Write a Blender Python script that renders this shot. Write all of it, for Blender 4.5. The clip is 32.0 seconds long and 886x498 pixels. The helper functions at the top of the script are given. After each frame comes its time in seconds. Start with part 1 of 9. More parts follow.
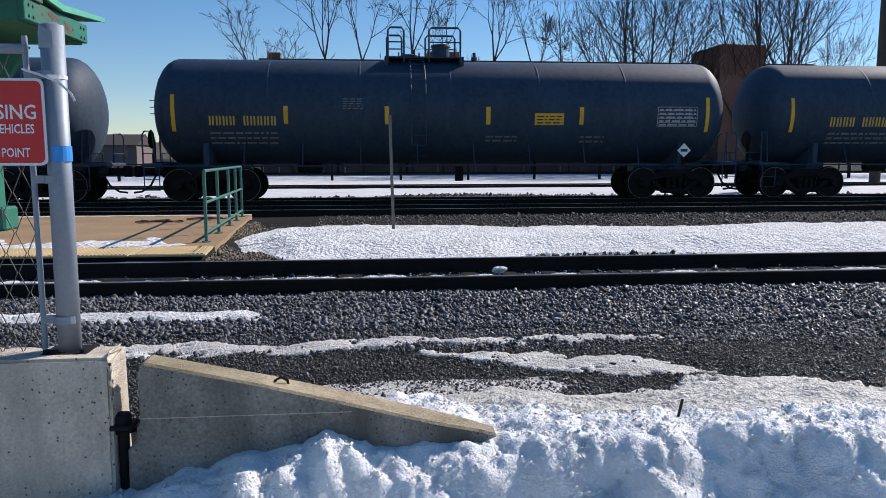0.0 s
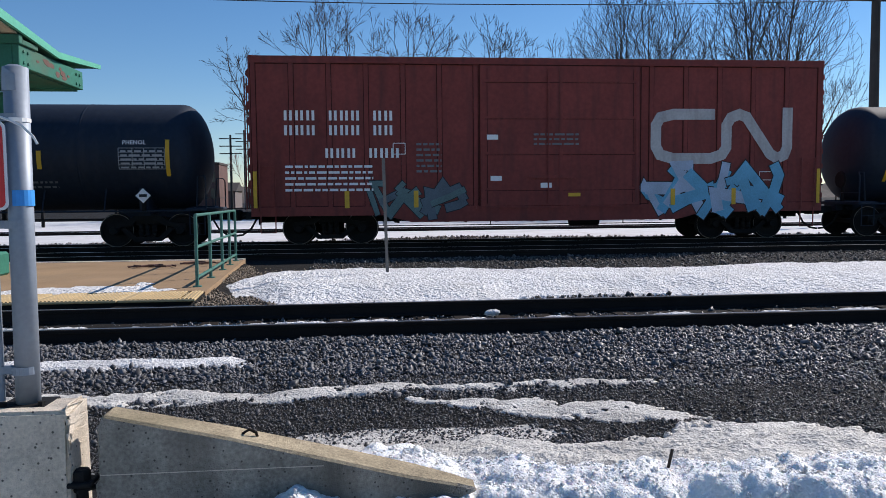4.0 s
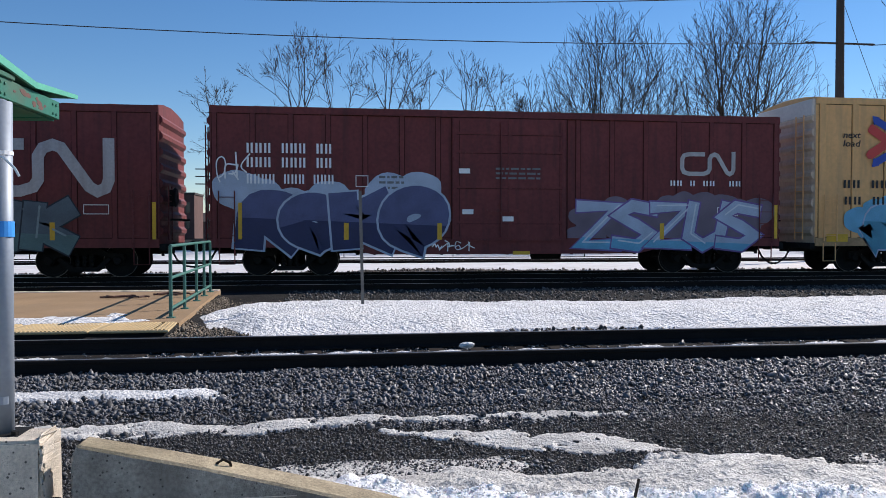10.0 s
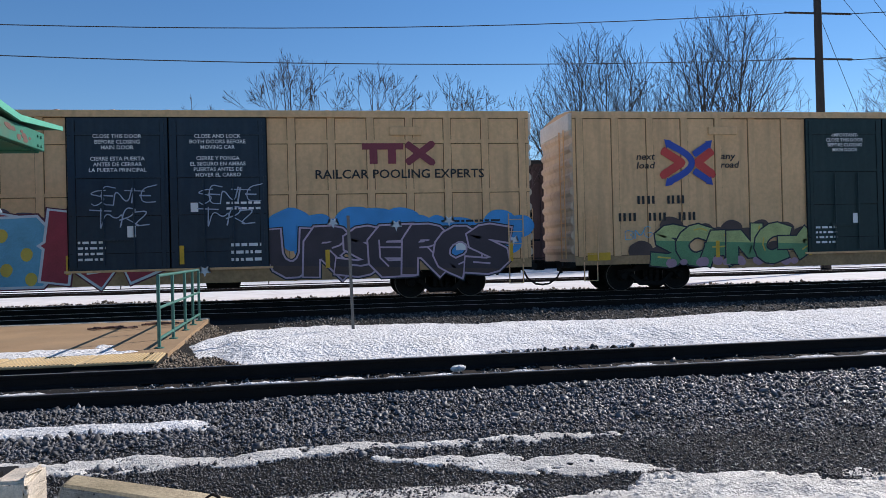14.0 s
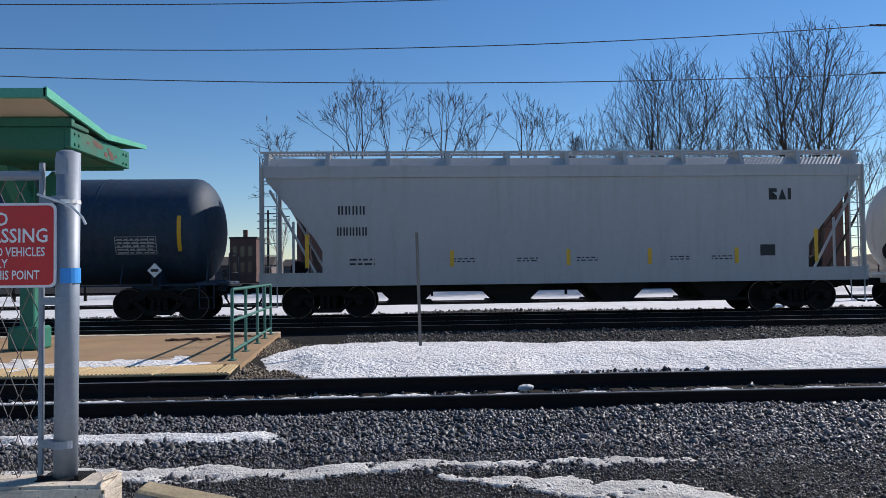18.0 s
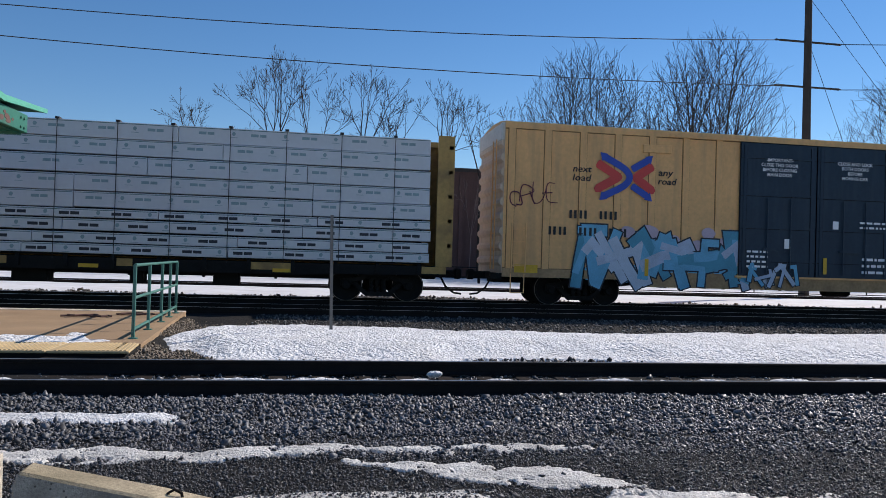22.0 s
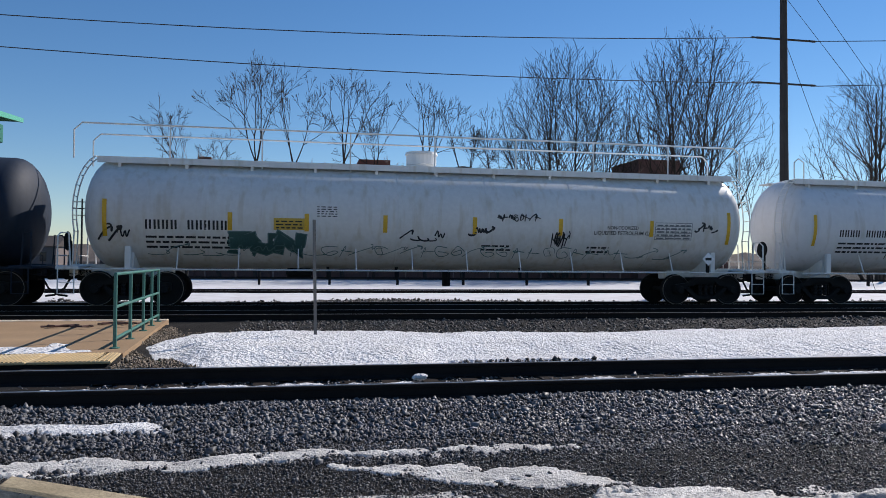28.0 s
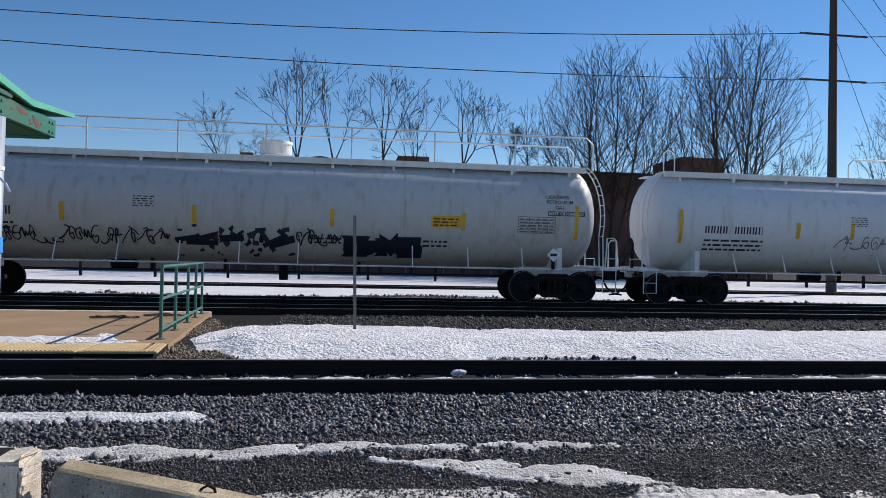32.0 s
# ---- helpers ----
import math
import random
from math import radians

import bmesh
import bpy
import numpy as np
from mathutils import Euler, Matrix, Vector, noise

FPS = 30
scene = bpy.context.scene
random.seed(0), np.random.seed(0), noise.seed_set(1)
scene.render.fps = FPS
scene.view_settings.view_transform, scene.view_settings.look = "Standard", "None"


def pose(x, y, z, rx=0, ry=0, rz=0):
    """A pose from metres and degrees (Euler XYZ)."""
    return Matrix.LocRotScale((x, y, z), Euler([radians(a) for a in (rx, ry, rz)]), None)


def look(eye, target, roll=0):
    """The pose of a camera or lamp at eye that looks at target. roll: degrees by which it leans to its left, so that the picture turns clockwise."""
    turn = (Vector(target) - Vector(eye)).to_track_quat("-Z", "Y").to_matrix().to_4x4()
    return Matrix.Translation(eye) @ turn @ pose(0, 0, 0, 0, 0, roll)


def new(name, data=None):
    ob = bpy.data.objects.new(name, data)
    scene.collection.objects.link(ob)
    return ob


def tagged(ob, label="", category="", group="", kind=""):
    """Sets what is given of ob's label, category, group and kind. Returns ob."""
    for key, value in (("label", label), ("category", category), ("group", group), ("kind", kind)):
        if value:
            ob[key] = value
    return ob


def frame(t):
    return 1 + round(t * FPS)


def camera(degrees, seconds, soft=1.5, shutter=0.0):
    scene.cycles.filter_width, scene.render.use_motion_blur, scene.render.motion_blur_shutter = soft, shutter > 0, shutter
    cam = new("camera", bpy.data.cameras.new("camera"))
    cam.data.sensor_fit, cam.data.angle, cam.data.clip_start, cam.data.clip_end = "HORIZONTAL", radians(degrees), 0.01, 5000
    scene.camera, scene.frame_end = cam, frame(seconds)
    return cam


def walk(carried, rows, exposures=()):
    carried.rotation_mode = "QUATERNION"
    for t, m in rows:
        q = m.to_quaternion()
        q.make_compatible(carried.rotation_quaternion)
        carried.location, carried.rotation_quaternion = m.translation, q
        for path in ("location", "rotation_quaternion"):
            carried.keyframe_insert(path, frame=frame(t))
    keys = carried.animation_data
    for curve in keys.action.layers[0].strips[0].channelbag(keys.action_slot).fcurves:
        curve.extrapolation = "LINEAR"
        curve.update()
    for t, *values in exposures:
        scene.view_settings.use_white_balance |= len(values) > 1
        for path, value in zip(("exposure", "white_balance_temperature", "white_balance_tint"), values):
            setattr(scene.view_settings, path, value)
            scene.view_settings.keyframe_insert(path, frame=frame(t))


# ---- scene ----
cam = camera(61.5, 32.0, 0.7)
PATH = [
    (0, (0.184, 0.023, 1.499), (0.377, 1.998, 1.251), -0.1),
    (0.5, (0.148, 0.009, 1.489), (0.329, 1.984, 1.229), 0.2),
    (1, (0.205, 0.04, 1.488), (0.367, 2.016, 1.232), 0.2),
    (1.5, (0.338, 0.069, 1.485), (0.472, 2.052, 1.256), -0.4),
    (2, (0.333, 0.091, 1.501), (0.463, 2.08, 1.331), -0.6),
    (2.5, (0.313, 0.106, 1.499), (0.46, 2.096, 1.364), -0.5),
    (3, (0.285, 0.11, 1.498), (0.452, 2.099, 1.375), -0.4),
    (3.5, (0.289, 0.122, 1.493), (0.473, 2.109, 1.366), -0.4),
    (5.5, (0.286, 0.084, 1.5), (0.531, 2.063, 1.347), -0.7),
    (6, (0.28, 0.063, 1.504), (0.562, 2.037, 1.352), -0.5),
    (6.5, (0.276, 0.042, 1.503), (0.602, 2.01, 1.362), -0.4),
    (7, (0.282, 0.036, 1.502), (0.652, 1.997, 1.375), -0.3),
    (7.5, (0.302, 0.035, 1.504), (0.707, 1.99, 1.391), -0.2),
    (8, (0.298, 0.032, 1.503), (0.707, 1.987, 1.397), -0.2),
    (8.5, (0.29, 0.037, 1.502), (0.672, 1.998, 1.397), -0.3),
    (9, (0.288, 0.041, 1.503), (0.621, 2.011, 1.407), -0.3),
    (9.5, (0.304, 0.038, 1.497), (0.59, 2.015, 1.413), -0.4),
    (10, (0.291, 0.029, 1.502), (0.551, 2.011, 1.454), 0.0),
    (10.5, (0.291, 0.031, 1.5), (0.568, 2.011, 1.454), 0.6),
    (11, (0.29, 0.062, 1.494), (0.609, 2.035, 1.425), 0.1),
    (11.5, (0.301, 0.057, 1.505), (0.641, 2.028, 1.463), -0.9),
    (12, (0.327, 0.078, 1.511), (0.665, 2.049, 1.496), -1.8),
    (12.5, (0.311, 0.055, 1.527), (0.631, 2.029, 1.532), -2.3),
    (13, (0.306, 0.045, 1.53), (0.609, 2.022, 1.544), -2.2),
    (13.5, (0.301, 0.035, 1.52), (0.591, 2.014, 1.531), -1.9),
    (14, (0.304, 0.031, 1.519), (0.592, 2.01, 1.529), -1.4),
    (14.5, (0.316, 0.05, 1.514), (0.604, 2.03, 1.528), -0.9),
    (16.5, (0.263, 0.03, 1.508), (0.32, 2.027, 1.585), -0.2),
    (17, (0.259, 0.036, 1.508), (0.283, 2.034, 1.588), -0.3),
    (17.5, (0.283, 0.041, 1.5), (0.329, 2.039, 1.577), -0.6),
    (18, (0.301, 0.068, 1.506), (0.409, 2.064, 1.568), -0.7),
    (18.5, (0.323, 0.083, 1.503), (0.494, 2.075, 1.552), -0.6),
    (19, (0.321, 0.081, 1.495), (0.539, 2.068, 1.541), -0.1),
    (19.5, (0.315, 0.075, 1.505), (0.558, 2.06, 1.551), 0.5),
    (20, (0.304, 0.085, 1.502), (0.562, 2.068, 1.552), 1.0),
    (20.5, (0.304, 0.072, 1.498), (0.576, 2.053, 1.548), 1.3),
    (21, (0.315, 0.096, 1.497), (0.598, 2.075, 1.542), 1.4),
    (21.5, (0.312, 0.091, 1.501), (0.616, 2.067, 1.537), 1.5),
    (22, (0.314, 0.081, 1.503), (0.647, 2.053, 1.53), 1.7),
    (22.5, (0.329, 0.096, 1.492), (0.705, 2.06, 1.511), 2.0),
    (23, (0.337, 0.106, 1.487), (0.751, 2.063, 1.503), 2.1),
    (23.5, (0.338, 0.089, 1.498), (0.771, 2.042, 1.512), 2.2),
    (24, (0.327, 0.093, 1.496), (0.764, 2.045, 1.508), 2.2),
    (24.5, (0.329, 0.096, 1.492), (0.758, 2.05, 1.5), 2.0),
    (26.5, (0.331, 0.096, 1.495), (0.739, 2.054, 1.507), 1.7),
    (27, (0.332, 0.088, 1.498), (0.727, 2.048, 1.523), 1.2),
    (27.5, (0.328, 0.083, 1.509), (0.711, 2.045, 1.54), 0.8),
    (28, (0.329, 0.082, 1.501), (0.704, 2.046, 1.535), 0.5),
    (28.5, (0.328, 0.077, 1.506), (0.693, 2.043, 1.537), 0.5),
    (29, (0.317, 0.073, 1.501), (0.672, 2.042, 1.528), 0.5),
    (29.5, (0.315, 0.071, 1.498), (0.654, 2.042, 1.521), 0.6),
    (30, (0.304, 0.063, 1.495), (0.627, 2.036, 1.516), 0.7),
    (30.5, (0.298, 0.064, 1.498), (0.604, 2.04, 1.519), 0.8),
    (31, (0.296, 0.067, 1.502), (0.589, 2.045, 1.524), 1.0),
    (31.5, (0.287, 0.059, 1.506), (0.569, 2.039, 1.527), 1.2),
    (32, (0.292, 0.061, 1.496), (0.568, 2.041, 1.52), 1.2),
]
walk(cam, [(t, look(eye, target, roll)) for t, eye, target, roll in PATH], [(0, 0.64, 6350, 15), (6, 0.6, 6350, 15), (9, 0.68, 6350, 15), (14, 0.66, 6350, 15), (18, 0.54, 6350, 15), (21, 0.54, 6350, 15), (24, 0.64, 6350, 15), (28, 0.52, 6350, 15), (32, 0.52, 6350, 15)])

# ---- world, sun, exposure ----
world = bpy.data.worlds.new("sky")
scene.world = world
world.use_nodes = True
wn = world.node_tree.nodes
sky = wn.new("ShaderNodeTexSky")
sky.sky_type = "NISHITA"
sky.sun_disc = False
SUN_EL, SUN_AZ = 35.0, 57.5
sky.sun_elevation, sky.sun_rotation = radians(SUN_EL), radians(SUN_AZ)
sky.air_density, sky.dust_density, sky.ozone_density = 1.0, 0.0, 4.0
wn["Background"].inputs["Strength"].default_value = 0.07
deep = wn.new("ShaderNodeHueSaturation")
deep.inputs["Saturation"].default_value = 1.19
world.node_tree.links.new(sky.outputs["Color"], deep.inputs["Color"])
world.node_tree.links.new(deep.outputs["Color"], wn["Background"].inputs["Color"])
sun_dir = Vector((math.sin(radians(SUN_AZ)) * math.cos(radians(SUN_EL)), math.cos(radians(SUN_AZ)) * math.cos(radians(SUN_EL)), math.sin(radians(SUN_EL))))
sun = new("sun", bpy.data.lights.new("sun", "SUN"))
sun.data.energy, sun.data.angle, sun.data.color = 3.5, radians(0.5), (1.0, 0.94, 0.85)
sun.matrix_world = look(sun_dir * 200, (0, 0, 0))
scene.view_settings.exposure = 0.0

# ---- materials ----
def mat(name, color, rough=0.6, metal=0.0, var=0.12, scale=3.0, fine=40.0, bump=0.0, bump_scale=60.0, dirt=None, dirt_amount=0.0, streak=False, island=0.0, sss=0.0, randoms=0.0, spec=0.5, deep=0.02, pits=0.0, stain=(0.48, 0.72)):
    m = bpy.data.materials.new(name)
    m.use_nodes = True
    nt = m.node_tree
    n, l = nt.nodes, nt.links
    b = n["Principled BSDF"]
    b.inputs["Roughness"].default_value, b.inputs["Metallic"].default_value = rough, metal
    b.inputs["Specular IOR Level"].default_value = spec
    tc = n.new("ShaderNodeTexCoord")
    big, small = n.new("ShaderNodeTexNoise"), n.new("ShaderNodeTexNoise")
    big.inputs["Scale"].default_value, small.inputs["Scale"].default_value = scale, fine
    big.inputs["Detail"].default_value, small.inputs["Detail"].default_value = 5, 3
    l.new(tc.outputs["Object"], big.inputs["Vector"])
    l.new(tc.outputs["Object"], small.inputs["Vector"])
    add = n.new("ShaderNodeMath")
    add.operation = "ADD"
    l.new(big.outputs["Fac"], add.inputs[0])
    l.new(small.outputs["Fac"], add.inputs[1])
    last = add.outputs[0]
    if island or randoms:
        extra = n.new("ShaderNodeNewGeometry" if island else "ShaderNodeObjectInfo")
        mul = n.new("ShaderNodeMath")
        mul.operation = "MULTIPLY_ADD"
        l.new(extra.outputs["Random Per Island" if island else "Random"], mul.inputs[0])
        mul.inputs[1].default_value = island or randoms
        l.new(last, mul.inputs[2])
        last = mul.outputs[0]
    ramp = n.new("ShaderNodeMapRange")
    extra_top = island or randoms
    ramp.inputs["From Min"].default_value, ramp.inputs["From Max"].default_value = 0.6, 1.4 + extra_top
    ramp.inputs["To Min"].default_value, ramp.inputs["To Max"].default_value = 1 - var, 1 + var
    l.new(last, ramp.inputs["Value"])
    tint = n.new("ShaderNodeVectorMath")
    tint.operation = "SCALE"
    tint.inputs[0].default_value = color
    l.new(ramp.outputs["Result"], tint.inputs["Scale"])
    out = tint.outputs["Vector"]
    if dirt_amount:
        d = n.new("ShaderNodeTexNoise")
        d.inputs["Detail"].default_value = 6
        mp = n.new("ShaderNodeMapping")
        mp.inputs["Scale"].default_value = (3.0, 3.0, 0.35) if streak else (0.8, 0.8, 0.8)
        d.inputs["Scale"].default_value = 1.6
        l.new(tc.outputs["Object"], mp.inputs["Vector"])
        l.new(mp.outputs["Vector"], d.inputs["Vector"])
        r2 = n.new("ShaderNodeMapRange")
        r2.inputs["From Min"].default_value, r2.inputs["From Max"].default_value = stain
        r2.inputs["To Max"].default_value = dirt_amount
        l.new(d.outputs["Fac"], r2.inputs["Value"])
        mix = n.new("ShaderNodeMix")
        mix.data_type = "RGBA"
        l.new(r2.outputs["Result"], mix.inputs["Factor"])
        l.new(out, mix.inputs["A"])
        mix.inputs["B"].default_value = (*dirt, 1)
        out = mix.outputs["Result"]
    if pits:
        vo = n.new("ShaderNodeTexVoronoi")
        vo.inputs["Scale"].default_value, vo.inputs["Randomness"].default_value = pits, 1.0
        l.new(tc.outputs["Object"], vo.inputs["Vector"])
        sp = n.new("ShaderNodeMapRange")
        sp.inputs["From Min"].default_value, sp.inputs["From Max"].default_value = 0.1, 0.17
        sp.inputs["To Min"].default_value, sp.inputs["To Max"].default_value = 0.85, 0.0
        l.new(vo.outputs["Distance"], sp.inputs["Value"])
        pm_ = n.new("ShaderNodeMix")
        pm_.data_type = "RGBA"
        l.new(sp.outputs["Result"], pm_.inputs["Factor"])
        l.new(out, pm_.inputs["A"])
        pm_.inputs["B"].default_value = (0.05, 0.045, 0.04, 1)
        out = pm_.outputs["Result"]
    l.new(out, b.inputs["Base Color"])
    if bump:
        bn = n.new("ShaderNodeTexNoise")
        bn.inputs["Scale"].default_value, bn.inputs["Detail"].default_value = bump_scale, 6
        l.new(tc.outputs["Object"], bn.inputs["Vector"])
        bp = n.new("ShaderNodeBump")
        bp.inputs["Strength"].default_value, bp.inputs["Distance"].default_value = bump, deep
        l.new(bn.outputs["Fac"], bp.inputs["Height"])
        l.new(bp.outputs["Normal"], b.inputs["Normal"])
    if sss:
        b.inputs["Subsurface Weight"].default_value = sss
        b.inputs["Subsurface Radius"].default_value = (0.03, 0.035, 0.04)
        b.inputs["Subsurface Scale"].default_value = 1.0
    return m


M_BLACK = mat("tank_black_paint", (0.009, 0.018, 0.034), 0.66, var=0.25, scale=0.6, fine=9, dirt=(0.03, 0.036, 0.045), dirt_amount=0.4, streak=True, spec=0.35)
M_BLACK2 = mat("tank_faded_black_paint", (0.021, 0.045, 0.078), 0.64, var=0.35, scale=0.6, fine=9, dirt=(0.055, 0.07, 0.09), dirt_amount=0.45, streak=True, spec=0.35)
M_WHITE = mat("tank_white_paint", (0.73, 0.73, 0.73), 0.5, var=0.06, scale=0.5, fine=6, dirt=(0.45, 0.4, 0.33), dirt_amount=0.5, streak=True, spec=0.35, stain=(0.55, 0.75))
M_WHITE3 = mat("tank_greyed_white_paint", (0.58, 0.57, 0.55), 0.5, var=0.07, scale=0.5, fine=6, dirt=(0.38, 0.33, 0.25), dirt_amount=0.55, streak=True, spec=0.35, stain=(0.52, 0.72))
M_STAINED = mat("stained_white_tank_paint", (0.73, 0.715, 0.68), 0.5, var=0.08, scale=0.5, fine=8, dirt=(0.48, 0.4, 0.26), dirt_amount=0.45, streak=True, stain=(0.5, 0.72))
M_WHITE2 = mat("tank_stained_white_paint", (0.78, 0.77, 0.74), 0.5, var=0.06, scale=0.5, fine=6, dirt=(0.5, 0.42, 0.3), dirt_amount=0.5, streak=True, stain=(0.55, 0.75))
M_HOPPER = mat("hopper_grey_paint", (0.41, 0.415, 0.42), 0.5, var=0.06, scale=0.5, fine=8, dirt=(0.33, 0.31, 0.28), dirt_amount=0.4, streak=True)
M_REEFER = mat("reefer_white_paint", (0.72, 0.73, 0.745), 0.45, var=0.05, scale=0.5, fine=8, dirt=(0.42, 0.38, 0.33), dirt_amount=0.35, streak=True)
M_RED = mat("boxcar_red_paint", (0.22, 0.044, 0.036), 0.6, var=0.22, scale=0.8, fine=10, dirt=(0.1, 0.032, 0.028), dirt_amount=0.55, streak=True, spec=0.3)
M_RED2 = mat("boxcar_brown_red_paint", (0.16, 0.036, 0.036), 0.6, var=0.25, scale=0.8, fine=10, dirt=(0.075, 0.026, 0.026), dirt_amount=0.6, streak=True, spec=0.3)
M_TAN = mat("boxcar_faded_tan_paint", (0.79, 0.5, 0.26), 0.55, var=0.14, scale=0.7, fine=10, dirt=(0.5, 0.31, 0.17), dirt_amount=0.5, streak=True, spec=0.3)
M_DOOR2 = mat("door_dark_green_paint", (0.012, 0.036, 0.038), 0.5, var=0.18, scale=1.0, fine=12, dirt=(0.035, 0.055, 0.055), dirt_amount=0.4, streak=True, spec=0.35)
M_YELLOW = mat("boxcar_tan_yellow_paint", (0.8, 0.46, 0.19), 0.55, var=0.12, scale=0.7, fine=10, dirt=(0.5, 0.3, 0.15), dirt_amount=0.5, streak=True, spec=0.3)
M_YELLOW2 = mat("centerbeam_yellow_paint", (0.44, 0.27, 0.08), 0.6, var=0.25, scale=1.0, fine=10, dirt=(0.14, 0.085, 0.045), dirt_amount=0.75)
M_CAP = mat("pale_end_cap_paint", (0.66, 0.63, 0.58), 0.6, var=0.12, scale=1.5, fine=10)
M_SILL = mat("grimy_tan_sill", (0.42, 0.27, 0.14), 0.7, var=0.3, scale=1.0, fine=12, dirt=(0.16, 0.1, 0.06), dirt_amount=0.6, spec=0.2)
M_DOOR = mat("door_dark_teal_paint", (0.013, 0.032, 0.055), 0.5, var=0.18, scale=1.0, fine=12, dirt=(0.036, 0.055, 0.075), dirt_amount=0.4, streak=True, spec=0.35)
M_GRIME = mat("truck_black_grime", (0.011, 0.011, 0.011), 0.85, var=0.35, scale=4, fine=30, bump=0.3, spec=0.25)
M_STEELRIM = mat("worn_sunlit_rim_steel", (0.22, 0.2, 0.18), 0.45, metal=0.7, var=0.2)
M_RAIL = mat("rail_rusty_side", (0.016, 0.013, 0.012), 0.85, var=0.3, scale=4, fine=60, bump=0.2, spec=0.2)
M_RAILTOP = mat("rail_polished_head", (0.45, 0.45, 0.46), 0.3, metal=0.9, var=0.15)
M_TIE = mat("tie_creosote_wood", (0.025, 0.02, 0.017), 0.95, var=0.4, scale=3, fine=40, bump=0.6, randoms=0.3, spec=0.1)
M_GRIT = mat("wet_fine_gravel", (0.088, 0.087, 0.087), 0.48, var=1.0, scale=2, fine=30, island=1.6, spec=0.35)
M_STONEDARK = mat("dull_ballast_stone", (0.12, 0.112, 0.104), 0.75, var=1.0, scale=2, fine=60, island=1.4, spec=0.2)
M_DIRTSTONE = mat("brown_gravel", (0.2, 0.165, 0.125), 0.8, var=0.8, scale=2, fine=60, island=1.4, spec=0.2)
M_STONE = mat("ballast_stone", (0.112, 0.112, 0.116), 0.48, var=1.0, scale=2, fine=60, island=1.8, spec=0.34)
M_STONE1 = mat("single_ballast_stone", (0.115, 0.113, 0.113), 0.5, var=0.9, scale=2, fine=60, randoms=1.6, spec=0.25)
M_GROUND = mat("dark_gravel_ground", (0.024, 0.023, 0.022), 0.95, var=0.45, scale=0.9, fine=45, bump=1.0, bump_scale=55, spec=0.1)
M_BOUNCE = mat("pale_bounce_ground", (0.26, 0.26, 0.255), 0.9, var=0.25, scale=0.5, fine=60, bump=0.5, bump_scale=150, dirt=(0.42, 0.42, 0.41), dirt_amount=0.6, spec=0.2)
M_SNOW = mat("granular_old_snow", (0.74, 0.735, 0.725), 0.85, var=0.2, scale=2.5, fine=26, bump=1.0, bump_scale=17, sss=0.08, dirt=(0.58, 0.55, 0.5), dirt_amount=0.35, spec=0.15, deep=0.07)
M_ICE = mat("dirty_icy_snow", (0.6, 0.575, 0.525), 0.55, var=0.4, scale=5, fine=60, bump=0.9, bump_scale=45, sss=0.06, dirt=(0.34, 0.31, 0.27), dirt_amount=0.5, spec=0.22, deep=0.03)
M_ICEWHITE = mat("clean_icy_snow", (0.72, 0.71, 0.69), 0.66, var=0.3, scale=3, fine=34, bump=0.7, bump_scale=38, sss=0.06, dirt=(0.18, 0.155, 0.13), dirt_amount=0.35, spec=0.3, deep=0.06)
M_BANK = mat("ploughed_white_snow", (0.9, 0.9, 0.89), 0.6, var=0.08, scale=4, fine=60, bump=0.9, bump_scale=90, sss=0.5, dirt=(0.62, 0.6, 0.57), dirt_amount=0.4, spec=0.35, deep=0.02)
M_FARSNOW = mat("far_snow", (0.68, 0.68, 0.68), 0.85, var=0.1, scale=0.3, fine=4, bump=0.6, bump_scale=8, dirt=(0.45, 0.43, 0.4), dirt_amount=0.5, spec=0.2)
M_CONC = mat("weathered_concrete", (0.7, 0.61, 0.49), 0.9, var=0.3, scale=5, fine=70, bump=0.6, bump_scale=170, dirt=(0.34, 0.3, 0.25), dirt_amount=0.8, streak=True, spec=0.2, pits=30, stain=(0.42, 0.64))
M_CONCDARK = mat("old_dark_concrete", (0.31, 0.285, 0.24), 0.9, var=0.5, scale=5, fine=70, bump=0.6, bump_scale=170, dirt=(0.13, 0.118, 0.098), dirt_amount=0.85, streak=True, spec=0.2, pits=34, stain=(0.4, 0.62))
M_CONCTAN = mat("worn_sunlit_concrete_top", (0.4, 0.33, 0.22), 0.9, var=0.55, scale=6, fine=80, bump=0.5, bump_scale=220, dirt=(0.24, 0.2, 0.12), dirt_amount=0.75, spec=0.2, stain=(0.5, 0.7))
M_PLAT = mat("platform_asphalt_tan", (0.34, 0.23, 0.135), 0.9, var=0.25, scale=1.2, fine=50, bump=0.3, dirt=(0.27, 0.2, 0.13), dirt_amount=0.5, spec=0.2)
M_TACTILE = mat("yellow_tactile_plate", (0.5, 0.38, 0.21), 0.8, var=0.25, scale=2, fine=30, dirt=(0.4, 0.28, 0.14), dirt_amount=0.4, spec=0.2)
# canopy green darkened for shade; M_GREENLT is its sunlit copy for the edges
M_GREEN = mat("shaded_green_canopy_paint", (0.03, 0.17, 0.12), 0.6, var=0.18, scale=2, fine=20, dirt=(0.14, 0.08, 0.05), dirt_amount=0.3, stain=(0.55, 0.7), spec=0.3)
M_GREENLT = mat("sunlit_green_roof_edge", (0.1, 0.42, 0.29), 0.55, var=0.12, scale=2, fine=20)
M_WORNWHITE = mat("worn_white_emblem", (0.5, 0.48, 0.47), 0.65, var=0.2, scale=1.5, fine=15, dirt=(0.28, 0.2, 0.19), dirt_amount=0.5, streak=True)
M_DKGREEN = mat("dark_green_rail_paint", (0.045, 0.16, 0.13), 0.5, var=0.2, scale=3, fine=30)
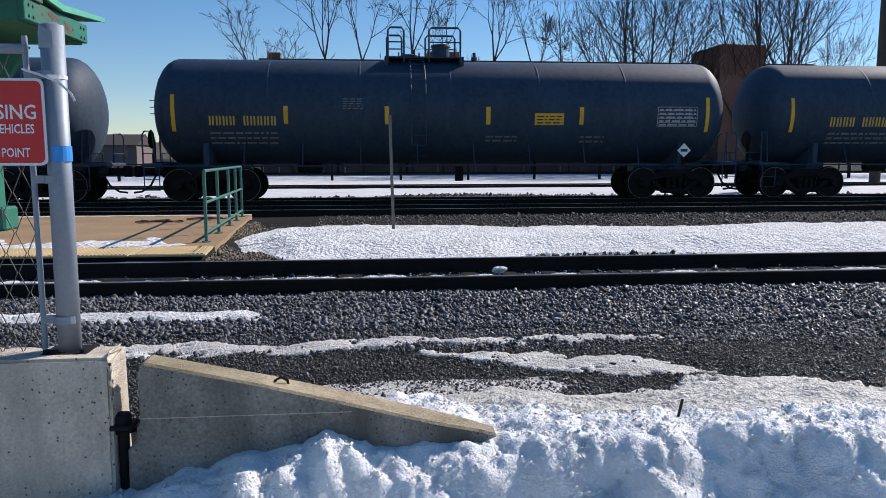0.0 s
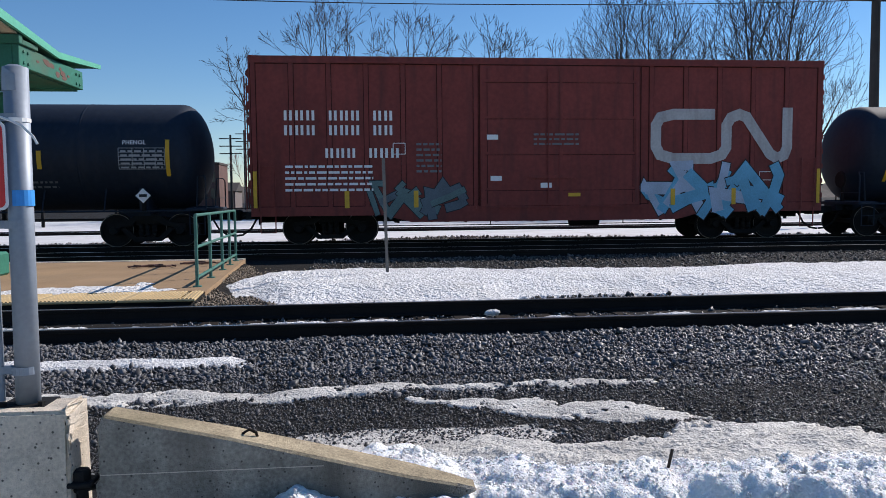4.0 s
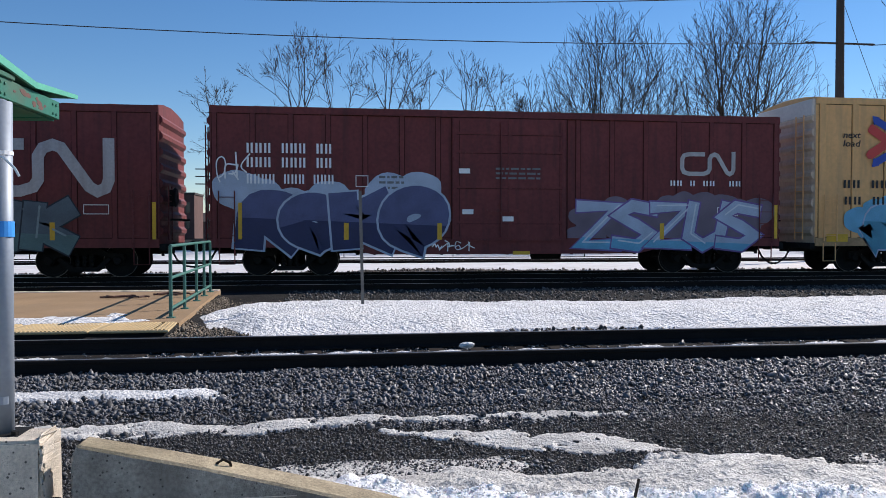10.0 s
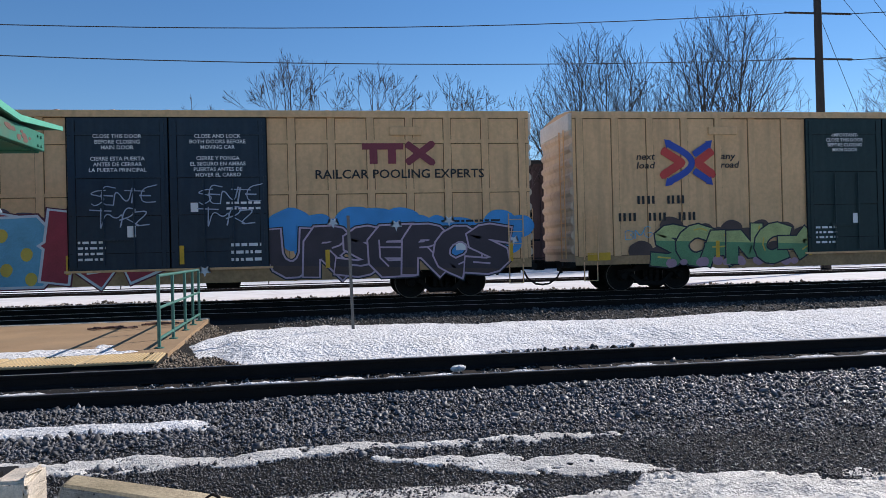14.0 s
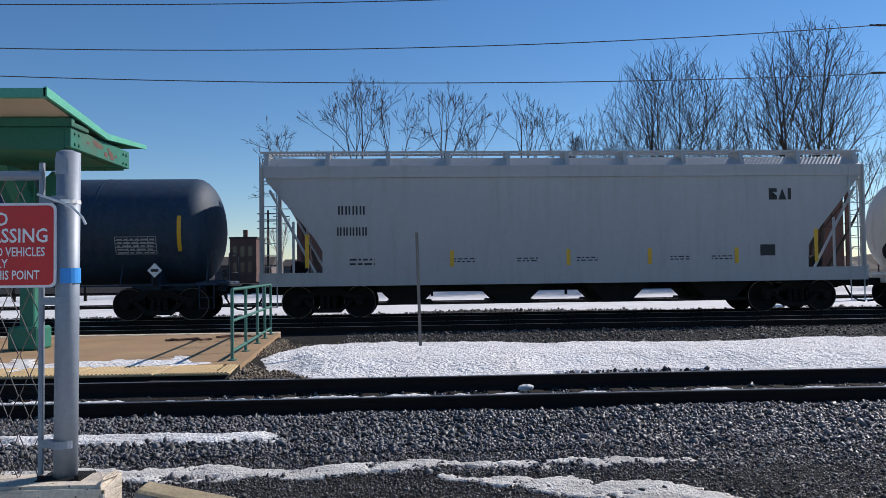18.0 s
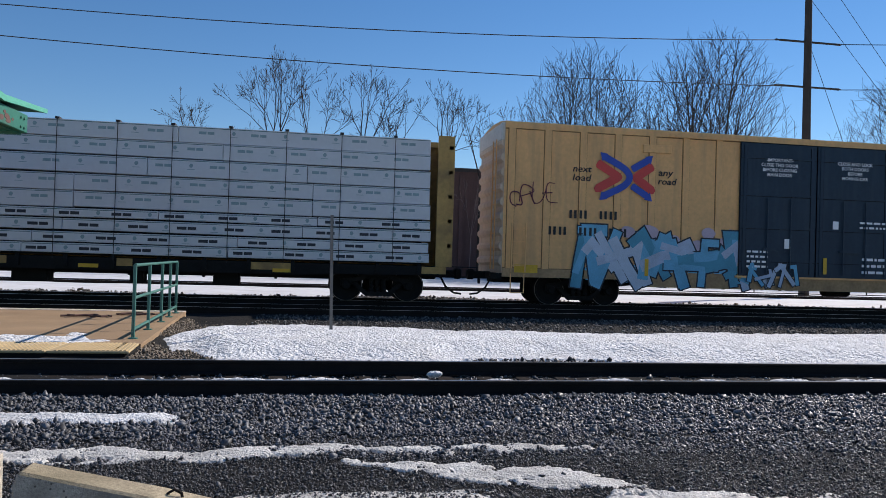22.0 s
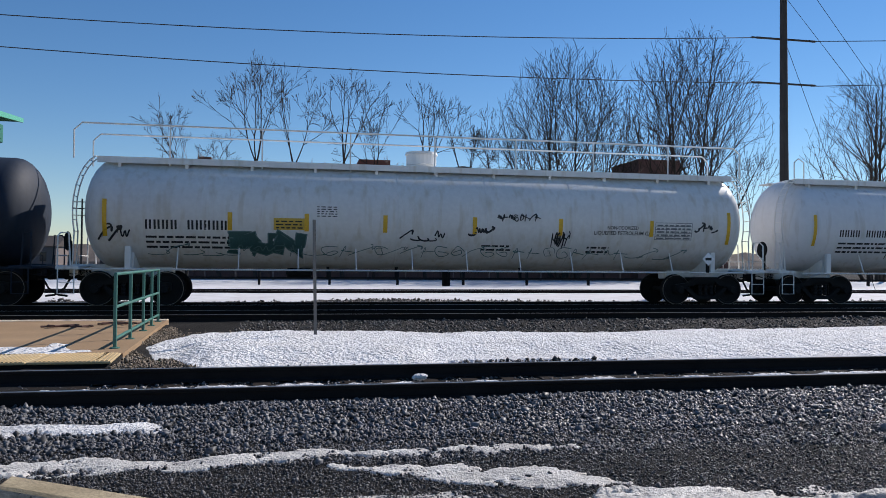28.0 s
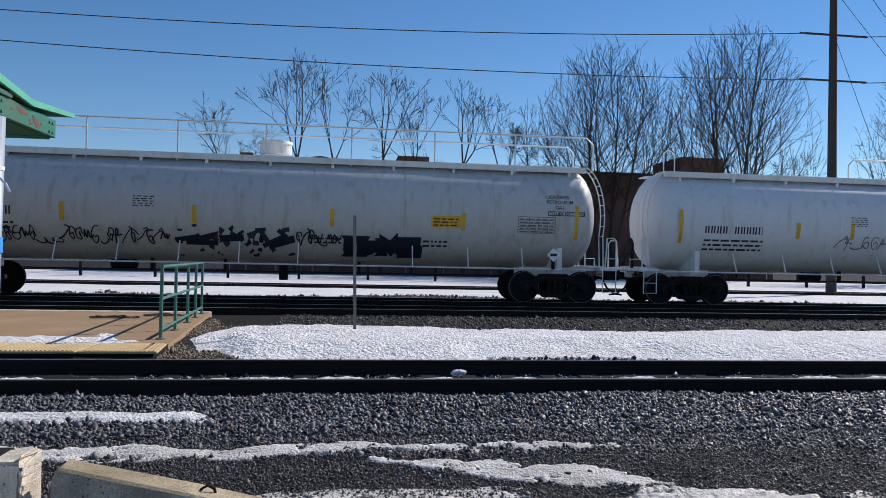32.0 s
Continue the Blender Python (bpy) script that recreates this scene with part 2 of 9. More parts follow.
M_SOFFIT = mat("cream_soffit", (0.6, 0.52, 0.4), 0.8, var=0.06)
M_POSTDARK = mat("weathered_marker_steel", (0.16, 0.15, 0.14), 0.6, metal=0.3, var=0.2)
M_GALV = mat("galvanised_steel", (0.27, 0.31, 0.36), 0.55, metal=0.3, var=0.12, scale=6, fine=50, dirt=(0.32, 0.32, 0.33), dirt_amount=0.4)
M_WIRE = mat("chain_link_wire", (0.11, 0.1, 0.09), 0.6, metal=0.2, var=0.2)
M_SIGNRED = mat("sign_red", (0.62, 0.012, 0.02), 0.35, var=0.06)
M_SIGNWHITE = mat("sign_white", (0.82, 0.82, 0.83), 0.4, var=0.03)
M_PLASTIC = mat("white_plastic", (0.8, 0.8, 0.79), 0.4, var=0.03)
M_BLUETAPE = mat("blue_paint_mark", (0.04, 0.3, 0.75), 0.5)
M_BARK = mat("bare_tree_bark", (0.06, 0.047, 0.038), 0.9, var=0.3, scale=2, fine=20, spec=0.1)
M_BARKPALE = mat("pale_thin_bark", (0.055, 0.043, 0.036), 0.9, var=0.3, scale=2, fine=20, spec=0.1)
M_BRICK = mat("brown_brick", (0.13, 0.07, 0.058), 0.9, var=0.3, scale=0.6, fine=14, dirt=(0.09, 0.05, 0.04), dirt_amount=0.6, streak=True)
M_REDBRICK = mat("red_brick_penthouse", (0.22, 0.085, 0.06), 0.9, var=0.2, scale=1, fine=14)
M_ROOF = mat("dark_roof", (0.06, 0.05, 0.045), 0.9, var=0.2)
M_WINDOW = mat("dark_window_glass", (0.03, 0.035, 0.04), 0.15, var=0.1)
M_POLE = mat("dark_utility_pole", (0.045, 0.04, 0.036), 0.85, var=0.3, scale=2, fine=30)
M_CABLE = mat("black_cable", (0.02, 0.02, 0.022), 0.7, var=0.1)
M_FARWALL = mat("far_house_siding", (0.17, 0.14, 0.13), 0.9, var=0.2, randoms=0.6)
M_FARTREE = mat("far_bare_woods", (0.11, 0.09, 0.075), 0.95, var=0.35, scale=0.05, fine=0.6)
C_YEL = mat("reflector_yellow", (0.72, 0.42, 0.02), 0.45, var=0.15, scale=4, fine=30)
C_WHT = mat("stencil_white", (0.9, 0.9, 0.89), 0.6, var=0.06, scale=4)
C_DIM = mat("stencil_faded", (0.16, 0.17, 0.18), 0.6, var=0.3, scale=4)
C_TABLE = mat("stencil_greyed_white", (0.36, 0.38, 0.4), 0.6, var=0.2, scale=4)
C_BLK = mat("stencil_black", (0.02, 0.02, 0.022), 0.6, var=0.1)
C_GOLD = mat("stencil_gold", (0.6, 0.4, 0.06), 0.6, var=0.15)
C_MAROON = mat("logo_maroon", (0.24, 0.04, 0.06), 0.55, var=0.15)
C_LRED = mat("logo_red", (0.62, 0.06, 0.05), 0.5, var=0.1)
C_LBLUE = mat("logo_blue", (0.03, 0.08, 0.42), 0.5, var=0.1)
G_CYAN = mat("graffiti_cyan", (0.14, 0.42, 0.6), 0.55, var=0.25, scale=2)
G_PALE = mat("graffiti_pale_blue", (0.42, 0.5, 0.62), 0.55, var=0.25, scale=2)
G_BLUE = mat("graffiti_blue", (0.04, 0.09, 0.34), 0.55, var=0.25, scale=2)
G_SKY = mat("graffiti_sky_blue", (0.05, 0.32, 0.7), 0.55, var=0.2, scale=2)
G_PURP = mat("graffiti_purple", (0.17, 0.1, 0.3), 0.55, var=0.3, scale=2)
G_MAUVE = mat("graffiti_mauve_grey", (0.17, 0.13, 0.17), 0.55, var=0.3, scale=2)
G_RED = mat("graffiti_dark_red", (0.36, 0.035, 0.06), 0.55, var=0.3, scale=2)
G_GREEN = mat("graffiti_green", (0.12, 0.3, 0.14), 0.55, var=0.35, scale=2)
G_LIME = mat("graffiti_lime", (0.46, 0.52, 0.2), 0.55, var=0.4, scale=2)
G_SAGE = mat("graffiti_sage_grey", (0.26, 0.34, 0.35), 0.55, var=0.35, scale=2)
G_PINE = mat("graffiti_dark_pine", (0.035, 0.09, 0.085), 0.55, var=0.35, scale=2)
G_TEAL = mat("graffiti_teal_grey", (0.11, 0.19, 0.19), 0.55, var=0.35, scale=2)
G_INDIGO = mat("graffiti_indigo", (0.085, 0.1, 0.22), 0.55, var=0.3, scale=2)
G_WHITE = mat("graffiti_white", (0.66, 0.7, 0.74), 0.55, var=0.12, scale=2)
G_BLACK = mat("graffiti_black", (0.015, 0.017, 0.022), 0.55, var=0.2, scale=2)
G_DUSK = mat("graffiti_dark_plum", (0.05, 0.036, 0.05), 0.55, var=0.3, scale=2)
G_LILAC = mat("graffiti_pale_lilac", (0.55, 0.42, 0.52), 0.55, var=0.15, scale=2)
G_PALER = mat("graffiti_ice_blue", (0.5, 0.58, 0.68), 0.55, var=0.2, scale=2)
G_SLATE = mat("graffiti_slate_blue", (0.1, 0.135, 0.165), 0.55, var=0.35, scale=2)
G_NAVY = mat("graffiti_navy", (0.02, 0.028, 0.1), 0.55, var=0.3, scale=2)
G_NAVYBLACK = mat("graffiti_blue_black", (0.014, 0.02, 0.035), 0.5, var=0.25, scale=2)
G_TEALBLUE = mat("graffiti_teal_blue", (0.07, 0.3, 0.42), 0.55, var=0.25, scale=2)
G_SKYDIM = mat("graffiti_medium_blue", (0.1, 0.28, 0.58), 0.55, var=0.25, scale=2)
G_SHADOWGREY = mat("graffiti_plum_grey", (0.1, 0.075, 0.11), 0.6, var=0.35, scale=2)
G_MAROON = mat("graffiti_maroon", (0.13, 0.02, 0.04), 0.55, var=0.25, scale=2)
G_BROWNGREY = mat("graffiti_brown_grey", (0.085, 0.055, 0.05), 0.6, var=0.3, scale=2)
G_RUST = mat("rust_brown", (0.46, 0.3, 0.21), 0.8, var=0.35, scale=3)
M_PINKHAZE = mat("graffiti_pale_mauve", (0.5, 0.4, 0.47), 0.6, var=0.2, scale=2)
G_PINK = mat("graffiti_dull_pink", (0.45, 0.28, 0.34), 0.55, var=0.25, scale=2)
M_TWIG = mat("sunlit_sapling_bark", (0.24, 0.17, 0.14), 0.9, var=0.3, spec=0.1)
G_YEL = mat("graffiti_yellow", (0.68, 0.5, 0.08), 0.55, var=0.2, scale=2)
G_DIMTEAL = mat("faded_teal_print", (0.25, 0.36, 0.38), 0.5, var=0.2)
M_WRAP = mat("lumber_wrap_white", (0.62, 0.635, 0.655), 0.42, var=0.06, scale=1, fine=8, bump=0.25, bump_scale=7, randoms=0.15)
M_TANEND = mat("pale_tan_car_end", (0.66, 0.53, 0.4), 0.6, var=0.12, scale=1.5, fine=10, dirt=(0.4, 0.29, 0.2), dirt_amount=0.5, streak=True, spec=0.3)
# seam colours: darker copies of the paint, with grime and edge shade put in
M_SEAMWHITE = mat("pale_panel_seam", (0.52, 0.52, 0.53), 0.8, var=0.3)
M_SEAMRED = mat("red_shade_seam", (0.06, 0.02, 0.018), 0.9, var=0.3, spec=0.1)
M_SEAM = mat("brown_grime_and_shade", (0.2, 0.125, 0.065), 0.9, var=0.3, spec=0.1)
M_GENSET = mat("genset_yellow_orange", (0.75, 0.4, 0.03), 0.5, var=0.1)


# ---- mesh helpers ----
def mesh_of(bm, name, material, smooth=False):
    me = bpy.data.meshes.new(name)
    bm.to_mesh(me)
    bm.free()
    me.materials.append(material)
    if smooth:
        me.polygons.foreach_set("use_smooth", [True] * len(me.polygons))
    return me


def part(name, bm, material, parent=None, label="", smooth=False):
    me = bm if isinstance(bm, bpy.types.Mesh) else mesh_of(bm, name, material, smooth)
    ob = new(name, me)
    if parent:
        ob.parent = parent
    return tagged(ob, label)


def thing(name, label, category, group="", at=(0, 0, 0)):
    ob = new(name)
    ob.empty_display_size = 0.2
    ob.location = at
    return tagged(ob, label, category, group)


def box(bm, x0, x1, y0, y1, z0, z1, bevel=0.0):
    v = [bm.verts.new((x, y, z)) for x in (x0, x1) for y in (y0, y1) for z in (z0, z1)]
    fs = [bm.faces.new([v[i] for i in q]) for q in ((0, 1, 3, 2), (4, 6, 7, 5), (0, 4, 5, 1), (2, 3, 7, 6), (0, 2, 6, 4), (1, 5, 7, 3))]
    if bevel:
        bmesh.ops.bevel(bm, geom=list({e for f in fs for e in f.edges}), offset=bevel, segments=1, affect="EDGES")
    return bm


def prism(bm, pts, y0, y1):
    """A flat outline in x and z, drawn out from y0 to y1."""
    a = [bm.verts.new((x, y0, z)) for x, z in pts]
    b = [bm.verts.new((x, y1, z)) for x, z in pts]
    bm.faces.new(a), bm.faces.new(b[::-1])
    for i in range(len(pts)):
        j = (i + 1) % len(pts)
        bm.faces.new((a[j], a[i], b[i], b[j]))
    return bm


def prism_x(bm, pts, x0, x1):
    """A flat outline in y and z, drawn out from x0 to x1."""
    a = [bm.verts.new((x0, y, z)) for y, z in pts]
    b = [bm.verts.new((x1, y, z)) for y, z in pts]
    bm.faces.new(a), bm.faces.new(b[::-1])
    for i in range(len(pts)):
        j = (i + 1) % len(pts)
        bm.faces.new((a[j], a[i], b[i], b[j]))
    return bm


def pipe(bm, pts, r, seg=8, r1=None, cap=True):
    pts = [Vector(p) for p in pts]
    rings = []
    side = None
    for i, p in enumerate(pts):
        d = (pts[min(i + 1, len(pts) - 1)] - pts[max(i - 1, 0)]).normalized()
        if side is None or abs(side.dot(d)) > 0.95:
            side = d.orthogonal().normalized()
        side = (side - d * side.dot(d)).normalized()
        up = d.cross(side)
        rr = r if r1 is None else r + (r1 - r) * i / (len(pts) - 1)
        rings.append([bm.verts.new(p + rr * (side * math.cos(2 * math.pi * k / seg) + up * math.sin(2 * math.pi * k / seg))) for k in range(seg)])
    for a, b in zip(rings, rings[1:]):
        for k in range(seg):
            bm.faces.new((a[k], a[(k + 1) % seg], b[(k + 1) % seg], b[k]))
    if cap:
        bm.faces.new(rings[0][::-1]), bm.faces.new(rings[-1])
    return bm


def lathe(bm, prof, axis="x", seg=40, centre=(0, 0, 0)):
    """Turns (along, radius) pairs about an axis through centre."""
    rings = []
    for s, r in prof:
        ring = []
        for k in range(seg):
            a = 2 * math.pi * k / seg
            u, w = r * math.cos(a), r * math.sin(a)
            p = {"x": (s, u, w), "y": (u, s, w), "z": (u, w, s)}[axis]
            ring.append(bm.verts.new(Vector(centre) + Vector(p)))
        rings.append(ring)
    for a, b in zip(rings, rings[1:]):
        for k in range(seg):
            bm.faces.new((a[k], a[(k + 1) % seg], b[(k + 1) % seg], b[k]))
    for ring in (rings[0][::-1], rings[-1]):
        bm.faces.new(ring)
    bmesh.ops.recalc_face_normals(bm, faces=bm.faces)
    return bm


# ---- decals: flat shapes on a car's side, in (along, height) ----
class Flat:
    """The upright side of a car."""

    def __init__(self, y):
        self.y = y

    def at(self, x, z, lift):
        return Vector((x, self.y - lift, z))


class Round:
    """The near side of a tank."""

    def __init__(self, r, zc):
        self.r, self.zc = r, zc

    def at(self, x, z, lift):
        a = (z - self.zc) / self.r
        a = max(-1.4, min(1.4, math.asin(max(-0.98, min(0.98, a)))))
        return Vector((x, -(self.r + lift) * math.cos(a), self.zc + (self.r + lift) * math.sin(a)))


def quad(bm, side, x0, x1, z0, z1, lift=0.006, lean=0.0):
    n = max(1, int((z1 - z0) / 0.12)) if isinstance(side, Round) else 1
    rows = []
    for i in range(n + 1):
        z = z0 + (z1 - z0) * i / n
        sh = lean * i / n
        rows.append((bm.verts.new(side.at(x0 + sh, z, lift)), bm.verts.new(side.at(x1 + sh, z, lift))))
    for a, b in zip(rows, rows[1:]):
        bm.faces.new((a[0], a[1], b[1], b[0]))
    return bm


def stroke(bm, side, pts, w, lift=0.006, step=0.0004):
    """A painted line of width w through (x, z) points."""
    if isinstance(side, Round) and w > 0.1:
        fine = [pts[0]]
        for p, q in zip(pts, pts[1:]):
            n = max(1, int(abs(q[1] - p[1]) / 0.16))
            fine += [(p[0] + (q[0] - p[0]) * k / n, p[1] + (q[1] - p[1]) * k / n) for k in range(1, n + 1)]
        pts = fine
    for i, (p, q) in enumerate(zip(pts, pts[1:])):
        d = Vector((q[0] - p[0], q[1] - p[1]))
        if d.length < 1e-4:
            continue
        d.normalize()
        s = Vector((-d.y, d.x)) * w / 2
        e = d * w * 0.42
        k = lift + step * (i % 4)
        poly = [(p[0] - e.x * 0.4 + s.x * 0.6, p[1] - e.y * 0.4 + s.y * 0.6), (p[0] + s.x, p[1] + s.y), (q[0] + s.x, q[1] + s.y), (q[0] + e.x + s.x * 0.5, q[1] + e.y + s.y * 0.5), (q[0] + e.x - s.x * 0.5, q[1] + e.y - s.y * 0.5), (q[0] - s.x, q[1] - s.y), (p[0] - s.x, p[1] - s.y), (p[0] - e.x * 0.4 - s.x * 0.6, p[1] - e.y * 0.4 - s.y * 0.6)]
        bm.faces.new([bm.verts.new(side.at(x, z, k)) for x, z in poly[::-1]])
    return bm


GLYPHS = {}


def words(name, side, text, x, z, h, material, parent, wide=None, slant=0.0, lift=0.006, centre=False, label=""):
    """Lettering in the built-in font: capital height h, starting at x, squeezed to the width wide."""
    if text not in GLYPHS:
        cu = bpy.data.curves.new("lettering", "FONT")
        cu.body, cu.size, cu.resolution_u, cu.offset = text, 1.0, 2, 0.014
        ob = bpy.data.objects.new("lettering", cu)
        me = bpy.data.meshes.new_from_object(ob)
        GLYPHS[text] = ([tuple(v.co[:2]) for v in me.vertices], [tuple(p.vertices) for p in me.polygons])
        bpy.data.objects.remove(ob)
        bpy.data.meshes.remove(me)
    vs, fs = GLYPHS[text]
    xs = [v[0] for v in vs]
    x_lo, x_hi = min(xs), max(xs)
    cap = 0.69
    sx = h / cap if wide is None else wide / (x_hi - x_lo)
    off = x - (x_hi - x_lo) * sx / 2 if centre else x
    me = bpy.data.meshes.new(name)
    me.from_pydata([side.at(off + (vx - x_lo) * sx + slant * vz / cap * h, z + vz / cap * h, lift) for vx, vz in vs], [], fs)
    me.materials.append(material)
    ob = new(name, me)
    ob.parent = parent
    return tagged(ob, label)


def char_bars(bm, side, x, z, h, pattern, pitch, lift=0.006):
    """Plain bars, one for each character; a blank in the pattern leaves a gap."""
    for i, c in enumerate(pattern):
        if c != " ":
            quad(bm, side, x + i * pitch, x + (i + 0.25) * pitch, z, z + h, lift)
            quad(bm, side, x + (i + 0.46) * pitch, x + (i + 0.71) * pitch, z, z + h, lift)
    return bm


def fine_lines(bm, side, x0, x1, z0, z1, rows, rng, lift=0.006):
    """Rows of small unreadable writing."""
    step = (z1 - z0) / rows
    for i in range(rows):
        x = x0
        while x < x1:
            w = rng.uniform(0.08, 0.3) * min(1.0, (x1 - x0))
            quad(bm, side, x, min(x + w, x1), z0 + i * step, z0 + i * step + step * 0.42, lift)
            x += w + 0.05
    return bm


def soften(pts, rounds=2, closed=True):
    """Cuts corners off an outline until it runs smoothly."""
    for _ in range(rounds):
        out = [] if closed else [pts[0]]
        for p, q in zip(pts, pts[1:] + (pts[:1] if closed else [])):
            out += [(p[0] * 0.75 + q[0] * 0.25, p[1] * 0.75 + q[1] * 0.25), (p[0] * 0.25 + q[0] * 0.75, p[1] * 0.25 + q[1] * 0.75)]
        pts = out if closed else out + [pts[-1]]
    return pts


def patch(bm, side, pts, lift, below=None):
    """A painted area with any outline; with below, only what lies under that height."""
    tmp = bmesh.new()
    try:
        tmp.faces.new([tmp.verts.new((x, 0, z)) for x, z in pts])
    except ValueError:
        tmp.free()
        return bm
    bmesh.ops.triangulate(tmp, faces=tmp.faces[:])
    if below is not None:
        bmesh.ops.bisect_plane(tmp, geom=tmp.verts[:] + tmp.edges[:] + tmp.faces[:], plane_co=(pts[0][0], 0, below), plane_no=(0.12, 0, 1), clear_outer=True)
    if isinstance(side, Round) and tmp.verts:
        z = min(v.co.z for v in tmp.verts)
        top = max(v.co.z for v in tmp.verts)
        while z < top:
            z += 0.13
            bmesh.ops.bisect_plane(tmp, geom=tmp.verts[:] + tmp.edges[:] + tmp.faces[:], plane_co=(0, 0, z), plane_no=(0, 0, 1))
    at = {v: bm.verts.new(side.at(v.co.x, v.co.z, lift)) for v in tmp.verts}
    for f in tmp.faces:
        nf = bm.faces.new([at[v] for v in f.verts])
        nf.normal_update()
        if nf.normal.y > 0:
            nf.normal_flip()
    tmp.free()
    return bm


# outlines of chunky sprayed shapes, none of them a letter


# skeletons of sprayed forms in a unit box, each a set of lines
FORMS = [
    [[(0.15, 0), (0.15, 1), (0.7, 1), (0.88, 0.78), (0.65, 0.52), (0.2, 0.5)], [(0.5, 0.5), (0.92, 0)]],
    [[(0.5, 0), (0.1, 0.25), (0.1, 0.75), (0.5, 1), (0.9, 0.75), (0.9, 0.25), (0.5, 0)]],
    [[(0.15, 0), (0.15, 1)], [(0.88, 1), (0.22, 0.48), (0.95, 0)]],
    [[(0.05, 1), (0.5, 0.5), (0.95, 1)], [(0.5, 0.55), (0.4, 0)]],
    [[(0.9, 1), (0.15, 1), (0.15, 0), (0.9, 0)], [(0.15, 0.5), (0.75, 0.5)]],
    [[(0.05, 0), (0.15, 1), (0.5, 0.35), (0.85, 1), (0.95, 0)]],
    [[(0.9, 0.9), (0.4, 1), (0.1, 0.75), (0.5, 0.52), (0.9, 0.28), (0.6, 0), (0.08, 0.08)]],
    [[(0.05, 0), (0.45, 1), (0.92, 0)], [(0.2, 0.35), (0.75, 0.35)]],
    [[(0.1, 0), (0.12, 1), (0.85, 0), (0.9, 1)]],
    [[(0.1, 1), (0.12, 0.25), (0.5, 0), (0.85, 0.25), (0.9, 1)]],
    [[(0.15, 1), (0.15, 0.05), (0.9, 0.05)]],
    [[(0.02, 1), (0.98, 1)], [(0.5, 1), (0.5, 0)]],
    [[(0.02, 1), (0.25, 0), (0.5, 0.7), (0.75, 0), (0.98, 1)]],
    [[(0.9, 0.85), (0.5, 1), (0.12, 0.7), (0.12, 0.3), (0.5, 0), (0.9, 0.18)]],
    [[(0.9, 0.85), (0.5, 1), (0.12, 0.7), (0.12, 0.3), (0.5, 0), (0.9, 0.18), (0.9, 0.45), (0.55, 0.45)]],
    [[(0.5, 0), (0.5, 1)]],
    [[(0.15, 0), (0.15, 1), (0.6, 0.95), (0.9, 0.6), (0.85, 0.25), (0.5, 0), (0.15, 0)]],
    [[(0.15, 0), (0.15, 1), (0.9, 1)], [(0.15, 0.55), (0.7, 0.55)]],
    [[(0.08, 0.95), (0.9, 0.95), (0.1, 0.05), (0.95, 0.05)]],
    [[(0.1, 0.3), (0.9, 0.7)], [(0.1, 0.7), (0.9, 0.3)], [(0.5, 0.1), (0.5, 0.9)]],
    [[(0.0, 0.5), (1.0, 0.5), (0.65, 0.8)], [(1.0, 0.5), (0.65, 0.2)]],
    [[(0.15, 0), (0.15, 1), (0.65, 1), (0.8, 0.75), (0.5, 0.52), (0.9, 0.28), (0.7, 0), (0.15, 0)]],
    [[(0.15, 0), (0.12, 1)], [(0.85, 0), (0.9, 1)], [(0.15, 0.5), (0.85, 0.5)]],
]


def ribbon(bm, side, pts, w, lift):
    """One smooth painted band of width w through (x, z) points."""
    if isinstance(side, Round):
        fine = [pts[0]]
        for p, q in zip(pts, pts[1:]):
            n = max(1, int(abs(q[1] - p[1]) / 0.16))
            fine += [(p[0] + (q[0] - p[0]) * k / n, p[1] + (q[1] - p[1]) * k / n) for k in range(1, n + 1)]
        pts = fine
    pts = [Vector(p) for p in pts]
    loop = (pts[0] - pts[-1]).length < 1e-6
    if loop:
        pts = pts[:-1]
    n = len(pts)
    if not loop:
        pts[0] = pts[0] + (pts[0] - pts[1]).normalized() * w * 0.38
        pts[-1] = pts[-1] + (pts[-1] - pts[-2]).normalized() * w * 0.38
    rows = []
    for i, p in enumerate(pts):
        a = (p - pts[i - 1]).normalized() if loop or i else (pts[1] - p).normalized()
        b = (pts[(i + 1) % n] - p).normalized() if loop or i < n - 1 else a
        t = a + b
        t = t.normalized() if t.length > 0.2 else a
        m = 0.5 * w / max(0.62, t.dot(a))
        s = Vector((-t.y, t.x)) * m
        rows.append([(p.x + s.x * f, p.y + s.y * f) for f in ((1, -1) if not isinstance(side, Round) or w < 0.2 else (1, 0.5, 0, -0.5, -1))])
    for i in range(n if loop else n - 1):
        r, q = rows[i], rows[(i + 1) % n]
        up = lift + 0.00004 * (i % 28)
        for k in range(len(r) - 1):
            bm.faces.new([bm.verts.new(side.at(x, z, up)) for x, z in (r[k], r[k + 1], q[k + 1], q[k])])
    return bm


def blobs(bm, side, x0, x1, z0, z1, count, rng, lift, size=0.2):
    """A cloud of overlapping sprayed blobs."""
    h = z1 - z0
    for i in range(count):
        cx, cz, r = x0 + (x1 - x0) * (i + rng.random()) / count, rng.uniform(z0 + size * h, z1 - size * h * 0.8), rng.uniform(0.8, 1.3) * size * h
        ring = [(cx + 1.3 * r * math.cos(a * 0.52) * rng.uniform(0.88, 1.1), max(z0, cz + r * math.sin(a * 0.52) * rng.uniform(0.88, 1.1))) for a in range(12)]
        patch(bm, side, soften(ring, 1), lift + i * 0.00004)
    return bm


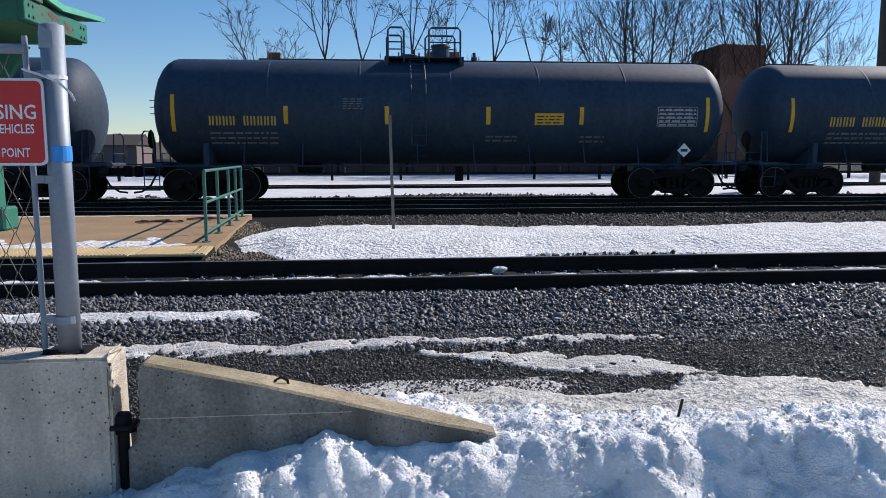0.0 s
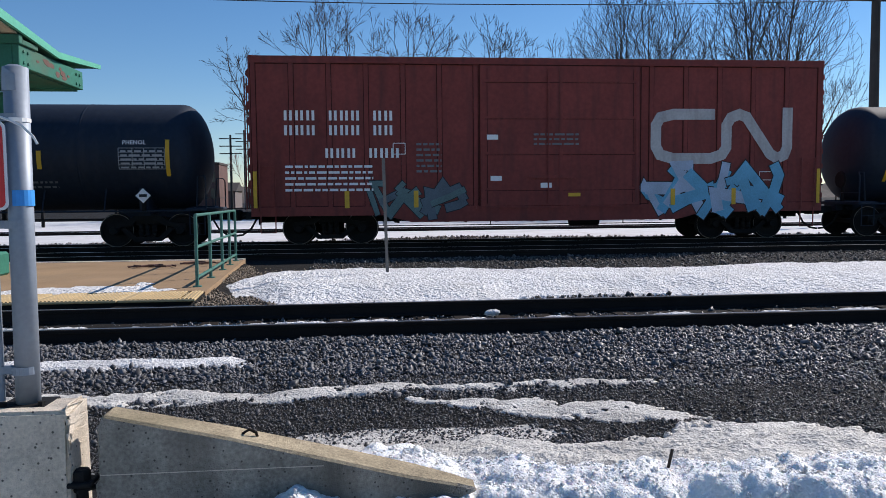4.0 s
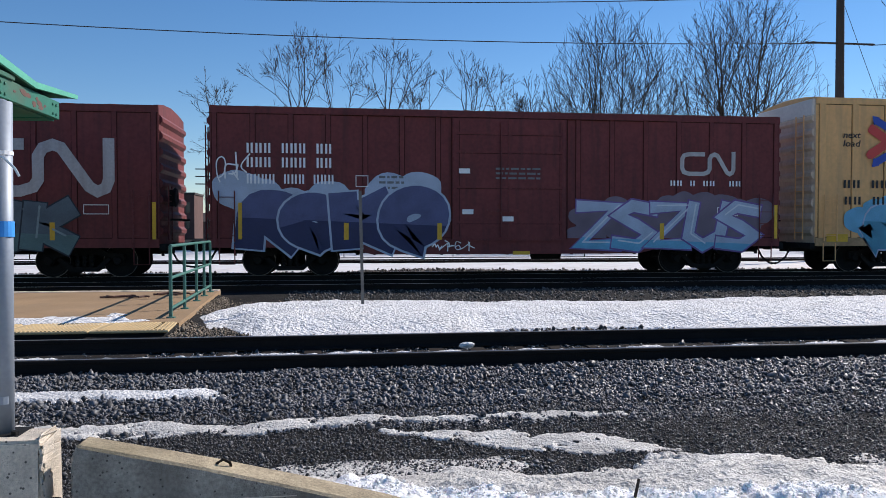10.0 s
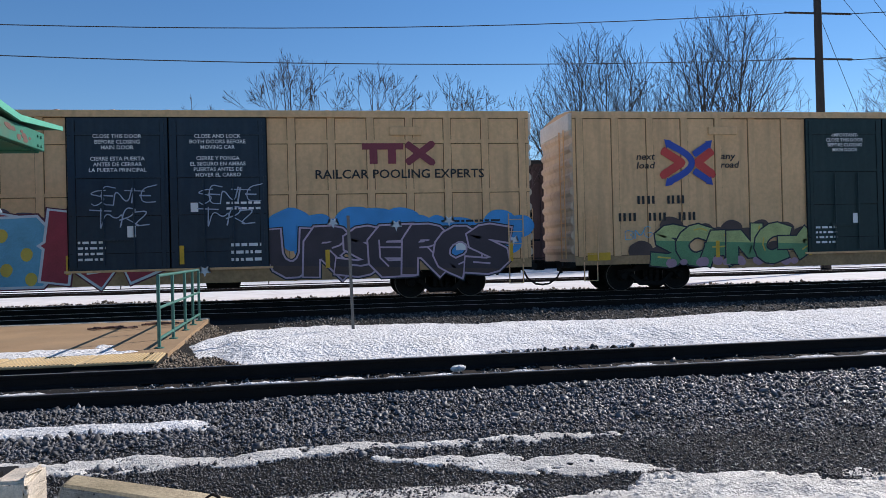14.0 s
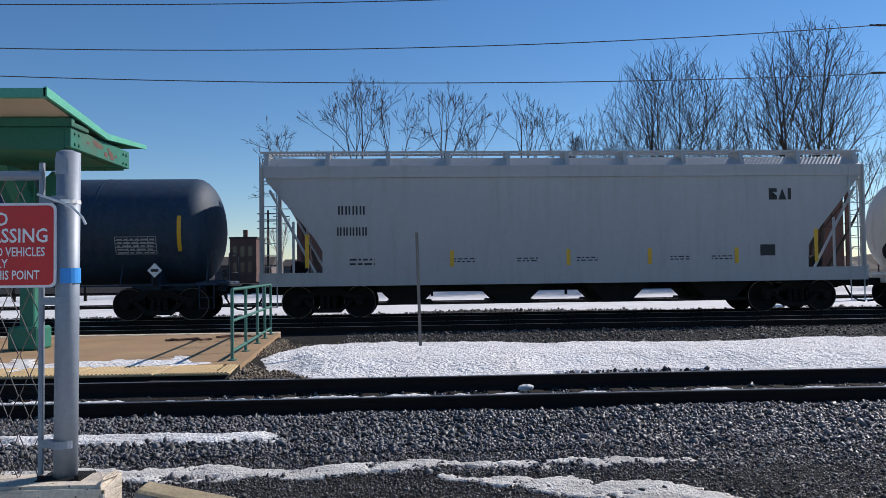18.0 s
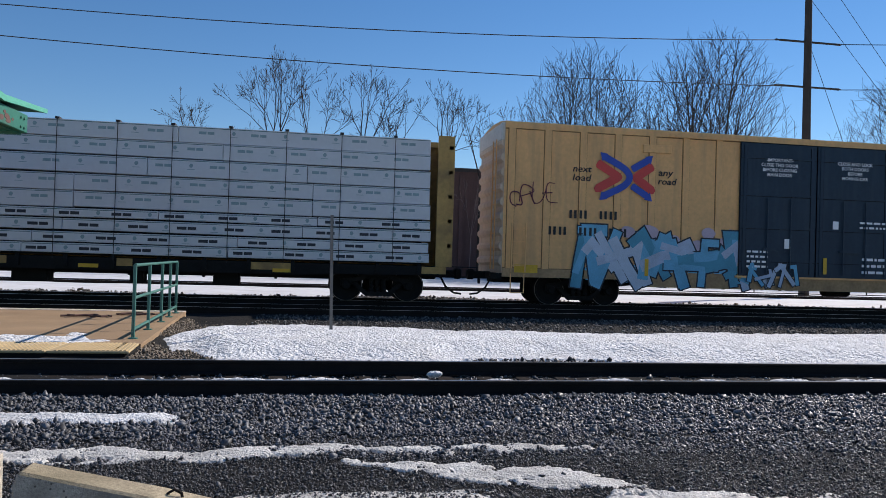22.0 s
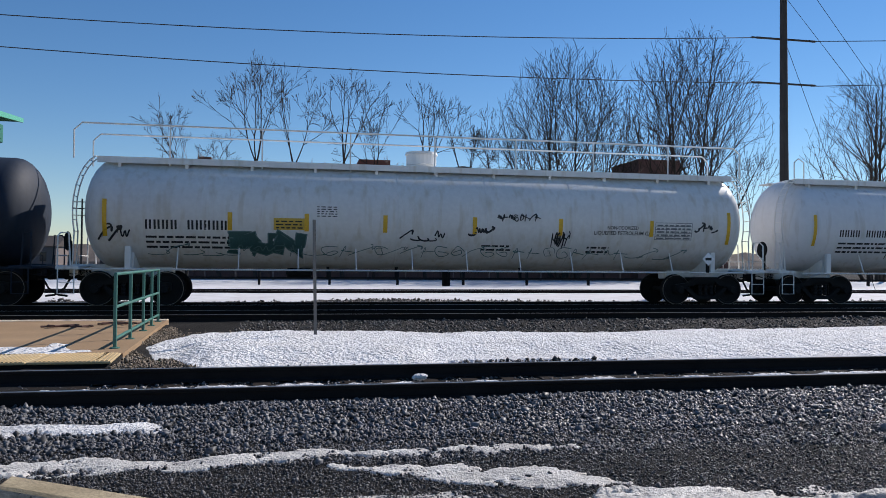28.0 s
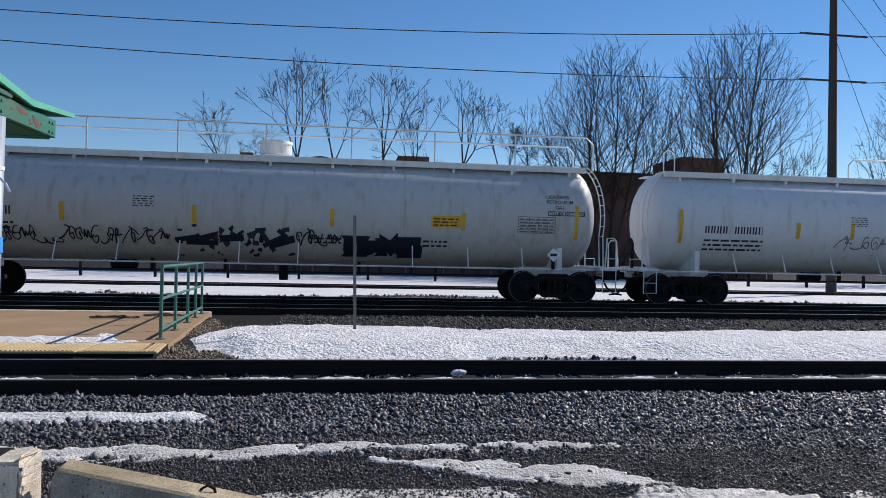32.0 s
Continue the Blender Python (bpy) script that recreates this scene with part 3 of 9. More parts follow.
def piece(side, parent, forms, x0, x1, z0, z1, fill, edge, seed, fat=0.26, rim=0.05, low=None, cut=0.42, outer=None, grow=0.06, cloud=None, glint=None, other=None, soft=1, lean=0.0, sizes=None, crowd=1.25, label="spray-painted block graffiti"):
    """A row of fat sprayed forms: cloud, outer outline, edge, two-tone fill and thin glints."""
    rng = random.Random(seed)
    bms = {k: bmesh.new() for k in ("outer", "rim", "fill", "low", "glint", "cloud", "other")}
    h = z1 - z0
    w = fat * h
    pitch = (x1 - x0) / len(forms)
    if cloud:
        blobs(bms["cloud"], side, x0 - 0.1, x1 + 0.1, z0, z1 + 0.12 * h, len(forms) * 6, rng, 0.0022)
    for i, f in enumerate(forms):
        k = 0.0037 * i
        tall = 1.0 if sizes is None else sizes[i]
        tilt = rng.uniform(-0.12, 0.12) * crowd + lean
        for j, ln in enumerate(FORMS[f]):
            pts = [(x0 + w * 0.45 + (i + 0.48 + 0.9 * crowd * (u - 0.5) + tilt * v) * (pitch - w * 0.3 / len(forms)) * 0.97 + rng.uniform(-0.02, 0.02), z0 + w * 0.55 + (h * tall - 1.1 * w) * min(1.0, max(0.0, v + rng.uniform(-0.03, 0.03)))) for u, v in ln]
            if soft and len(pts) > 2:
                pts = soften(pts, soft, pts[0] == pts[-1])
                if FORMS[f][j][0] == FORMS[f][j][-1]:
                    pts = pts + pts[:1]
            e = 0.000013 * j
            if outer:
                ribbon(bms["outer"], side, pts, w + 2 * (rim + grow), 0.0044 + e)
            ribbon(bms["rim"], side, pts, w + 2 * rim, 0.0056 + k + e)
            body = "other" if other and i in other[1] else "fill"
            ribbon(bms[body], side, pts, w, 0.0068 + k + e)
            if low:
                ribbon(bms["low"], side, pts, w * 0.99, 0.008 + k + e)
            if glint:
                a = rng.randrange(max(1, len(pts) - 2))
                stroke(bms["glint"], side, [(p + w * 0.22, q + w * 0.18) for p, q in pts[a:a + 3]], 0.03 + 0.04 * w, 0.0093 + k + e, step=0.0001)
    if low:
        bm = bms["low"]
        bmesh.ops.bisect_plane(bm, geom=bm.verts[:] + bm.edges[:] + bm.faces[:], plane_co=(0, 0, z0 + cut * h), plane_no=(0.04, 0, 1), clear_outer=True)
    g = part("graffiti", bms["rim"], edge, parent, label)
    for nm, key, m in (("outline", "outer", outer), ("fill", "fill", fill), ("lower_fill", "low", low), ("highlight", "glint", glint), ("backing", "cloud", cloud), ("fill", "other", other and other[0])):
        if m and bms[key].faces:
            part(nm, bms[key], m, g)
        else:
            bms[key].free()
    return g


def shards(side, parent, x0, x1, z0, z1, count, fills, edge, seed, w=0.16, rim=0.03, cloud=None, label="interlocked angular spray-painted graffiti"):
    """Wild interlocking bars, hooks and spikes: each has a dark rim and one of the given fills."""
    rng = random.Random(seed)
    h = z1 - z0
    rims, bodies = bmesh.new(), [bmesh.new() for _ in fills]
    for i in range(count):
        cx, cz = x0 + (x1 - x0) * (i + rng.uniform(0.1, 0.9)) / count, z0 + h * rng.uniform(0.35, 0.65)
        ang = rng.choice((1.1, 1.35, 1.9, 2.2, 0.35, 0.1, 2.8)) + rng.uniform(-0.2, 0.2)
        half = h * rng.uniform(0.3, 0.55)
        dx, dz = math.cos(ang) * half, math.sin(ang) * half
        pts = [(cx - dx, cz - dz), (cx, cz), (cx + dx, cz + dz)]
        if rng.random() < 0.6:
            turn = ang + rng.choice((-1, 1)) * rng.uniform(1.2, 2.2)
            pts.append((pts[-1][0] + math.cos(turn) * half * 0.6, pts[-1][1] + math.sin(turn) * half * 0.6))
        pts = [(min(x1, max(x0, a)), min(z1, max(z0, b))) for a, b in pts]
        wide = w * h * rng.uniform(0.7, 1.3)
        k = 0.0065 * i / count
        ribbon(rims, side, pts, wide + 2 * rim, 0.004 + k)
        ribbon(bodies[rng.randrange(len(fills))], side, pts, wide, 0.0052 + k)
    if cloud:
        part("backing", blobs(bmesh.new(), side, x0, x1, z0, z1, count, rng, 0.0016, 0.22), cloud, parent)
    g = part("graffiti", rims, edge, parent, label)
    for bm, m in zip(bodies, fills):
        if bm.faces:
            part("fill", bm, m, g)
        else:
            bm.free()
    return g


def tag(side, parent, forms, x0, x1, z0, z1, seed, material, w=0.04, lean=0.1, label="thin spray-paint tag"):
    """A quick tag in single lines."""
    rng = random.Random(seed)
    bm = bmesh.new()
    pitch, h = (x1 - x0) / len(forms), z1 - z0
    for i, f in enumerate(forms):
        if f is None:
            continue
        a, b = rng.uniform(-0.2, 0.1), rng.uniform(-0.12, 0.16)
        for j, ln in enumerate(FORMS[f]):
            pts = [(x0 + (i - 0.15 + 1.35 * u + lean * v + rng.uniform(-0.22, 0.22)) * pitch, z0 + h * (b + (0.95 + a) * v + rng.uniform(-0.14, 0.14))) for u, v in ln]
            ribbon(bm, side, soften(pts, 2, False) if len(pts) > 2 else pts, w * rng.uniform(0.5, 0.85), 0.018 + 0.0002 * i + 0.0001 * j)
    return part("scrawled_tag", bm, material, parent, label)


def tag_scrawl(side, parent, x0, x1, z0, z1, seed, material=G_BLACK, w=0.04, loops=7):
    """A thin scribbled tag of hooks, loops and slashes."""
    rng = random.Random(seed)
    bm = bmesh.new()
    wd, h = (x1 - x0) / loops, z1 - z0
    for i in range(loops):
        a = x0 + wd * i
        kind = rng.randrange(6)
        if kind == 0:
            pts = [(0.5 + 0.5 * (1 - q / 14) * math.cos(q * 0.8), 0.5 + 0.5 * (1 - q / 14) * math.sin(q * 0.8)) for q in range(12)]
        elif kind == 1:
            pts = [(-0.2, 0.2), (0.5, 0.55), (1.3, 0.95), (1.1, 0.6), (1.3, 0.95), (0.9, 0.95)]
        elif kind == 2:
            pts = [(0.0, 0.5), (0.3, 0.9), (0.5, 0.3), (0.7, 0.8), (0.9, 0.2), (1.2, 0.6)]
        elif kind == 3:
            pts = [(0.1, 0.0), (0.35, 1.1), (0.45, 0.5), (0.0, 0.55), (1.0, 0.45)]
        elif kind == 4:
            pts = [(0.9, 0.85), (0.3, 0.95), (0.0, 0.5), (0.4, 0.05), (1.0, 0.25), (0.7, 0.6), (0.35, 0.4)]
        else:
            pts = [(-0.1, 0.15), (0.4, 0.0), (1.3, 0.12), (1.0, 0.3)]
        pts = [(a + wd * (u + rng.uniform(-0.15, 0.15)), z0 + h * min(1, max(0, v + rng.uniform(-0.14, 0.14)))) for u, v in pts]
        stroke(bm, side, soften(pts, 2, False), w * rng.uniform(0.75, 1.15), 0.018 + 0.0002 * i)
    return part("scrawled_tag", bm, material, parent, "thin scrawled spray-paint tag")


def bar_marks(side, parent, marks, material=None, w=0.1):
    """Upright yellow reflector strips."""
    for x, z0, z1 in marks:
        part("reflector_strip", quad(bmesh.new(), side, x - w / 2, x + w / 2, z0, z1, 0.02), material or C_YEL, parent)


# ---- ground, tracks ----
RAIL_NEAR, RAIL_FAR, HEAD_NEAR = 8.145, 9.65, 0.17
HEAD_BACK, TRAIN_Y, MID_Y = 0.23, 22.5, 18.75
SIDE_Y = 1.6


def nz(x, y, s=1.0, seed=0.0):
    return noise.noise((x * s + seed, y * s - seed * 0.7, seed * 1.3))


bm = bmesh.new()
gx = [-3000, -600, -150, -40, 60, 180, 600, 3000]
gy = [-60, -10, 2, 30, 60, 140, 400, 4000]
gv = [[bm.verts.new((x, y, -0.02 if y < 200 else -0.02)) for y in gy] for x in gx]
for i in range(len(gx) - 1):
    for j in range(len(gy) - 1):
        bm.faces.new((gv[i][j], gv[i + 1][j], gv[i + 1][j + 1], gv[i][j + 1]))
ground = tagged(part("ground", bm, M_GROUND), "dark gravel ground beside the railway tracks", "ground", kind="structure")


# unseen pale sheet behind the camera, added to bounce light forward
bm = bmesh.new()
box(bm, -60, 60, -45, 0.9, -0.05, -0.012)
tagged(part("pavement", bm, M_BOUNCE), "unseen pale ground sheet added to bounce light", "pavement", kind="structure")


def field(name, x0, x1, y0, y1, nx, ny, height, material, label, category, keep=-0.015, xs=None, ys=None):
    """A sheet whose height comes from a function; it is left out where it dips under the ground."""
    xs = np.linspace(x0, x1, nx) if xs is None else xs
    ys = np.linspace(y0, y1, ny) if ys is None else ys
    nx, ny = len(xs), len(ys)
    zs = np.array([[height(x, y) for y in ys] for x in xs])
    vid, verts, faces = {}, [], []
    for i in range(nx - 1):
        for j in range(ny - 1):
            if max(zs[i, j], zs[i + 1, j], zs[i, j + 1], zs[i + 1, j + 1]) > keep:
                f = []
                for a, b in ((i, j), (i + 1, j), (i + 1, j + 1), (i, j + 1)):
                    if (a, b) not in vid:
                        vid[a, b] = len(verts)
                        verts.append((xs[a], ys[b], zs[a, b]))
                    f.append(vid[a, b])
                faces.append(f)
    me = bpy.data.meshes.new(name)
    me.from_pydata(verts, [], faces)
    me.materials.append(material)
    me.polygons.foreach_set("use_smooth", [True] * len(faces))
    return tagged(new(name, me), label, category, kind="stuff" if category == "snow" else "structure")


def ramp(v, a, b):
    t = max(0.0, min(1.0, (v - a) / (b - a)))
    return t * t * (3 - 2 * t)


def lerp(v, pts):
    return float(np.interp(v, [p[0] for p in pts], [p[1] for p in pts]))


def ragged(x, y, seed):
    return 0.05 * nz(x * 0.6, y, 3.0, seed) + 0.055 * nz(x * 0.6, y, 9.0, seed + 3) + 0.04 * nz(x * 0.7, y, 26.0, seed + 6)


def strip_height(x, y, lo, hi, x_lo, x_hi, top, seed, edge=0.16):
    """A thin melting sheet of ice between two ragged lines."""
    d = min(y - lo, hi - y, (x - x_lo) * 0.5, (x_hi - x) * 0.5) + ragged(x, y, seed)
    holes = ramp(nz(x * 0.5, y, 7.0, seed + 8) + 0.5 * nz(x * 0.6, y, 19.0, seed + 9), 0.28, 0.5) * (1 - ramp(d, 0.06, 0.2))
    return -0.05 + 0.06 * ramp(d, -0.02, 0.04) + top * ramp(d, 0.0, edge) + 0.012 * nz(x * 0.4, y, 9.0, seed + 4) + 0.006 * nz(x * 0.5, y, 30.0, seed + 5) - 0.03 * holes


def ballast_height(x, y):
    return -0.01 + 0.07 * ramp(y, 4.6, 6.2) * (1 - ramp(y, 7.6, 8.2)) + 0.03 * nz(x, y, 0.8, 71) + 0.012 * nz(x, y, 3, 72) - 0.05 * (1 - ramp(y, 3.0, 3.6))


def tongue_one(x, y):
    return strip_height(x, y, 6.56, 6.99, -6.0, -0.78, 0.03, 11)


def tongue_two(x, y):
    mid = lerp(x, [(-5, 5.7), (-1.8, 5.69), (-1.05, 5.66), (-0.45, 5.6), (0.1, 5.69), (0.6, 5.73), (1.4, 5.71), (2.4, 5.65)])
    half = lerp(x, [(-5, 0.2), (-1.8, 0.18), (-1.05, 0.19), (-0.45, 0.13), (0.1, 0.15), (0.6, 0.09), (1.4, 0.13), (2.4, 0.07)])
    return strip_height(x, y, mid - half, mid + half, -6, 2.55, 0.008, 17, 0.1)


def tongue_three(x, y):
    mid = lerp(x, [(0.5, 5.5), (0.9, 5.33), (1.5, 5.18), (2.0, 5.05), (2.5, 4.9)])
    half = lerp(x, [(0.5, 0.06), (0.9, 0.12), (1.5, 0.22), (2.0, 0.22), (2.5, 0.09)])
    return strip_height(x, y, mid - half, mid + half, 0.5, 2.6, 0.006, 23, 0.1)


def packed(x, y):
    far = lerp(x, [(-0.3, 4.4), (0.07, 4.56), (0.8, 4.56), (0.95, 4.66), (1.5, 4.47), (2.0, 4.58), (2.42, 4.78), (3.1, 4.68), (3.45, 4.42), (4.2, 4.4), (9, 4.6)])
    d = min(far - y, (x + 0.25) * 0.7) + 0.04 * nz(x, y, 2.5, 31) + 1.1 * ragged(x, y, 34)
    base = -0.01 + 0.05 * ramp(d, -0.03, 0.12) + 0.3 * ramp(d, 0.1, 1.55)
    bare = ramp(0.5 * nz(x * 0.6, y, 3.2, 81) + 0.5 * nz(x * 0.7, y, 9.0, 82) + 0.3 * nz(x, y, 22, 83), 0.0, 0.3) * ramp(x, 1.2, 2.4) * (1 - ramp(d, 0.12, 0.5))
    rough = 0.028 * nz(x * 0.55, y, 4.0, 37) + 0.022 * nz(x * 0.6, y, 11.0, 38) + 0.012 * nz(x * 0.8, y, 27.0, 39)
    return base + rough * ramp(d, 0, 0.3) - 0.07 * bare


def bank(x, y):
    """Ploughed snow: a flat top, a steep crumbling face towards the road, a low drift along the barrier."""
    wob = 0.11 * nz(x, 0.0, 1.7, 41) + 0.075 * nz(x, y, 4.5, 42) + 0.05 * nz(x, y, 11.0, 43)
    face = lerp(x, [(-3, 2.7), (-1.0, 2.72), (-0.2, 2.78), (0.5, 2.8), (1.2, 2.86), (1.7, 2.84), (2.3, 2.72), (3, 2.55), (5, 2.3), (9, 1.9)]) + wob
    crest = lerp(x, [(-3, 0.05), (-1.3, 0.14), (-1.0, 0.18), (-0.7, 0.25), (-0.35, 0.33), (0.0, 0.42), (0.2, 0.36), (0.4, 0.33), (0.65, 0.36), (1.0, 0.38), (1.5, 0.39), (2.5, 0.4), (6, 0.45)])
    back = lerp(x, [(-2, 3.4), (-0.9, 3.4), (-0.3, 3.5), (-0.02, 3.75), (0.3, 3.85), (0.7, 3.65), (1.1, 3.45), (1.8, 3.38), (2.6, 3.3), (4, 3.25), (9, 3.1)])
    behind = back - y + 0.07 * nz(x, y, 2.6, 45) + 0.06 * nz(x, y, 8.0, 46)
    top = lerp(x, [(-1, 0.2), (-0.1, 0.26), (0.1, 0.33), (0.4, 0.38), (0.8, 0.37), (1.2, crest), (9, crest)]) if y > 3.15 else crest
    body = top * ramp(y, face - 0.36, face + 0.1) * ramp(behind, -0.12, 0.3)
    skirt = 0.07 * ramp(y, face - 1.3, face - 0.2) * ramp(behind, -0.12, 0.2)
    fade = ramp(y + 0.35 * nz(x, y, 1.1, 57) + 0.15 * nz(x, y, 4, 58), 1.0, 1.7) * ramp(x + 0.3 * nz(x, y, 1.3, 59), -3.6, -2.9)
    lumps = 0.034 * nz(x, y, 3.4, 47) + 0.032 * nz(x, y, 8.0, 49) + 0.017 * nz(x, y, 18, 51) + 0.009 * nz(x, y, 38, 53) + 0.006 * nz(x, y, 75, 54)
    return -0.06 + fade * (0.03 + max(body, skirt)) + fade * lumps * ramp(behind, -0.1, 0.2)


def middle_snow(x, y):
    back = lerp(x, [(-2.5, 12.2), (-2.14, 12.9), (-1.95, 13.8), (-1.74, 14.6), (-1.52, 15.2), (-1.25, 15.6), (0.05, 15.95), (1.4, 15.6), (2.1, 15.55), (2.9, 15.05), (3.7, 15.4), (4.8, 15.03), (6.3, 14.87), (7.3, 15.2), (8.4, 15.5), (9.05, 15.3), (11.4, 15.5), (14.5, 15.9), (20, 15.4), (40, 15.4)])
    front = lerp(x, [(-2.5, 12.2), (-2.2, 11.9), (-1.95, 11.75), (-1.56, 11.7), (-1.29, 11.2), (-0.95, 10.6), (2.0, 10.45), (2.5, 10.95), (3.2, 11.1), (4.3, 11.05), (5.3, 10.85), (5.8, 10.45), (40, 10.45)])
    d = min(back - y, y - front) + 0.08 * nz(x, y, 1.1, 61) + 0.09 * nz(x, y, 3.6, 64) + 0.06 * nz(x, y, 11.0, 65)
    d = max(d, 0.3 - math.hypot((x + 1.8) * 0.6, (y - 11.95) * 0.9) + 0.05 * nz(x, y, 6.0, 66))
    cups = 0.016 * nz(x, y, 2.2, 67) + 0.014 * nz(x, y, 5.0, 69) + 0.012 * nz(x, y, 11.0, 70)
    return -0.04 + 0.06 * ramp(d, -0.03, 0.12) + 0.15 * ramp(d, 0.05, 1.5) + cups * ramp(d, 0, 0.25)


def spread(*stops):
    """Grid lines from (start, step) pairs to the last one's start."""
    out = []
    for (a, st), (b, _) in zip(stops, stops[1:]):
        out += list(np.linspace(a, b, max(2, round((b - a) / st)), endpoint=False))
    return np.array(out + [stops[-1][0]])


field("snow_strip", 0, 0, 0, 0, 0, 0, lambda x, y: ballast_height(x, y) + tongue_one(x, y), M_ICEWHITE, "long thin strip of old snow on ballast", "snow", xs=spread((-6, 0.05), (-2.6, 0.02), (-0.6, 0)), ys=spread((6.35, 0.02), (7.2, 0)))
field("snow_strip", 0, 0, 0, 0, 0, 0, lambda x, y: ballast_height(x, y) + tongue_two(x, y), M_ICE, "thin ragged tongue of icy snow on gravel", "snow", xs=spread((-6, 0.06), (-2.4, 0.018), (2.8, 0)), ys=spread((5.25, 0.016), (6.1, 0)))
field("snow_strip", 0, 0, 0, 0, 0, 0, lambda x, y: ballast_height(x, y) + tongue_three(x, y), M_ICE, "grey patch of melting ice on gravel", "snow", xs=spread((0.3, 0.018), (2.9, 0)), ys=spread((4.7, 0.016), (5.7, 0)))
field("packed_snow", 0, 0, 0, 0, 0, 0, packed, M_ICE, "dirty packed snow beside the ballast", "snow", xs=spread((-0.5, 0.018), (4.2, 0.06), (9, 0)), ys=spread((2.95, 0.016), (5.1, 0)))
field("snow_bank", 0, 0, 0, 0, 0, 0, bank, M_BANK, "lumpy bank of ploughed white snow by the barrier", "snow", xs=spread((-4, 0.08), (-1.3, 0.011), (3.3, 0.06), (8, 0)), ys=spread((0.4, 0.06), (2.2, 0.011), (3.7, 0.018), (4.6, 0)))
field("snow_bed", 0, 0, 0, 0, 0, 0, middle_snow, M_SNOW, "broad bed of crusted snow between two tracks", "snow", xs=spread((-2.8, 0.035), (12, 0.09), (28, 0)), ys=spread((10.2, 0.035), (11.2, 0.07), (16.6, 0)))


field("ballast_bed", -9, 20, 3.0, 10.4, 180, 60, ballast_height, M_GROUND, "bed of dark ballast gravel under the near track", "gravel", keep=-9)
field("ballast_bed", -60, 90, 14.2, 26.6, 120, 40, lambda x, y: 0.005 + 0.06 * ramp(y, 15.0, 16.8) * (1 - ramp(y, 25.0, 26.2)) + 0.02 * nz(x, y, 0.7, 74), M_GROUND, "raised ballast bed under the back tracks", "gravel", keep=-9)


def far_snow_height(x, y):
    d = min(y - 27.4 + 2.2 * nz(x * 0.5, y, 0.3, 81) + 0.8 * nz(x, y, 1.2, 82), 57.5 - y + 0.8 * nz(x, y, 0.2, 83))
    return -0.05 + 0.14 * ramp(d, -0.1, 0.6) + 0.02 * nz(x, y, 1.0, 85)


field("snow_field", -110, 150, 25.0, 59.0, 260, 60, far_snow_height, M_FARSNOW, "open snow field behind the train", "snow")


def rail(name, y, head, x0, x1, label):
    bm = bmesh.new()
    z0 = head - 0.17
    prof = [(-0.07, z0), (0.07, z0), (0.07, z0 + 0.012), (0.01, z0 + 0.035), (0.01, head - 0.042), (0.036, head - 0.034), (0.036, head - 0.006), (0.028, head), (-0.028, head), (-0.036, head - 0.006), (-0.036, head - 0.034), (-0.01, head - 0.042), (-0.01, z0 + 0.035), (-0.07, z0 + 0.012)]
    prism_x(bm, [(y + a, b) for a, b in prof], x0, x1)
    bmesh.ops.recalc_face_normals(bm, faces=bm.faces)
    ob = tagged(part(name, bm, M_RAIL), label, "rail", kind="structure")
    part("rail_head", box(bmesh.new(), x0, x1, y - 0.026, y + 0.026, head + 0.0005, head + 0.003), M_RAILTOP, ob, "shiny worn rail head")
    return ob


for y in (RAIL_NEAR, RAIL_FAR):
    rail("rail", y, HEAD_NEAR, -60, 90, "dark rusty steel rail of the near track")
for y0, lab in ((MID_Y, "middle"), (TRAIN_Y, "train's")):
    for s in (-0.7525, 0.7525):
        rail("rail", y0 + s, HEAD_BACK, -400, 420, "dark rusty steel rail of the %s track" % lab)
for y in (33.0, 34.5):
    rail("rail", y, 0.2, -120, 150, "rusty rail of a snow-covered siding")


# ---- the train ----
TRAVEL = [(0, 0.0), (2, 25.25), (4, 50.43), (6, 75.53), (8, 100.57), (10, 125.55), (12, 150.47), (14, 175.35), (16, 200.2), (18, 224.98), (20, 249.64), (22, 274.16), (24, 298.55), (26, 322.86), (28, 347.14), (30, 371.44), (32, 395.8)]
WHEEL_R = 0.457
CARS, WHEELS = [], []

bm = bmesh.new()
for s in (-1, 1):
    prof = [(0.66, 0.10), (0.66, 0.12), (0.70, 0.16), (0.715, 0.34), (0.69, 0.40), (0.69, 0.484), (0.715, 0.484), (0.73, 0.46), (0.815, 0.452), (0.815, 0.39), (0.79, 0.37), (0.765, 0.16), (0.80, 0.12), (0.80, 0.06)]
    lathe(bm, [(s * a, r) for a, r in prof], "y", 28)
lathe(bm, [(-0.98, 0.05), (-0.98, 0.075), (0.98, 0.075), (0.98, 0.05)], "y", 12)
for s in (-1, 1):
    for k in range(4):
        a = k * math.pi / 2
        lathe(bm, [(s * 0.80, 0.022), (s * 0.835, 0.022)], "y", 6, (0.085 * math.cos(a), 0, 0.085 * math.sin(a)))
n_dark = len(bm.faces)
# thin ring of paler worn steel: sunlight on the rim edge, as colour
for s in (-1, 1):
    prof = [(0.8155, 0.444), (0.8205, 0.446), (0.8205, 0.455), (0.8155, 0.458)]
    rings = []
    for a, r in prof:
        rings.append([bm.verts.new((r * math.cos(2 * math.pi * k / 32), s * a, r * math.sin(2 * math.pi * k / 32))) for k in range(32)])
    for p, q in zip(rings, rings[1:]):
        for k in range(32):
            bm.faces.new((p[k], p[(k + 1) % 32], q[(k + 1) % 32], q[k]))
bm.faces.ensure_lookup_table()
for f in bm.faces[n_dark:]:
    f.material_index = 1
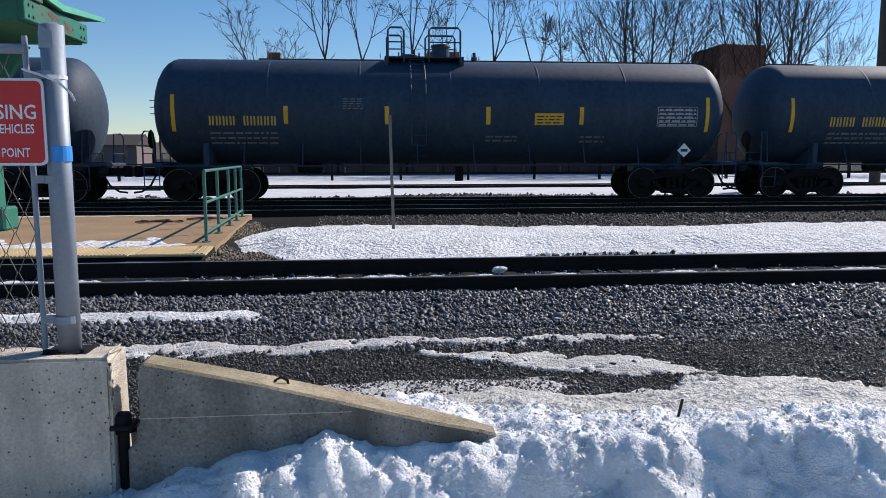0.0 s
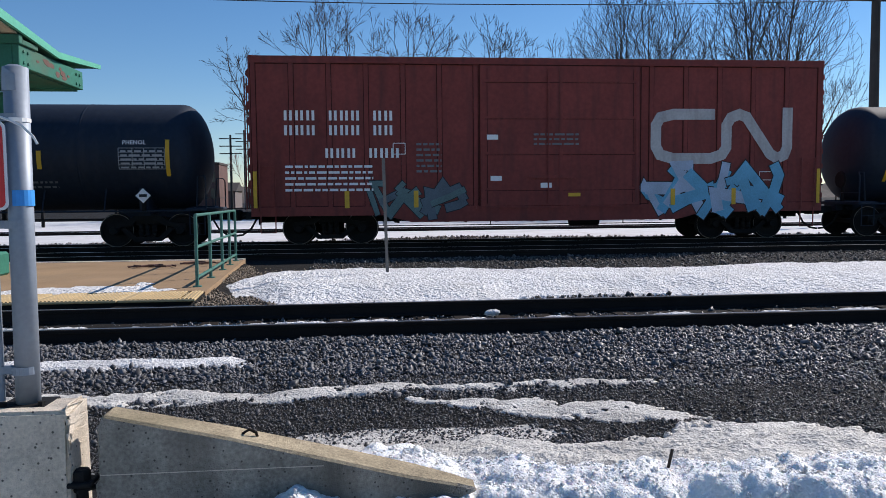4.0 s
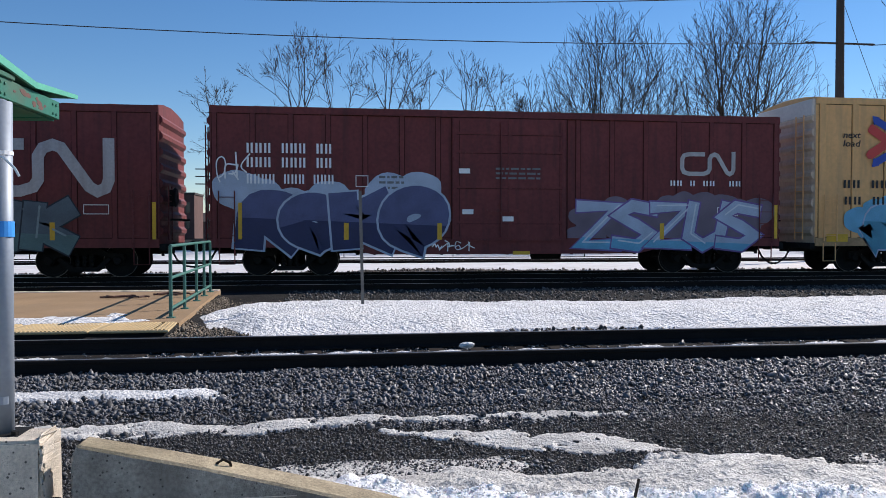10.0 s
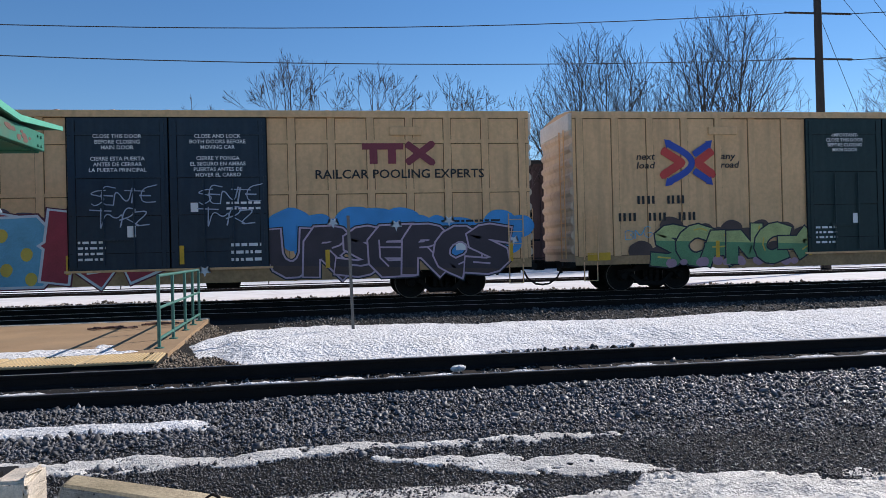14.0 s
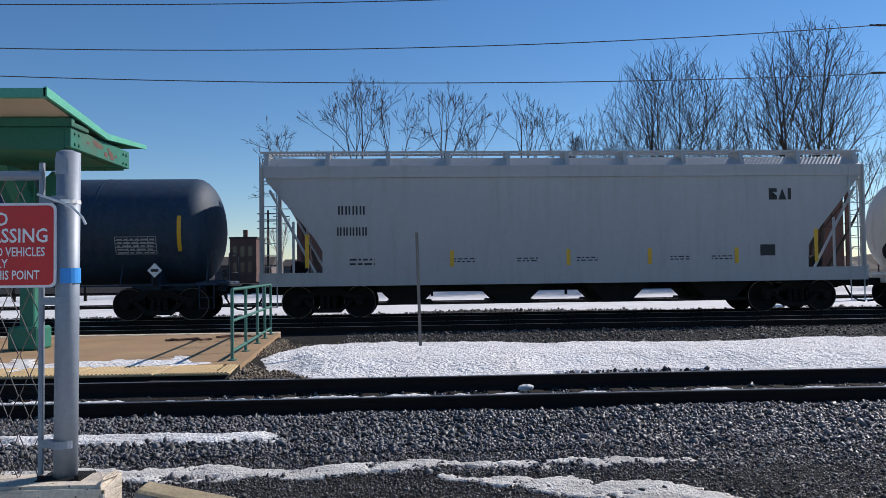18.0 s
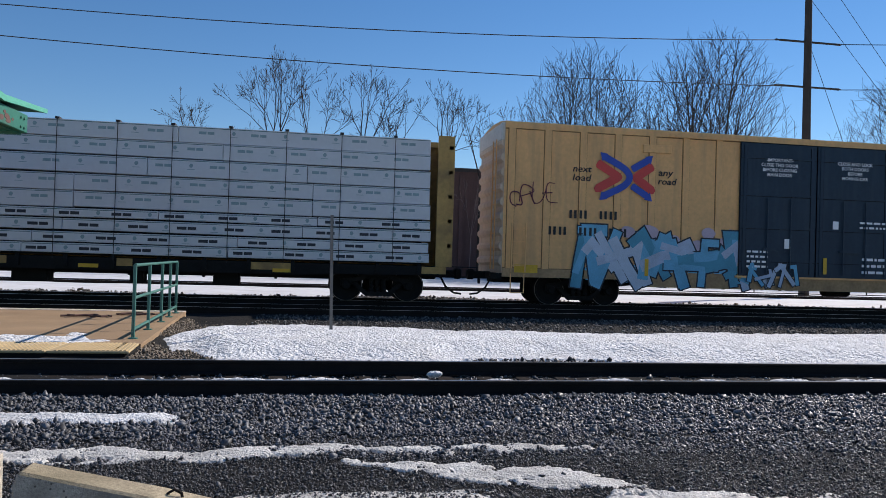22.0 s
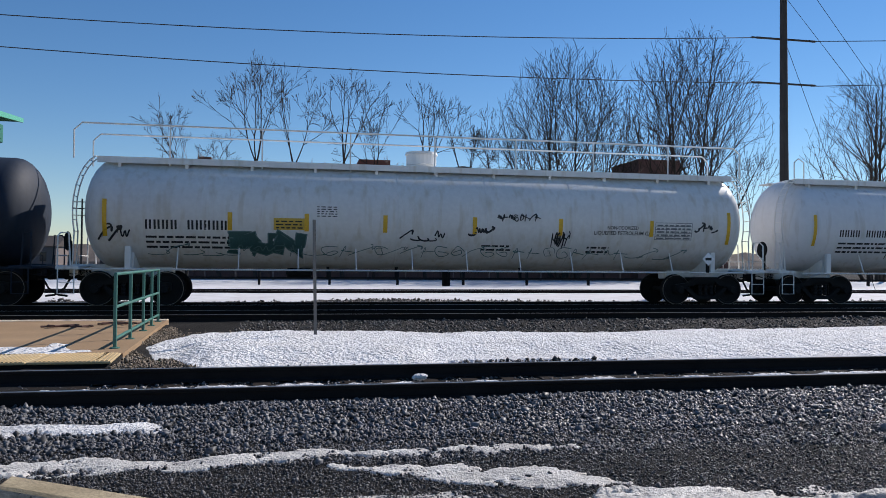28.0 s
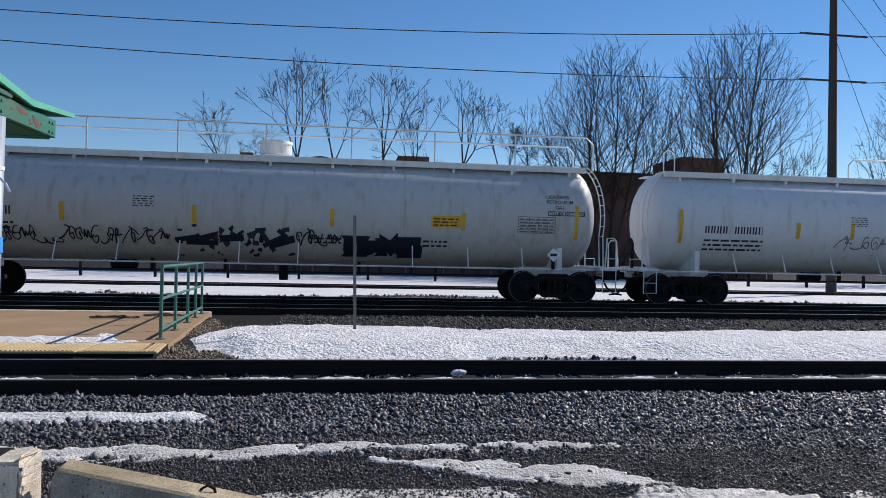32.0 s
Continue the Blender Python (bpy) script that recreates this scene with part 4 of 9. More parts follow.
WHEEL_MESH = mesh_of(bm, "wheelset", M_GRIME)
WHEEL_MESH.materials.append(M_STEELRIM)

bm = bmesh.new()
for s in (-1, 1):
    y0, y1 = (-1.07, -0.93) if s < 0 else (0.93, 1.07)
    prism(bm, [(-1.05, 0.42), (-1.05, 0.62), (-0.62, 0.68), (-0.35, 0.86), (0.35, 0.86), (0.62, 0.68), (1.05, 0.62), (1.05, 0.42), (0.78, 0.42), (0.7, 0.56), (0.4, 0.6), (0.3, 0.72), (-0.3, 0.72), (-0.4, 0.6), (-0.7, 0.56), (-0.78, 0.42)], y0, y1)
    prism(bm, [(-0.72, 0.5), (-0.6, 0.54), (-0.3, 0.28), (0.3, 0.28), (0.6, 0.54), (0.72, 0.5), (0.36, 0.16), (-0.36, 0.16)], y0, y1)
    for x in (-0.18, 0.0, 0.18):
        lathe(bm, [(0.29 + 0.05 * k, 0.075 if k % 2 else 0.055) for k in range(8)], "z", 8, (x, (y0 + y1) / 2, 0))
    for x in (-0.89, 0.89):
        lathe(bm, [(y0 - 0.07, 0.05), (y0 - 0.07, 0.1), (y0 - 0.02, 0.12), (y0 + 0.1, 0.12)], "y", 14, (x, 0, WHEEL_R))
box(bm, -0.34, 0.34, -1.0, 1.0, 0.6, 0.84, 0.03)
box(bm, -0.3, 0.3, -0.85, 0.85, 0.2, 0.3, 0.02)
box(bm, -0.36, 0.36, -0.1, 0.1, 0.3, 0.62)
box(bm, -0.75, -0.55, -0.6, 0.6, 0.4, 0.5)
box(bm, 0.55, 0.75, -0.6, 0.6, 0.4, 0.5)
TRUCK_MESH = mesh_of(bm, "truck", M_GRIME)

bm = bmesh.new()
box(bm, -0.55, 0.1, -0.1, 0.1, 0.72, 0.94, 0.03)
box(bm, -0.72, -0.5, -0.19, 0.16, 0.68, 1.0, 0.05)
box(bm, 0.1, 0.5, -0.3, 0.3, 0.66, 1.0, 0.03)
COUPLER_MESH = mesh_of(bm, "coupler", M_GRIME)
bm = bmesh.new()
pipe(bm, [(0.15, -0.35, 0.8), (-0.05, -0.36, 0.72), (-0.2, -0.36, 0.45), (-0.45, -0.36, 0.27), (-0.68, -0.34, 0.24)], 0.03, 6)
pipe(bm, [(0.2, -0.6, 0.85), (0.1, -0.75, 0.85), (-0.2, -0.95, 0.9), (-0.3, -1.3, 0.8)], 0.015, 5)
HOSE_MESH = mesh_of(bm, "air_hose", M_GRIME)


def running_gear(car, half, inset):
    """Trucks, wheelsets, couplers and hoses of one car."""
    for s in (-1, 1):
        truck = part("truck", TRUCK_MESH, None, car)
        truck.location = (s * (half - inset), 0, 0)
        for dx in (-0.89, 0.89):
            w = part("wheelset", WHEEL_MESH, None, truck)
            w.location = (dx, 0, WHEEL_R)
            WHEELS.append((w, dx))
        c = part("coupler", COUPLER_MESH, None, car)
        c.matrix_basis = pose(s * half, 0, 0, 0, 0, 0 if s < 0 else 180)
        h = part("air_hose", HOSE_MESH, None, car)
        h.matrix_basis = pose(s * half, 0, 0, 0, 0, 0) @ (Matrix.Identity(4) if s < 0 else Matrix.Diagonal((-1, 1, 1, 1)))


def start_car(name, left, right, label, category, group="cars of the freight train"):
    car = thing(name, label, category, group, ((left + right) / 2, TRAIN_Y, HEAD_BACK))
    CARS.append((car, (left + right) / 2))
    return car, (right - left) / 2


def ladder(car, x, y, z0, z1, w, material, rungs=7, name="ladder", axis="x"):
    bm = bmesh.new()
    for s in (-0.5, 0.5):
        p = (x + s * w, y, z0) if axis == "x" else (x, y + s * w, z0)
        q = (x + s * w, y, z1) if axis == "x" else (x, y + s * w, z1)
        pipe(bm, [p, q], 0.02, 5)
    for i in range(rungs):
        z = z0 + (z1 - z0) * (i + 0.5) / rungs
        p = (x - w / 2, y, z) if axis == "x" else (x, y - w / 2, z)
        q = (x + w / 2, y, z) if axis == "x" else (x, y + w / 2, z)
        pipe(bm, [p, q], 0.014, 4)
    return part(name, bm, material, car)


def tank_car(name, left, right, label, paint, r=1.5, zc=2.53, dome=None, rail_paint=None, seed=0, inset=1.55, walkway=None, over=0.0, rails=((-1.35, -0.75), (-0.15, 0.85))):
    """A tank car: shell, saddles, sills, end platforms, fittings on top and brake gear below."""
    car, hf = start_car(name, left, right, label, "tank car")
    rng = random.Random(seed)
    trim = rail_paint or paint
    hd = 0.74 * r / 1.5
    prof = []
    for k in range(9):
        a = math.pi / 2 * k / 8
        prof.append((-hf + hd - hd * math.cos(a), max(0.02, r * math.sin(a) ** 0.96)))
    left_prof = prof
    body = left_prof + [(-x, q) for x, q in reversed(left_prof)]
    bm = lathe(bmesh.new(), body, "x", 64, (0, 0, zc))
    part("tank_shell", bm, paint, car, smooth=True)
    n_seam = 6 if hf < 9 else 7
    for i in range(1, n_seam):
        x = -hf + hd + (2 * hf - 2 * hd) * i / n_seam
        bm = bmesh.new()
        rings = [[bm.verts.new((x + dx, (r + dr) * math.cos(2 * math.pi * k / 64), zc + (r + dr) * math.sin(2 * math.pi * k / 64))) for k in range(64)] for dx, dr in ((-0.03, 0.0), (-0.015, 0.006), (0.015, 0.006), (0.03, 0.0))]
        for a, b in zip(rings, rings[1:]):
            for k in range(64):
                bm.faces.new((a[k], a[(k + 1) % 64], b[(k + 1) % 64], b[k]))
        part("weld_seam", bm, paint, car, smooth=True)
    # end sills and platforms
    for s in (-1, 1):
        bm = bmesh.new()
        e = s * (hf + over)
        box(bm, min(e - s * 2.6, e + s * 0.1), max(e - s * 2.6, e + s * 0.1), -0.3, 0.3, 0.78, 1.12, 0.02)
        box(bm, min(e - s * 0.45, e + s * 0.12), max(e - s * 0.45, e + s * 0.12), -1.45, 1.45, 0.98, 1.08, 0.02)
        part("end_sill", bm, trim, car)
        bm = bmesh.new()
        x = s * (hf - inset)
        prism_x(bm, [(-1.2, 0.9), (1.2, 0.9), (1.25, 1.45), (0.7, zc - r * 0.86), (-0.7, zc - r * 0.86), (-1.25, 1.45)], x - 0.12, x + 0.12)
        part("bolster_saddle", bm, trim, car)
        bm = bmesh.new()
        box(bm, x - 0.08, x + 0.08, -1.42, -1.3, 0.95, 1.62, 0.015)
        part("jacking_post", bm, trim, car)
        for yy in (-1.4, 1.4):
            bm = bmesh.new()
            pipe(bm, [(e + s * 0.08, yy, 1.05), (e + s * 0.08, yy, 1.85), (e + s * 0.04, yy * 0.93, 1.95), (e - s * 0.15, yy * 0.9, 1.95), (e - s * 0.2, yy * 0.9, 1.05)], 0.022, 5)
            pipe(bm, [(e + s * 0.08, yy, 1.35), (e + s * 0.08, yy * 0.35, 1.35), (e + s * 0.08, yy * 0.35, 1.05)], 0.016, 4)
            part("end_handrail", bm, trim, car)
        bm = bmesh.new()
        pipe(bm, [(e - s * 0.35, -1.48, 1.0), (e - s * 0.35, -1.48, 0.35), (e + s * 0.05, -1.48, 0.35), (e + s * 0.05, -1.48, 1.0)], 0.018, 5)
        pipe(bm, [(e - s * 0.35, -1.48, 0.65), (e + s * 0.05, -1.48, 0.65)], 0.014, 4)
        part("sill_step", bm, trim, car)
    # brake wheel at the left end
    bm = bmesh.new()
    pipe(bm, [(-hf - over - 0.02, -0.5, 1.05), (-hf - over - 0.02, -0.5, 1.75)], 0.05, 6)
    lathe(bm, [(-hf - over - 0.12, 0.24), (-hf - over - 0.09, 0.27), (-hf - over - 0.06, 0.24)], "x", 16, (0, -0.5, 1.75))
    part("hand_brake", bm, M_GRIME, car)
    # side rail and underside
    bm = bmesh.new()
    pipe(bm, [(-hf + 0.3, -1.45, 1.0), (hf - 0.3, -1.45, 1.0)], 0.024, 6)
    k = -hf + 2.6
    while k < hf - 2.2:
        pipe(bm, [(k, -1.45, 1.0), (k, -1.2, zc - r * 0.62)], 0.02, 4)
        k += 1.6
    part("side_rail", bm, trim, car)
    bm = bmesh.new()
    pipe(bm, [(-hf + 2.2, -0.5, 0.78), (hf - 2.2, -0.5, 0.78)], 0.02, 4)
    for x in (-3.2, -1.2, 2.6):
        box(bm, x - 0.04, x + 0.04, -0.55, -0.45, 0.72, 1.1)
    lathe(bm, [(-0.2, 0.06), (-0.2, 0.13), (0.25, 0.13), (0.25, 0.06)], "z", 12, (0.4, 0, 0.72))
    lathe(bm, [(-4.4, 0.05), (-4.35, 0.15), (-3.7, 0.15), (-3.65, 0.05)], "x", 12, (0, -0.2, 0.92))
    part("brake_rigging", bm, M_GRIME, car)
    # fittings on top
    top = zc + r
    d = dome if dome is not None else -0.3
    if walkway is None:
        (ra, rb), (rc, rd) = rails
        wide = (rc, rd) if rd - rc > rb - ra else (ra, rb)
        manway, valve = (wide[0] + wide[1]) / 2 - 0.05, ((rb + rc) / 2 + (rb if wide[0] == rc else rc)) / 2
        bm = box(bmesh.new(), ra - 0.1, rd + 0.1, -0.75, 0.75, top + 0.02, top + 0.06)
        box(bm, ra - 0.1, ra, -0.75, 0.75, top - 0.2, top + 0.02)
        box(bm, rd, rd + 0.1, -0.75, 0.75, top - 0.2, top + 0.02)
        part("top_platform", bm, trim, car)
        for x0, x1 in rails:
            for yy in (-0.72, 0.72):
                bm = pipe(bmesh.new(), [(x0, yy, top - 0.1), (x0, yy, top + 0.78), (x0 + 0.06, yy, top + 0.86), (x1 - 0.06, yy, top + 0.86), (x1, yy, top + 0.78), (x1, yy, top - 0.1)], 0.03, 6)
                pipe(bm, [(x0, yy, top + 0.46), (x1, yy, top + 0.46)], 0.02, 5)
                part("top_guard_rail", bm, trim, car)
        bm = lathe(bmesh.new(), [(top, 0.3), (top + 0.12, 0.3), (top + 0.12, 0.26), (top + 0.42, 0.26), (top + 0.42, 0.3), (top + 0.48, 0.28), (top + 0.52, 0.05)], "z", 20, (manway, 0, 0))
        part("manway_housing", bm, trim, car)
        bm = lathe(bmesh.new(), [(top - 0.05, 0.28), (top + 0.16, 0.28), (top + 0.2, 0.2), (top + 0.22, 0.02)], "z", 18, (valve, 0, 0))
        for k in range(6):
            a = k * math.pi / 3
            pipe(bm, [(valve + 0.3 * math.cos(a), 0.3 * math.sin(a), top), (valve + 0.3 * math.cos(a), 0.3 * math.sin(a), top + 0.26)], 0.025, 5)
        part("valve_cover", bm, trim, car)
        bm = lathe(bmesh.new(), [(top - 0.05, 0.09), (top + 0.14, 0.09), (top + 0.16, 0.05), (top + 0.26, 0.05), (top + 0.28, 0.02)], "z", 10, (rd + 0.5, 0, 0))
        part("relief_valve", bm, trim, car)
        lx = (rb + rc) / 2
    else:
        bm = bmesh.new()
        a, b = walkway
        box(bm, -hf + 0.45, hf - 0.45, -0.95, -0.35, top - 0.08, top - 0.04)
        box(bm, -hf + 0.45, hf - 0.45, -0.98, -0.94, top - 0.2, top - 0.03)
        box(bm, -hf + 0.45, hf - 0.45, 0.35, 0.95, top - 0.08, top - 0.04)
        k = -hf + 1.0
        while k < hf - 0.5:
            prism_x(bm, [(-0.95, top - 0.05), (-0.35, top - 0.05), (-0.9, top - 0.42)], k - 0.04, k + 0.04)
            k += 1.75
        part("running_board", bm, trim, car)
        hz = 0.86
        lab = "pale tubular handrail along the tank top"
        pts = [(a, -0.95, top - 0.1), (a, -0.95, top + hz - 0.2), (a + 0.2, -0.95, top + hz), (b - 0.2, -0.95, top + hz), (b, -0.95, top + hz - 0.2), (b, -0.95, top - 0.1)]
        for s in (-1, 1):
            part("walkway_handrail", pipe(bmesh.new(), [(p[0], -s * p[1], p[2]) for p in pts], 0.024, 6), trim, car, lab)
        n = max(2, round((b - a) / 2.4))
        for i in range(1, n):
            x = a + (b - a) * i / n
            part("handrail_post", pipe(bmesh.new(), [(x, -0.95, top - 0.25), (x, -0.95, top + hz)], 0.022, 5), trim, car)
        if b - a < 8:
            part("walkway_handrail", pipe(bmesh.new(), [(a, -0.95, top + 0.45), (b, -0.95, top + 0.45)], 0.018, 5), trim, car, lab)
            for s in (-1, 1):
                e = s * (hf - 0.7)
                part("grab_hoop", pipe(bmesh.new(), [(e - 0.25, -0.95, top - 0.1), (e - 0.25, -0.95, top + 0.5), (e - 0.1, -0.95, top + 0.62), (e + 0.1, -0.95, top + 0.5), (e + 0.1, -0.95, top - 0.1)], 0.02, 5), trim, car)
        bm = lathe(bmesh.new(), [(top - 0.1, 0.42), (top + 0.1, 0.42), (top + 0.12, 0.46), (top + 0.42, 0.46), (top + 0.42, 0.5), (top + 0.5, 0.48), (top + 0.54, 0.1)], "z", 24, (d, 0, 0))
        part("protective_housing", bm, trim, car)
        bm = lathe(bmesh.new(), [(top - 0.05, 0.25), (top + 0.1, 0.25), (top + 0.14, 0.05)], "z", 14, (d + 1.3, 0, 0))
        part("relief_valve", bm, M_GRIME, car)
        # curved ladders at both ends
        for s in (-1, 1):
            bm = bmesh.new()
            rows = []
            for yy in (-1.1, -0.75):
                pts = []
                for i in range(9):
                    a2 = math.radians(75 - i * 12)
                    zz = zc + r * math.sin(a2)
                    pts.append((s * (hf - hd + hd * math.cos(a2) + 0.12), yy, zz))
                pts.append((s * (hf + 0.1), yy, 1.05))
                pipe(bm, pts, 0.02, 5)
                rows.append(pts)
            for p, q in zip(*rows):
                pipe(bm, [p, q], 0.014, 4)
            part("end_ladder", bm, trim, car)
        lx = None
    if lx is not None:
        bm = bmesh.new()
        for dx in (-0.2, 0.2):
            pts = []
            for i in range(13):
                a2 = math.radians(88 - i * 13)
                pts.append((lx + dx, -(r + 0.1) * math.cos(a2) if a2 > -0.02 else -(r + 0.1), zc + (r + 0.1) * math.sin(a2) if a2 > -0.02 else zc - (i - 6.8) * 0.3))
            pipe(bm, pts[:11], 0.02, 5)
        for i in range(13):
            a2 = math.radians(80 - i * 12)
            y = -(r + 0.1) * math.cos(a2) if a2 > 0 else -(r + 0.1)
            z = zc + (r + 0.1) * math.sin(a2) if a2 > 0 else zc - (i - 6.5) * 0.28
            if z > 0.6:
                pipe(bm, [(lx - 0.2, y, z), (lx + 0.2, y, z)], 0.014, 4)
        part("side_ladder", bm, trim, car)
    running_gear(car, hf + over, inset + over)
    return car, hf, Round(r, zc)


def tank_marks(car, hf, side, ink, mark, strips, text, card, table, seed=0, small=None, mid=2.4):
    """Lettering, reflector strips, notice panel and placard on a tank."""
    rng = random.Random(seed)
    small = small or ink
    bar_marks(side, car, [(-hf + 0.78, mid - 0.45, mid + 0.52), (hf - 0.88, mid - 0.45, mid + 0.52)], w=0.11)
    bar_marks(side, car, [(x, mid - 0.25, mid + 0.23) for x in strips], w=0.12)
    (tx0, tx1, tz0, tz1) = text
    pitch = (tx1 - tx0) / len(mark)
    part("reporting_mark", char_bars(bmesh.new(), side, tx0, tz0, tz1 - tz0, mark, pitch), ink, car, "painted car number shown as plain bars")
    part("stencil_text", fine_lines(bmesh.new(), side, tx0, tx1, tz0 - 0.5, tz0 - 0.1, 3, rng), small, car)
    bm = fine_lines(bmesh.new(), side, -0.36 * hf, -0.36 * hf + 0.55, mid + 0.16, mid + 0.48, 5, rng)
    fine_lines(bm, side, 0.12 * hf, 0.12 * hf + 0.9, mid - 0.72, mid - 0.5, 2, rng)
    fine_lines(bm, side, 0.45 * hf, 0.45 * hf + 0.7, mid - 0.75, mid - 0.5, 2, rng)
    part("stencil_text", bm, C_DIM if ink is not C_BLK else small, car)
    if table:
        bm = bmesh.new()
        x0, x1, z0, z1 = table
        for k in range(6):
            z = z0 + (z1 - z0) * k / 5
            quad(bm, side, x0, x1, z - 0.008, z + 0.008)
        for k in (0, 0.3, 0.55, 0.8, 1):
            x = x0 + (x1 - x0) * k
            quad(bm, side, x - 0.008, x + 0.008, z0, z1)
        fine_lines(bm, side, x0 + 0.05, x1 - 0.05, z0 + 0.02, z1, 5, rng, 0.008)
        part("data_table", bm, C_TABLE if ink is not C_BLK else C_DIM, car, "stencilled test-data table")
    if card:
        x, cz, mt = card
        bm = quad(bmesh.new(), side, x - 0.42, x + 0.42, cz - 0.16, cz + 0.16, 0.01)
        p = part("emergency_notice", bm, mt, car, "yellow emergency notice panel with unreadable lines")
        part("notice_text", fine_lines(bmesh.new(), side, x - 0.36, x + 0.36, cz - 0.12, cz + 0.14, 3, rng, 0.014), C_BLK, p)
    x, z, k = hf - 1.55, 1.42, 0.2
    bm = bmesh.new()
    box(bm, x - 0.05, x + 0.05, -1.48, -1.44, 1.0, 1.5)
    holder = part("placard_holder", bm, M_GRIME, car)
    bm = bmesh.new()
    prism(bm, [(x - k, z), (x, z - k), (x + k, z), (x, z + k)], -1.515, -1.5)
    pl = part("placard", bm, C_WHT, holder, "white diamond hazard placard")
    part("placard_number", prism(bmesh.new(), [(x - 0.1, z - 0.04), (x + 0.1, z - 0.04), (x + 0.1, z + 0.04), (x - 0.1, z + 0.04)], -1.522, -1.517), C_BLK, holder)


def boxcar(name, left, right, label, paint, z0=0.72, zt=5.25, door=None, door_paint=None, posts=16, belts=(), inset=2.6, end_paint=None, deep=0.03, roof_paint=None, doors=2, seam=None, pw=0.12, sill_paint=None):
    """A boxcar: sides with posts, sill and chord, ribbed ends, roof, doors, ladders."""
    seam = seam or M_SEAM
    car, hf = start_car(name, left, right, label, "boxcar")
    W = SIDE_Y - deep
    bm = bmesh.new()
    box(bm, -hf, hf, -W, W, z0 + 0.25, zt - 0.12)
    part("body", bm, paint, car)
    bm = prism_x(bmesh.new(), [(-W - deep, zt - 0.12), (W + deep, zt - 0.12), (W * 0.6, zt - 0.02), (0, zt + 0.03), (-W * 0.6, zt - 0.02)], -hf, hf)
    roof = part("roof", bm, roof_paint or paint, car)
    n = 14
    for i in range(n + 1):
        x = -hf + 0.06 + (2 * hf - 0.12) * i / n
        part("roof_rib", prism_x(bmesh.new(), [(-W - deep, zt - 0.1), (-W * 0.6, zt), (0, zt + 0.05), (W * 0.6, zt), (W + deep, zt - 0.1), (0, zt)], x - 0.05, x + 0.05), roof_paint or paint, roof)
    bm = bmesh.new()
    for s in (-1, 1):
        y0, y1 = sorted((s * W, s * (W + deep)))
        box(bm, -hf, hf, y0, y1, zt - 0.3, zt - 0.11)
    part("top_chord", bm, paint, car)
    # dark strips under the chord and above the sill paint the shade there
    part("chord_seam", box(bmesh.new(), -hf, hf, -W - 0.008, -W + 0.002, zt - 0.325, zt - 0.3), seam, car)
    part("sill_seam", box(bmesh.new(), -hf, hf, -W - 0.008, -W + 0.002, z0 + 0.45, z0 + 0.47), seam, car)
    bm = bmesh.new()
    for s in (-1, 1):
        y0, y1 = sorted((s * W, s * (W + deep + 0.004)))
        prism(bm, [(-hf, z0 + 0.45), (-hf, z0 + 0.2), (-hf + 3.6, z0 + 0.2), (-hf + 4.4, z0), (hf - 4.4, z0), (hf - 3.6, z0 + 0.2), (hf, z0 + 0.2), (hf, z0 + 0.45)], y0, y1)
    part("side_sill", bm, sill_paint or paint, car)
    proto = None
    for i in range(posts + 1):
        x = -hf + pw + (2 * hf - 2 * pw) * i / posts
        if door and door[0] - 0.05 < x < door[1] + 0.05:
            continue
        for s in (-1, 1):
            if proto is None:
                b2 = bmesh.new()
                prism_x(b2, [(-W, 0), (-W - deep, 0), (-W - deep, zt - z0 - 0.75), (-W, zt - z0 - 0.75)], -pw / 2, pw / 2)
                bmesh.ops.recalc_face_normals(b2, faces=b2.faces)
                dark = len(b2.faces)
                # dark strips on both sides: the post's edge shade put into the colour
                for xx in (-pw / 2 - 0.02, pw / 2):
                    box(b2, xx, xx + 0.02, -W - 0.006, -W + 0.002, 0, zt - z0 - 0.75)
                b2.faces.ensure_lookup_table()
                for f in b2.faces[dark:]:
                    f.material_index = 1
                proto = mesh_of(b2, "side_post", paint)
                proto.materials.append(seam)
            p = part("side_post", proto, None, car)
            p.matrix_basis = pose(x, 0, z0 + 0.45, 0, 0, 0 if s < 0 else 180)
    for z in belts:
        for a, b in (((-hf, door[0]), (door[1], hf)) if door else ((-hf, hf),)):
            part("belt_rail", box(bmesh.new(), a, b, -W - deep * 0.85, -W, z - 0.05, z + 0.05), paint, car)
            # thin dark strip paints the shade below the belt
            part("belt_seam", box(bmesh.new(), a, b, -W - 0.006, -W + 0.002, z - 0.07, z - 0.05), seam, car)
    # ribbed ends
    for s in (-1, 1):
        e = part("end_wall", box(bmesh.new(), *sorted((s * hf, s * (hf + 0.01))), -W + 0.02, W - 0.02, z0 + 0.3, zt - 0.14), end_paint or paint, car, "horizontally ribbed steel end")
        z = z0 + 0.5
        while z < zt - 0.3:
            y = W - 0.08
            bm = prism(bmesh.new(), [(s * hf, z), (s * (hf + 0.09), z + 0.1), (s * (hf + 0.09), z + 0.2), (s * hf, z + 0.3)], -y, y)
            bmesh.ops.recalc_face_normals(bm, faces=bm.faces)
            part("end_rib", bm, end_paint or paint, e)
            z += 0.43
        bm = bmesh.new()
        box(bm, *sorted((s * hf, s * (hf + 0.16))), -W, W, z0 + 0.12, z0 + 0.3)
        part("end_sill", bm, M_GRIME, car)
        ladder(car, s * (hf - 0.45), -SIDE_Y - 0.05, z0 + 0.35, z0 + 1.75, 0.42, paint, 4)
        b2 = bmesh.new()
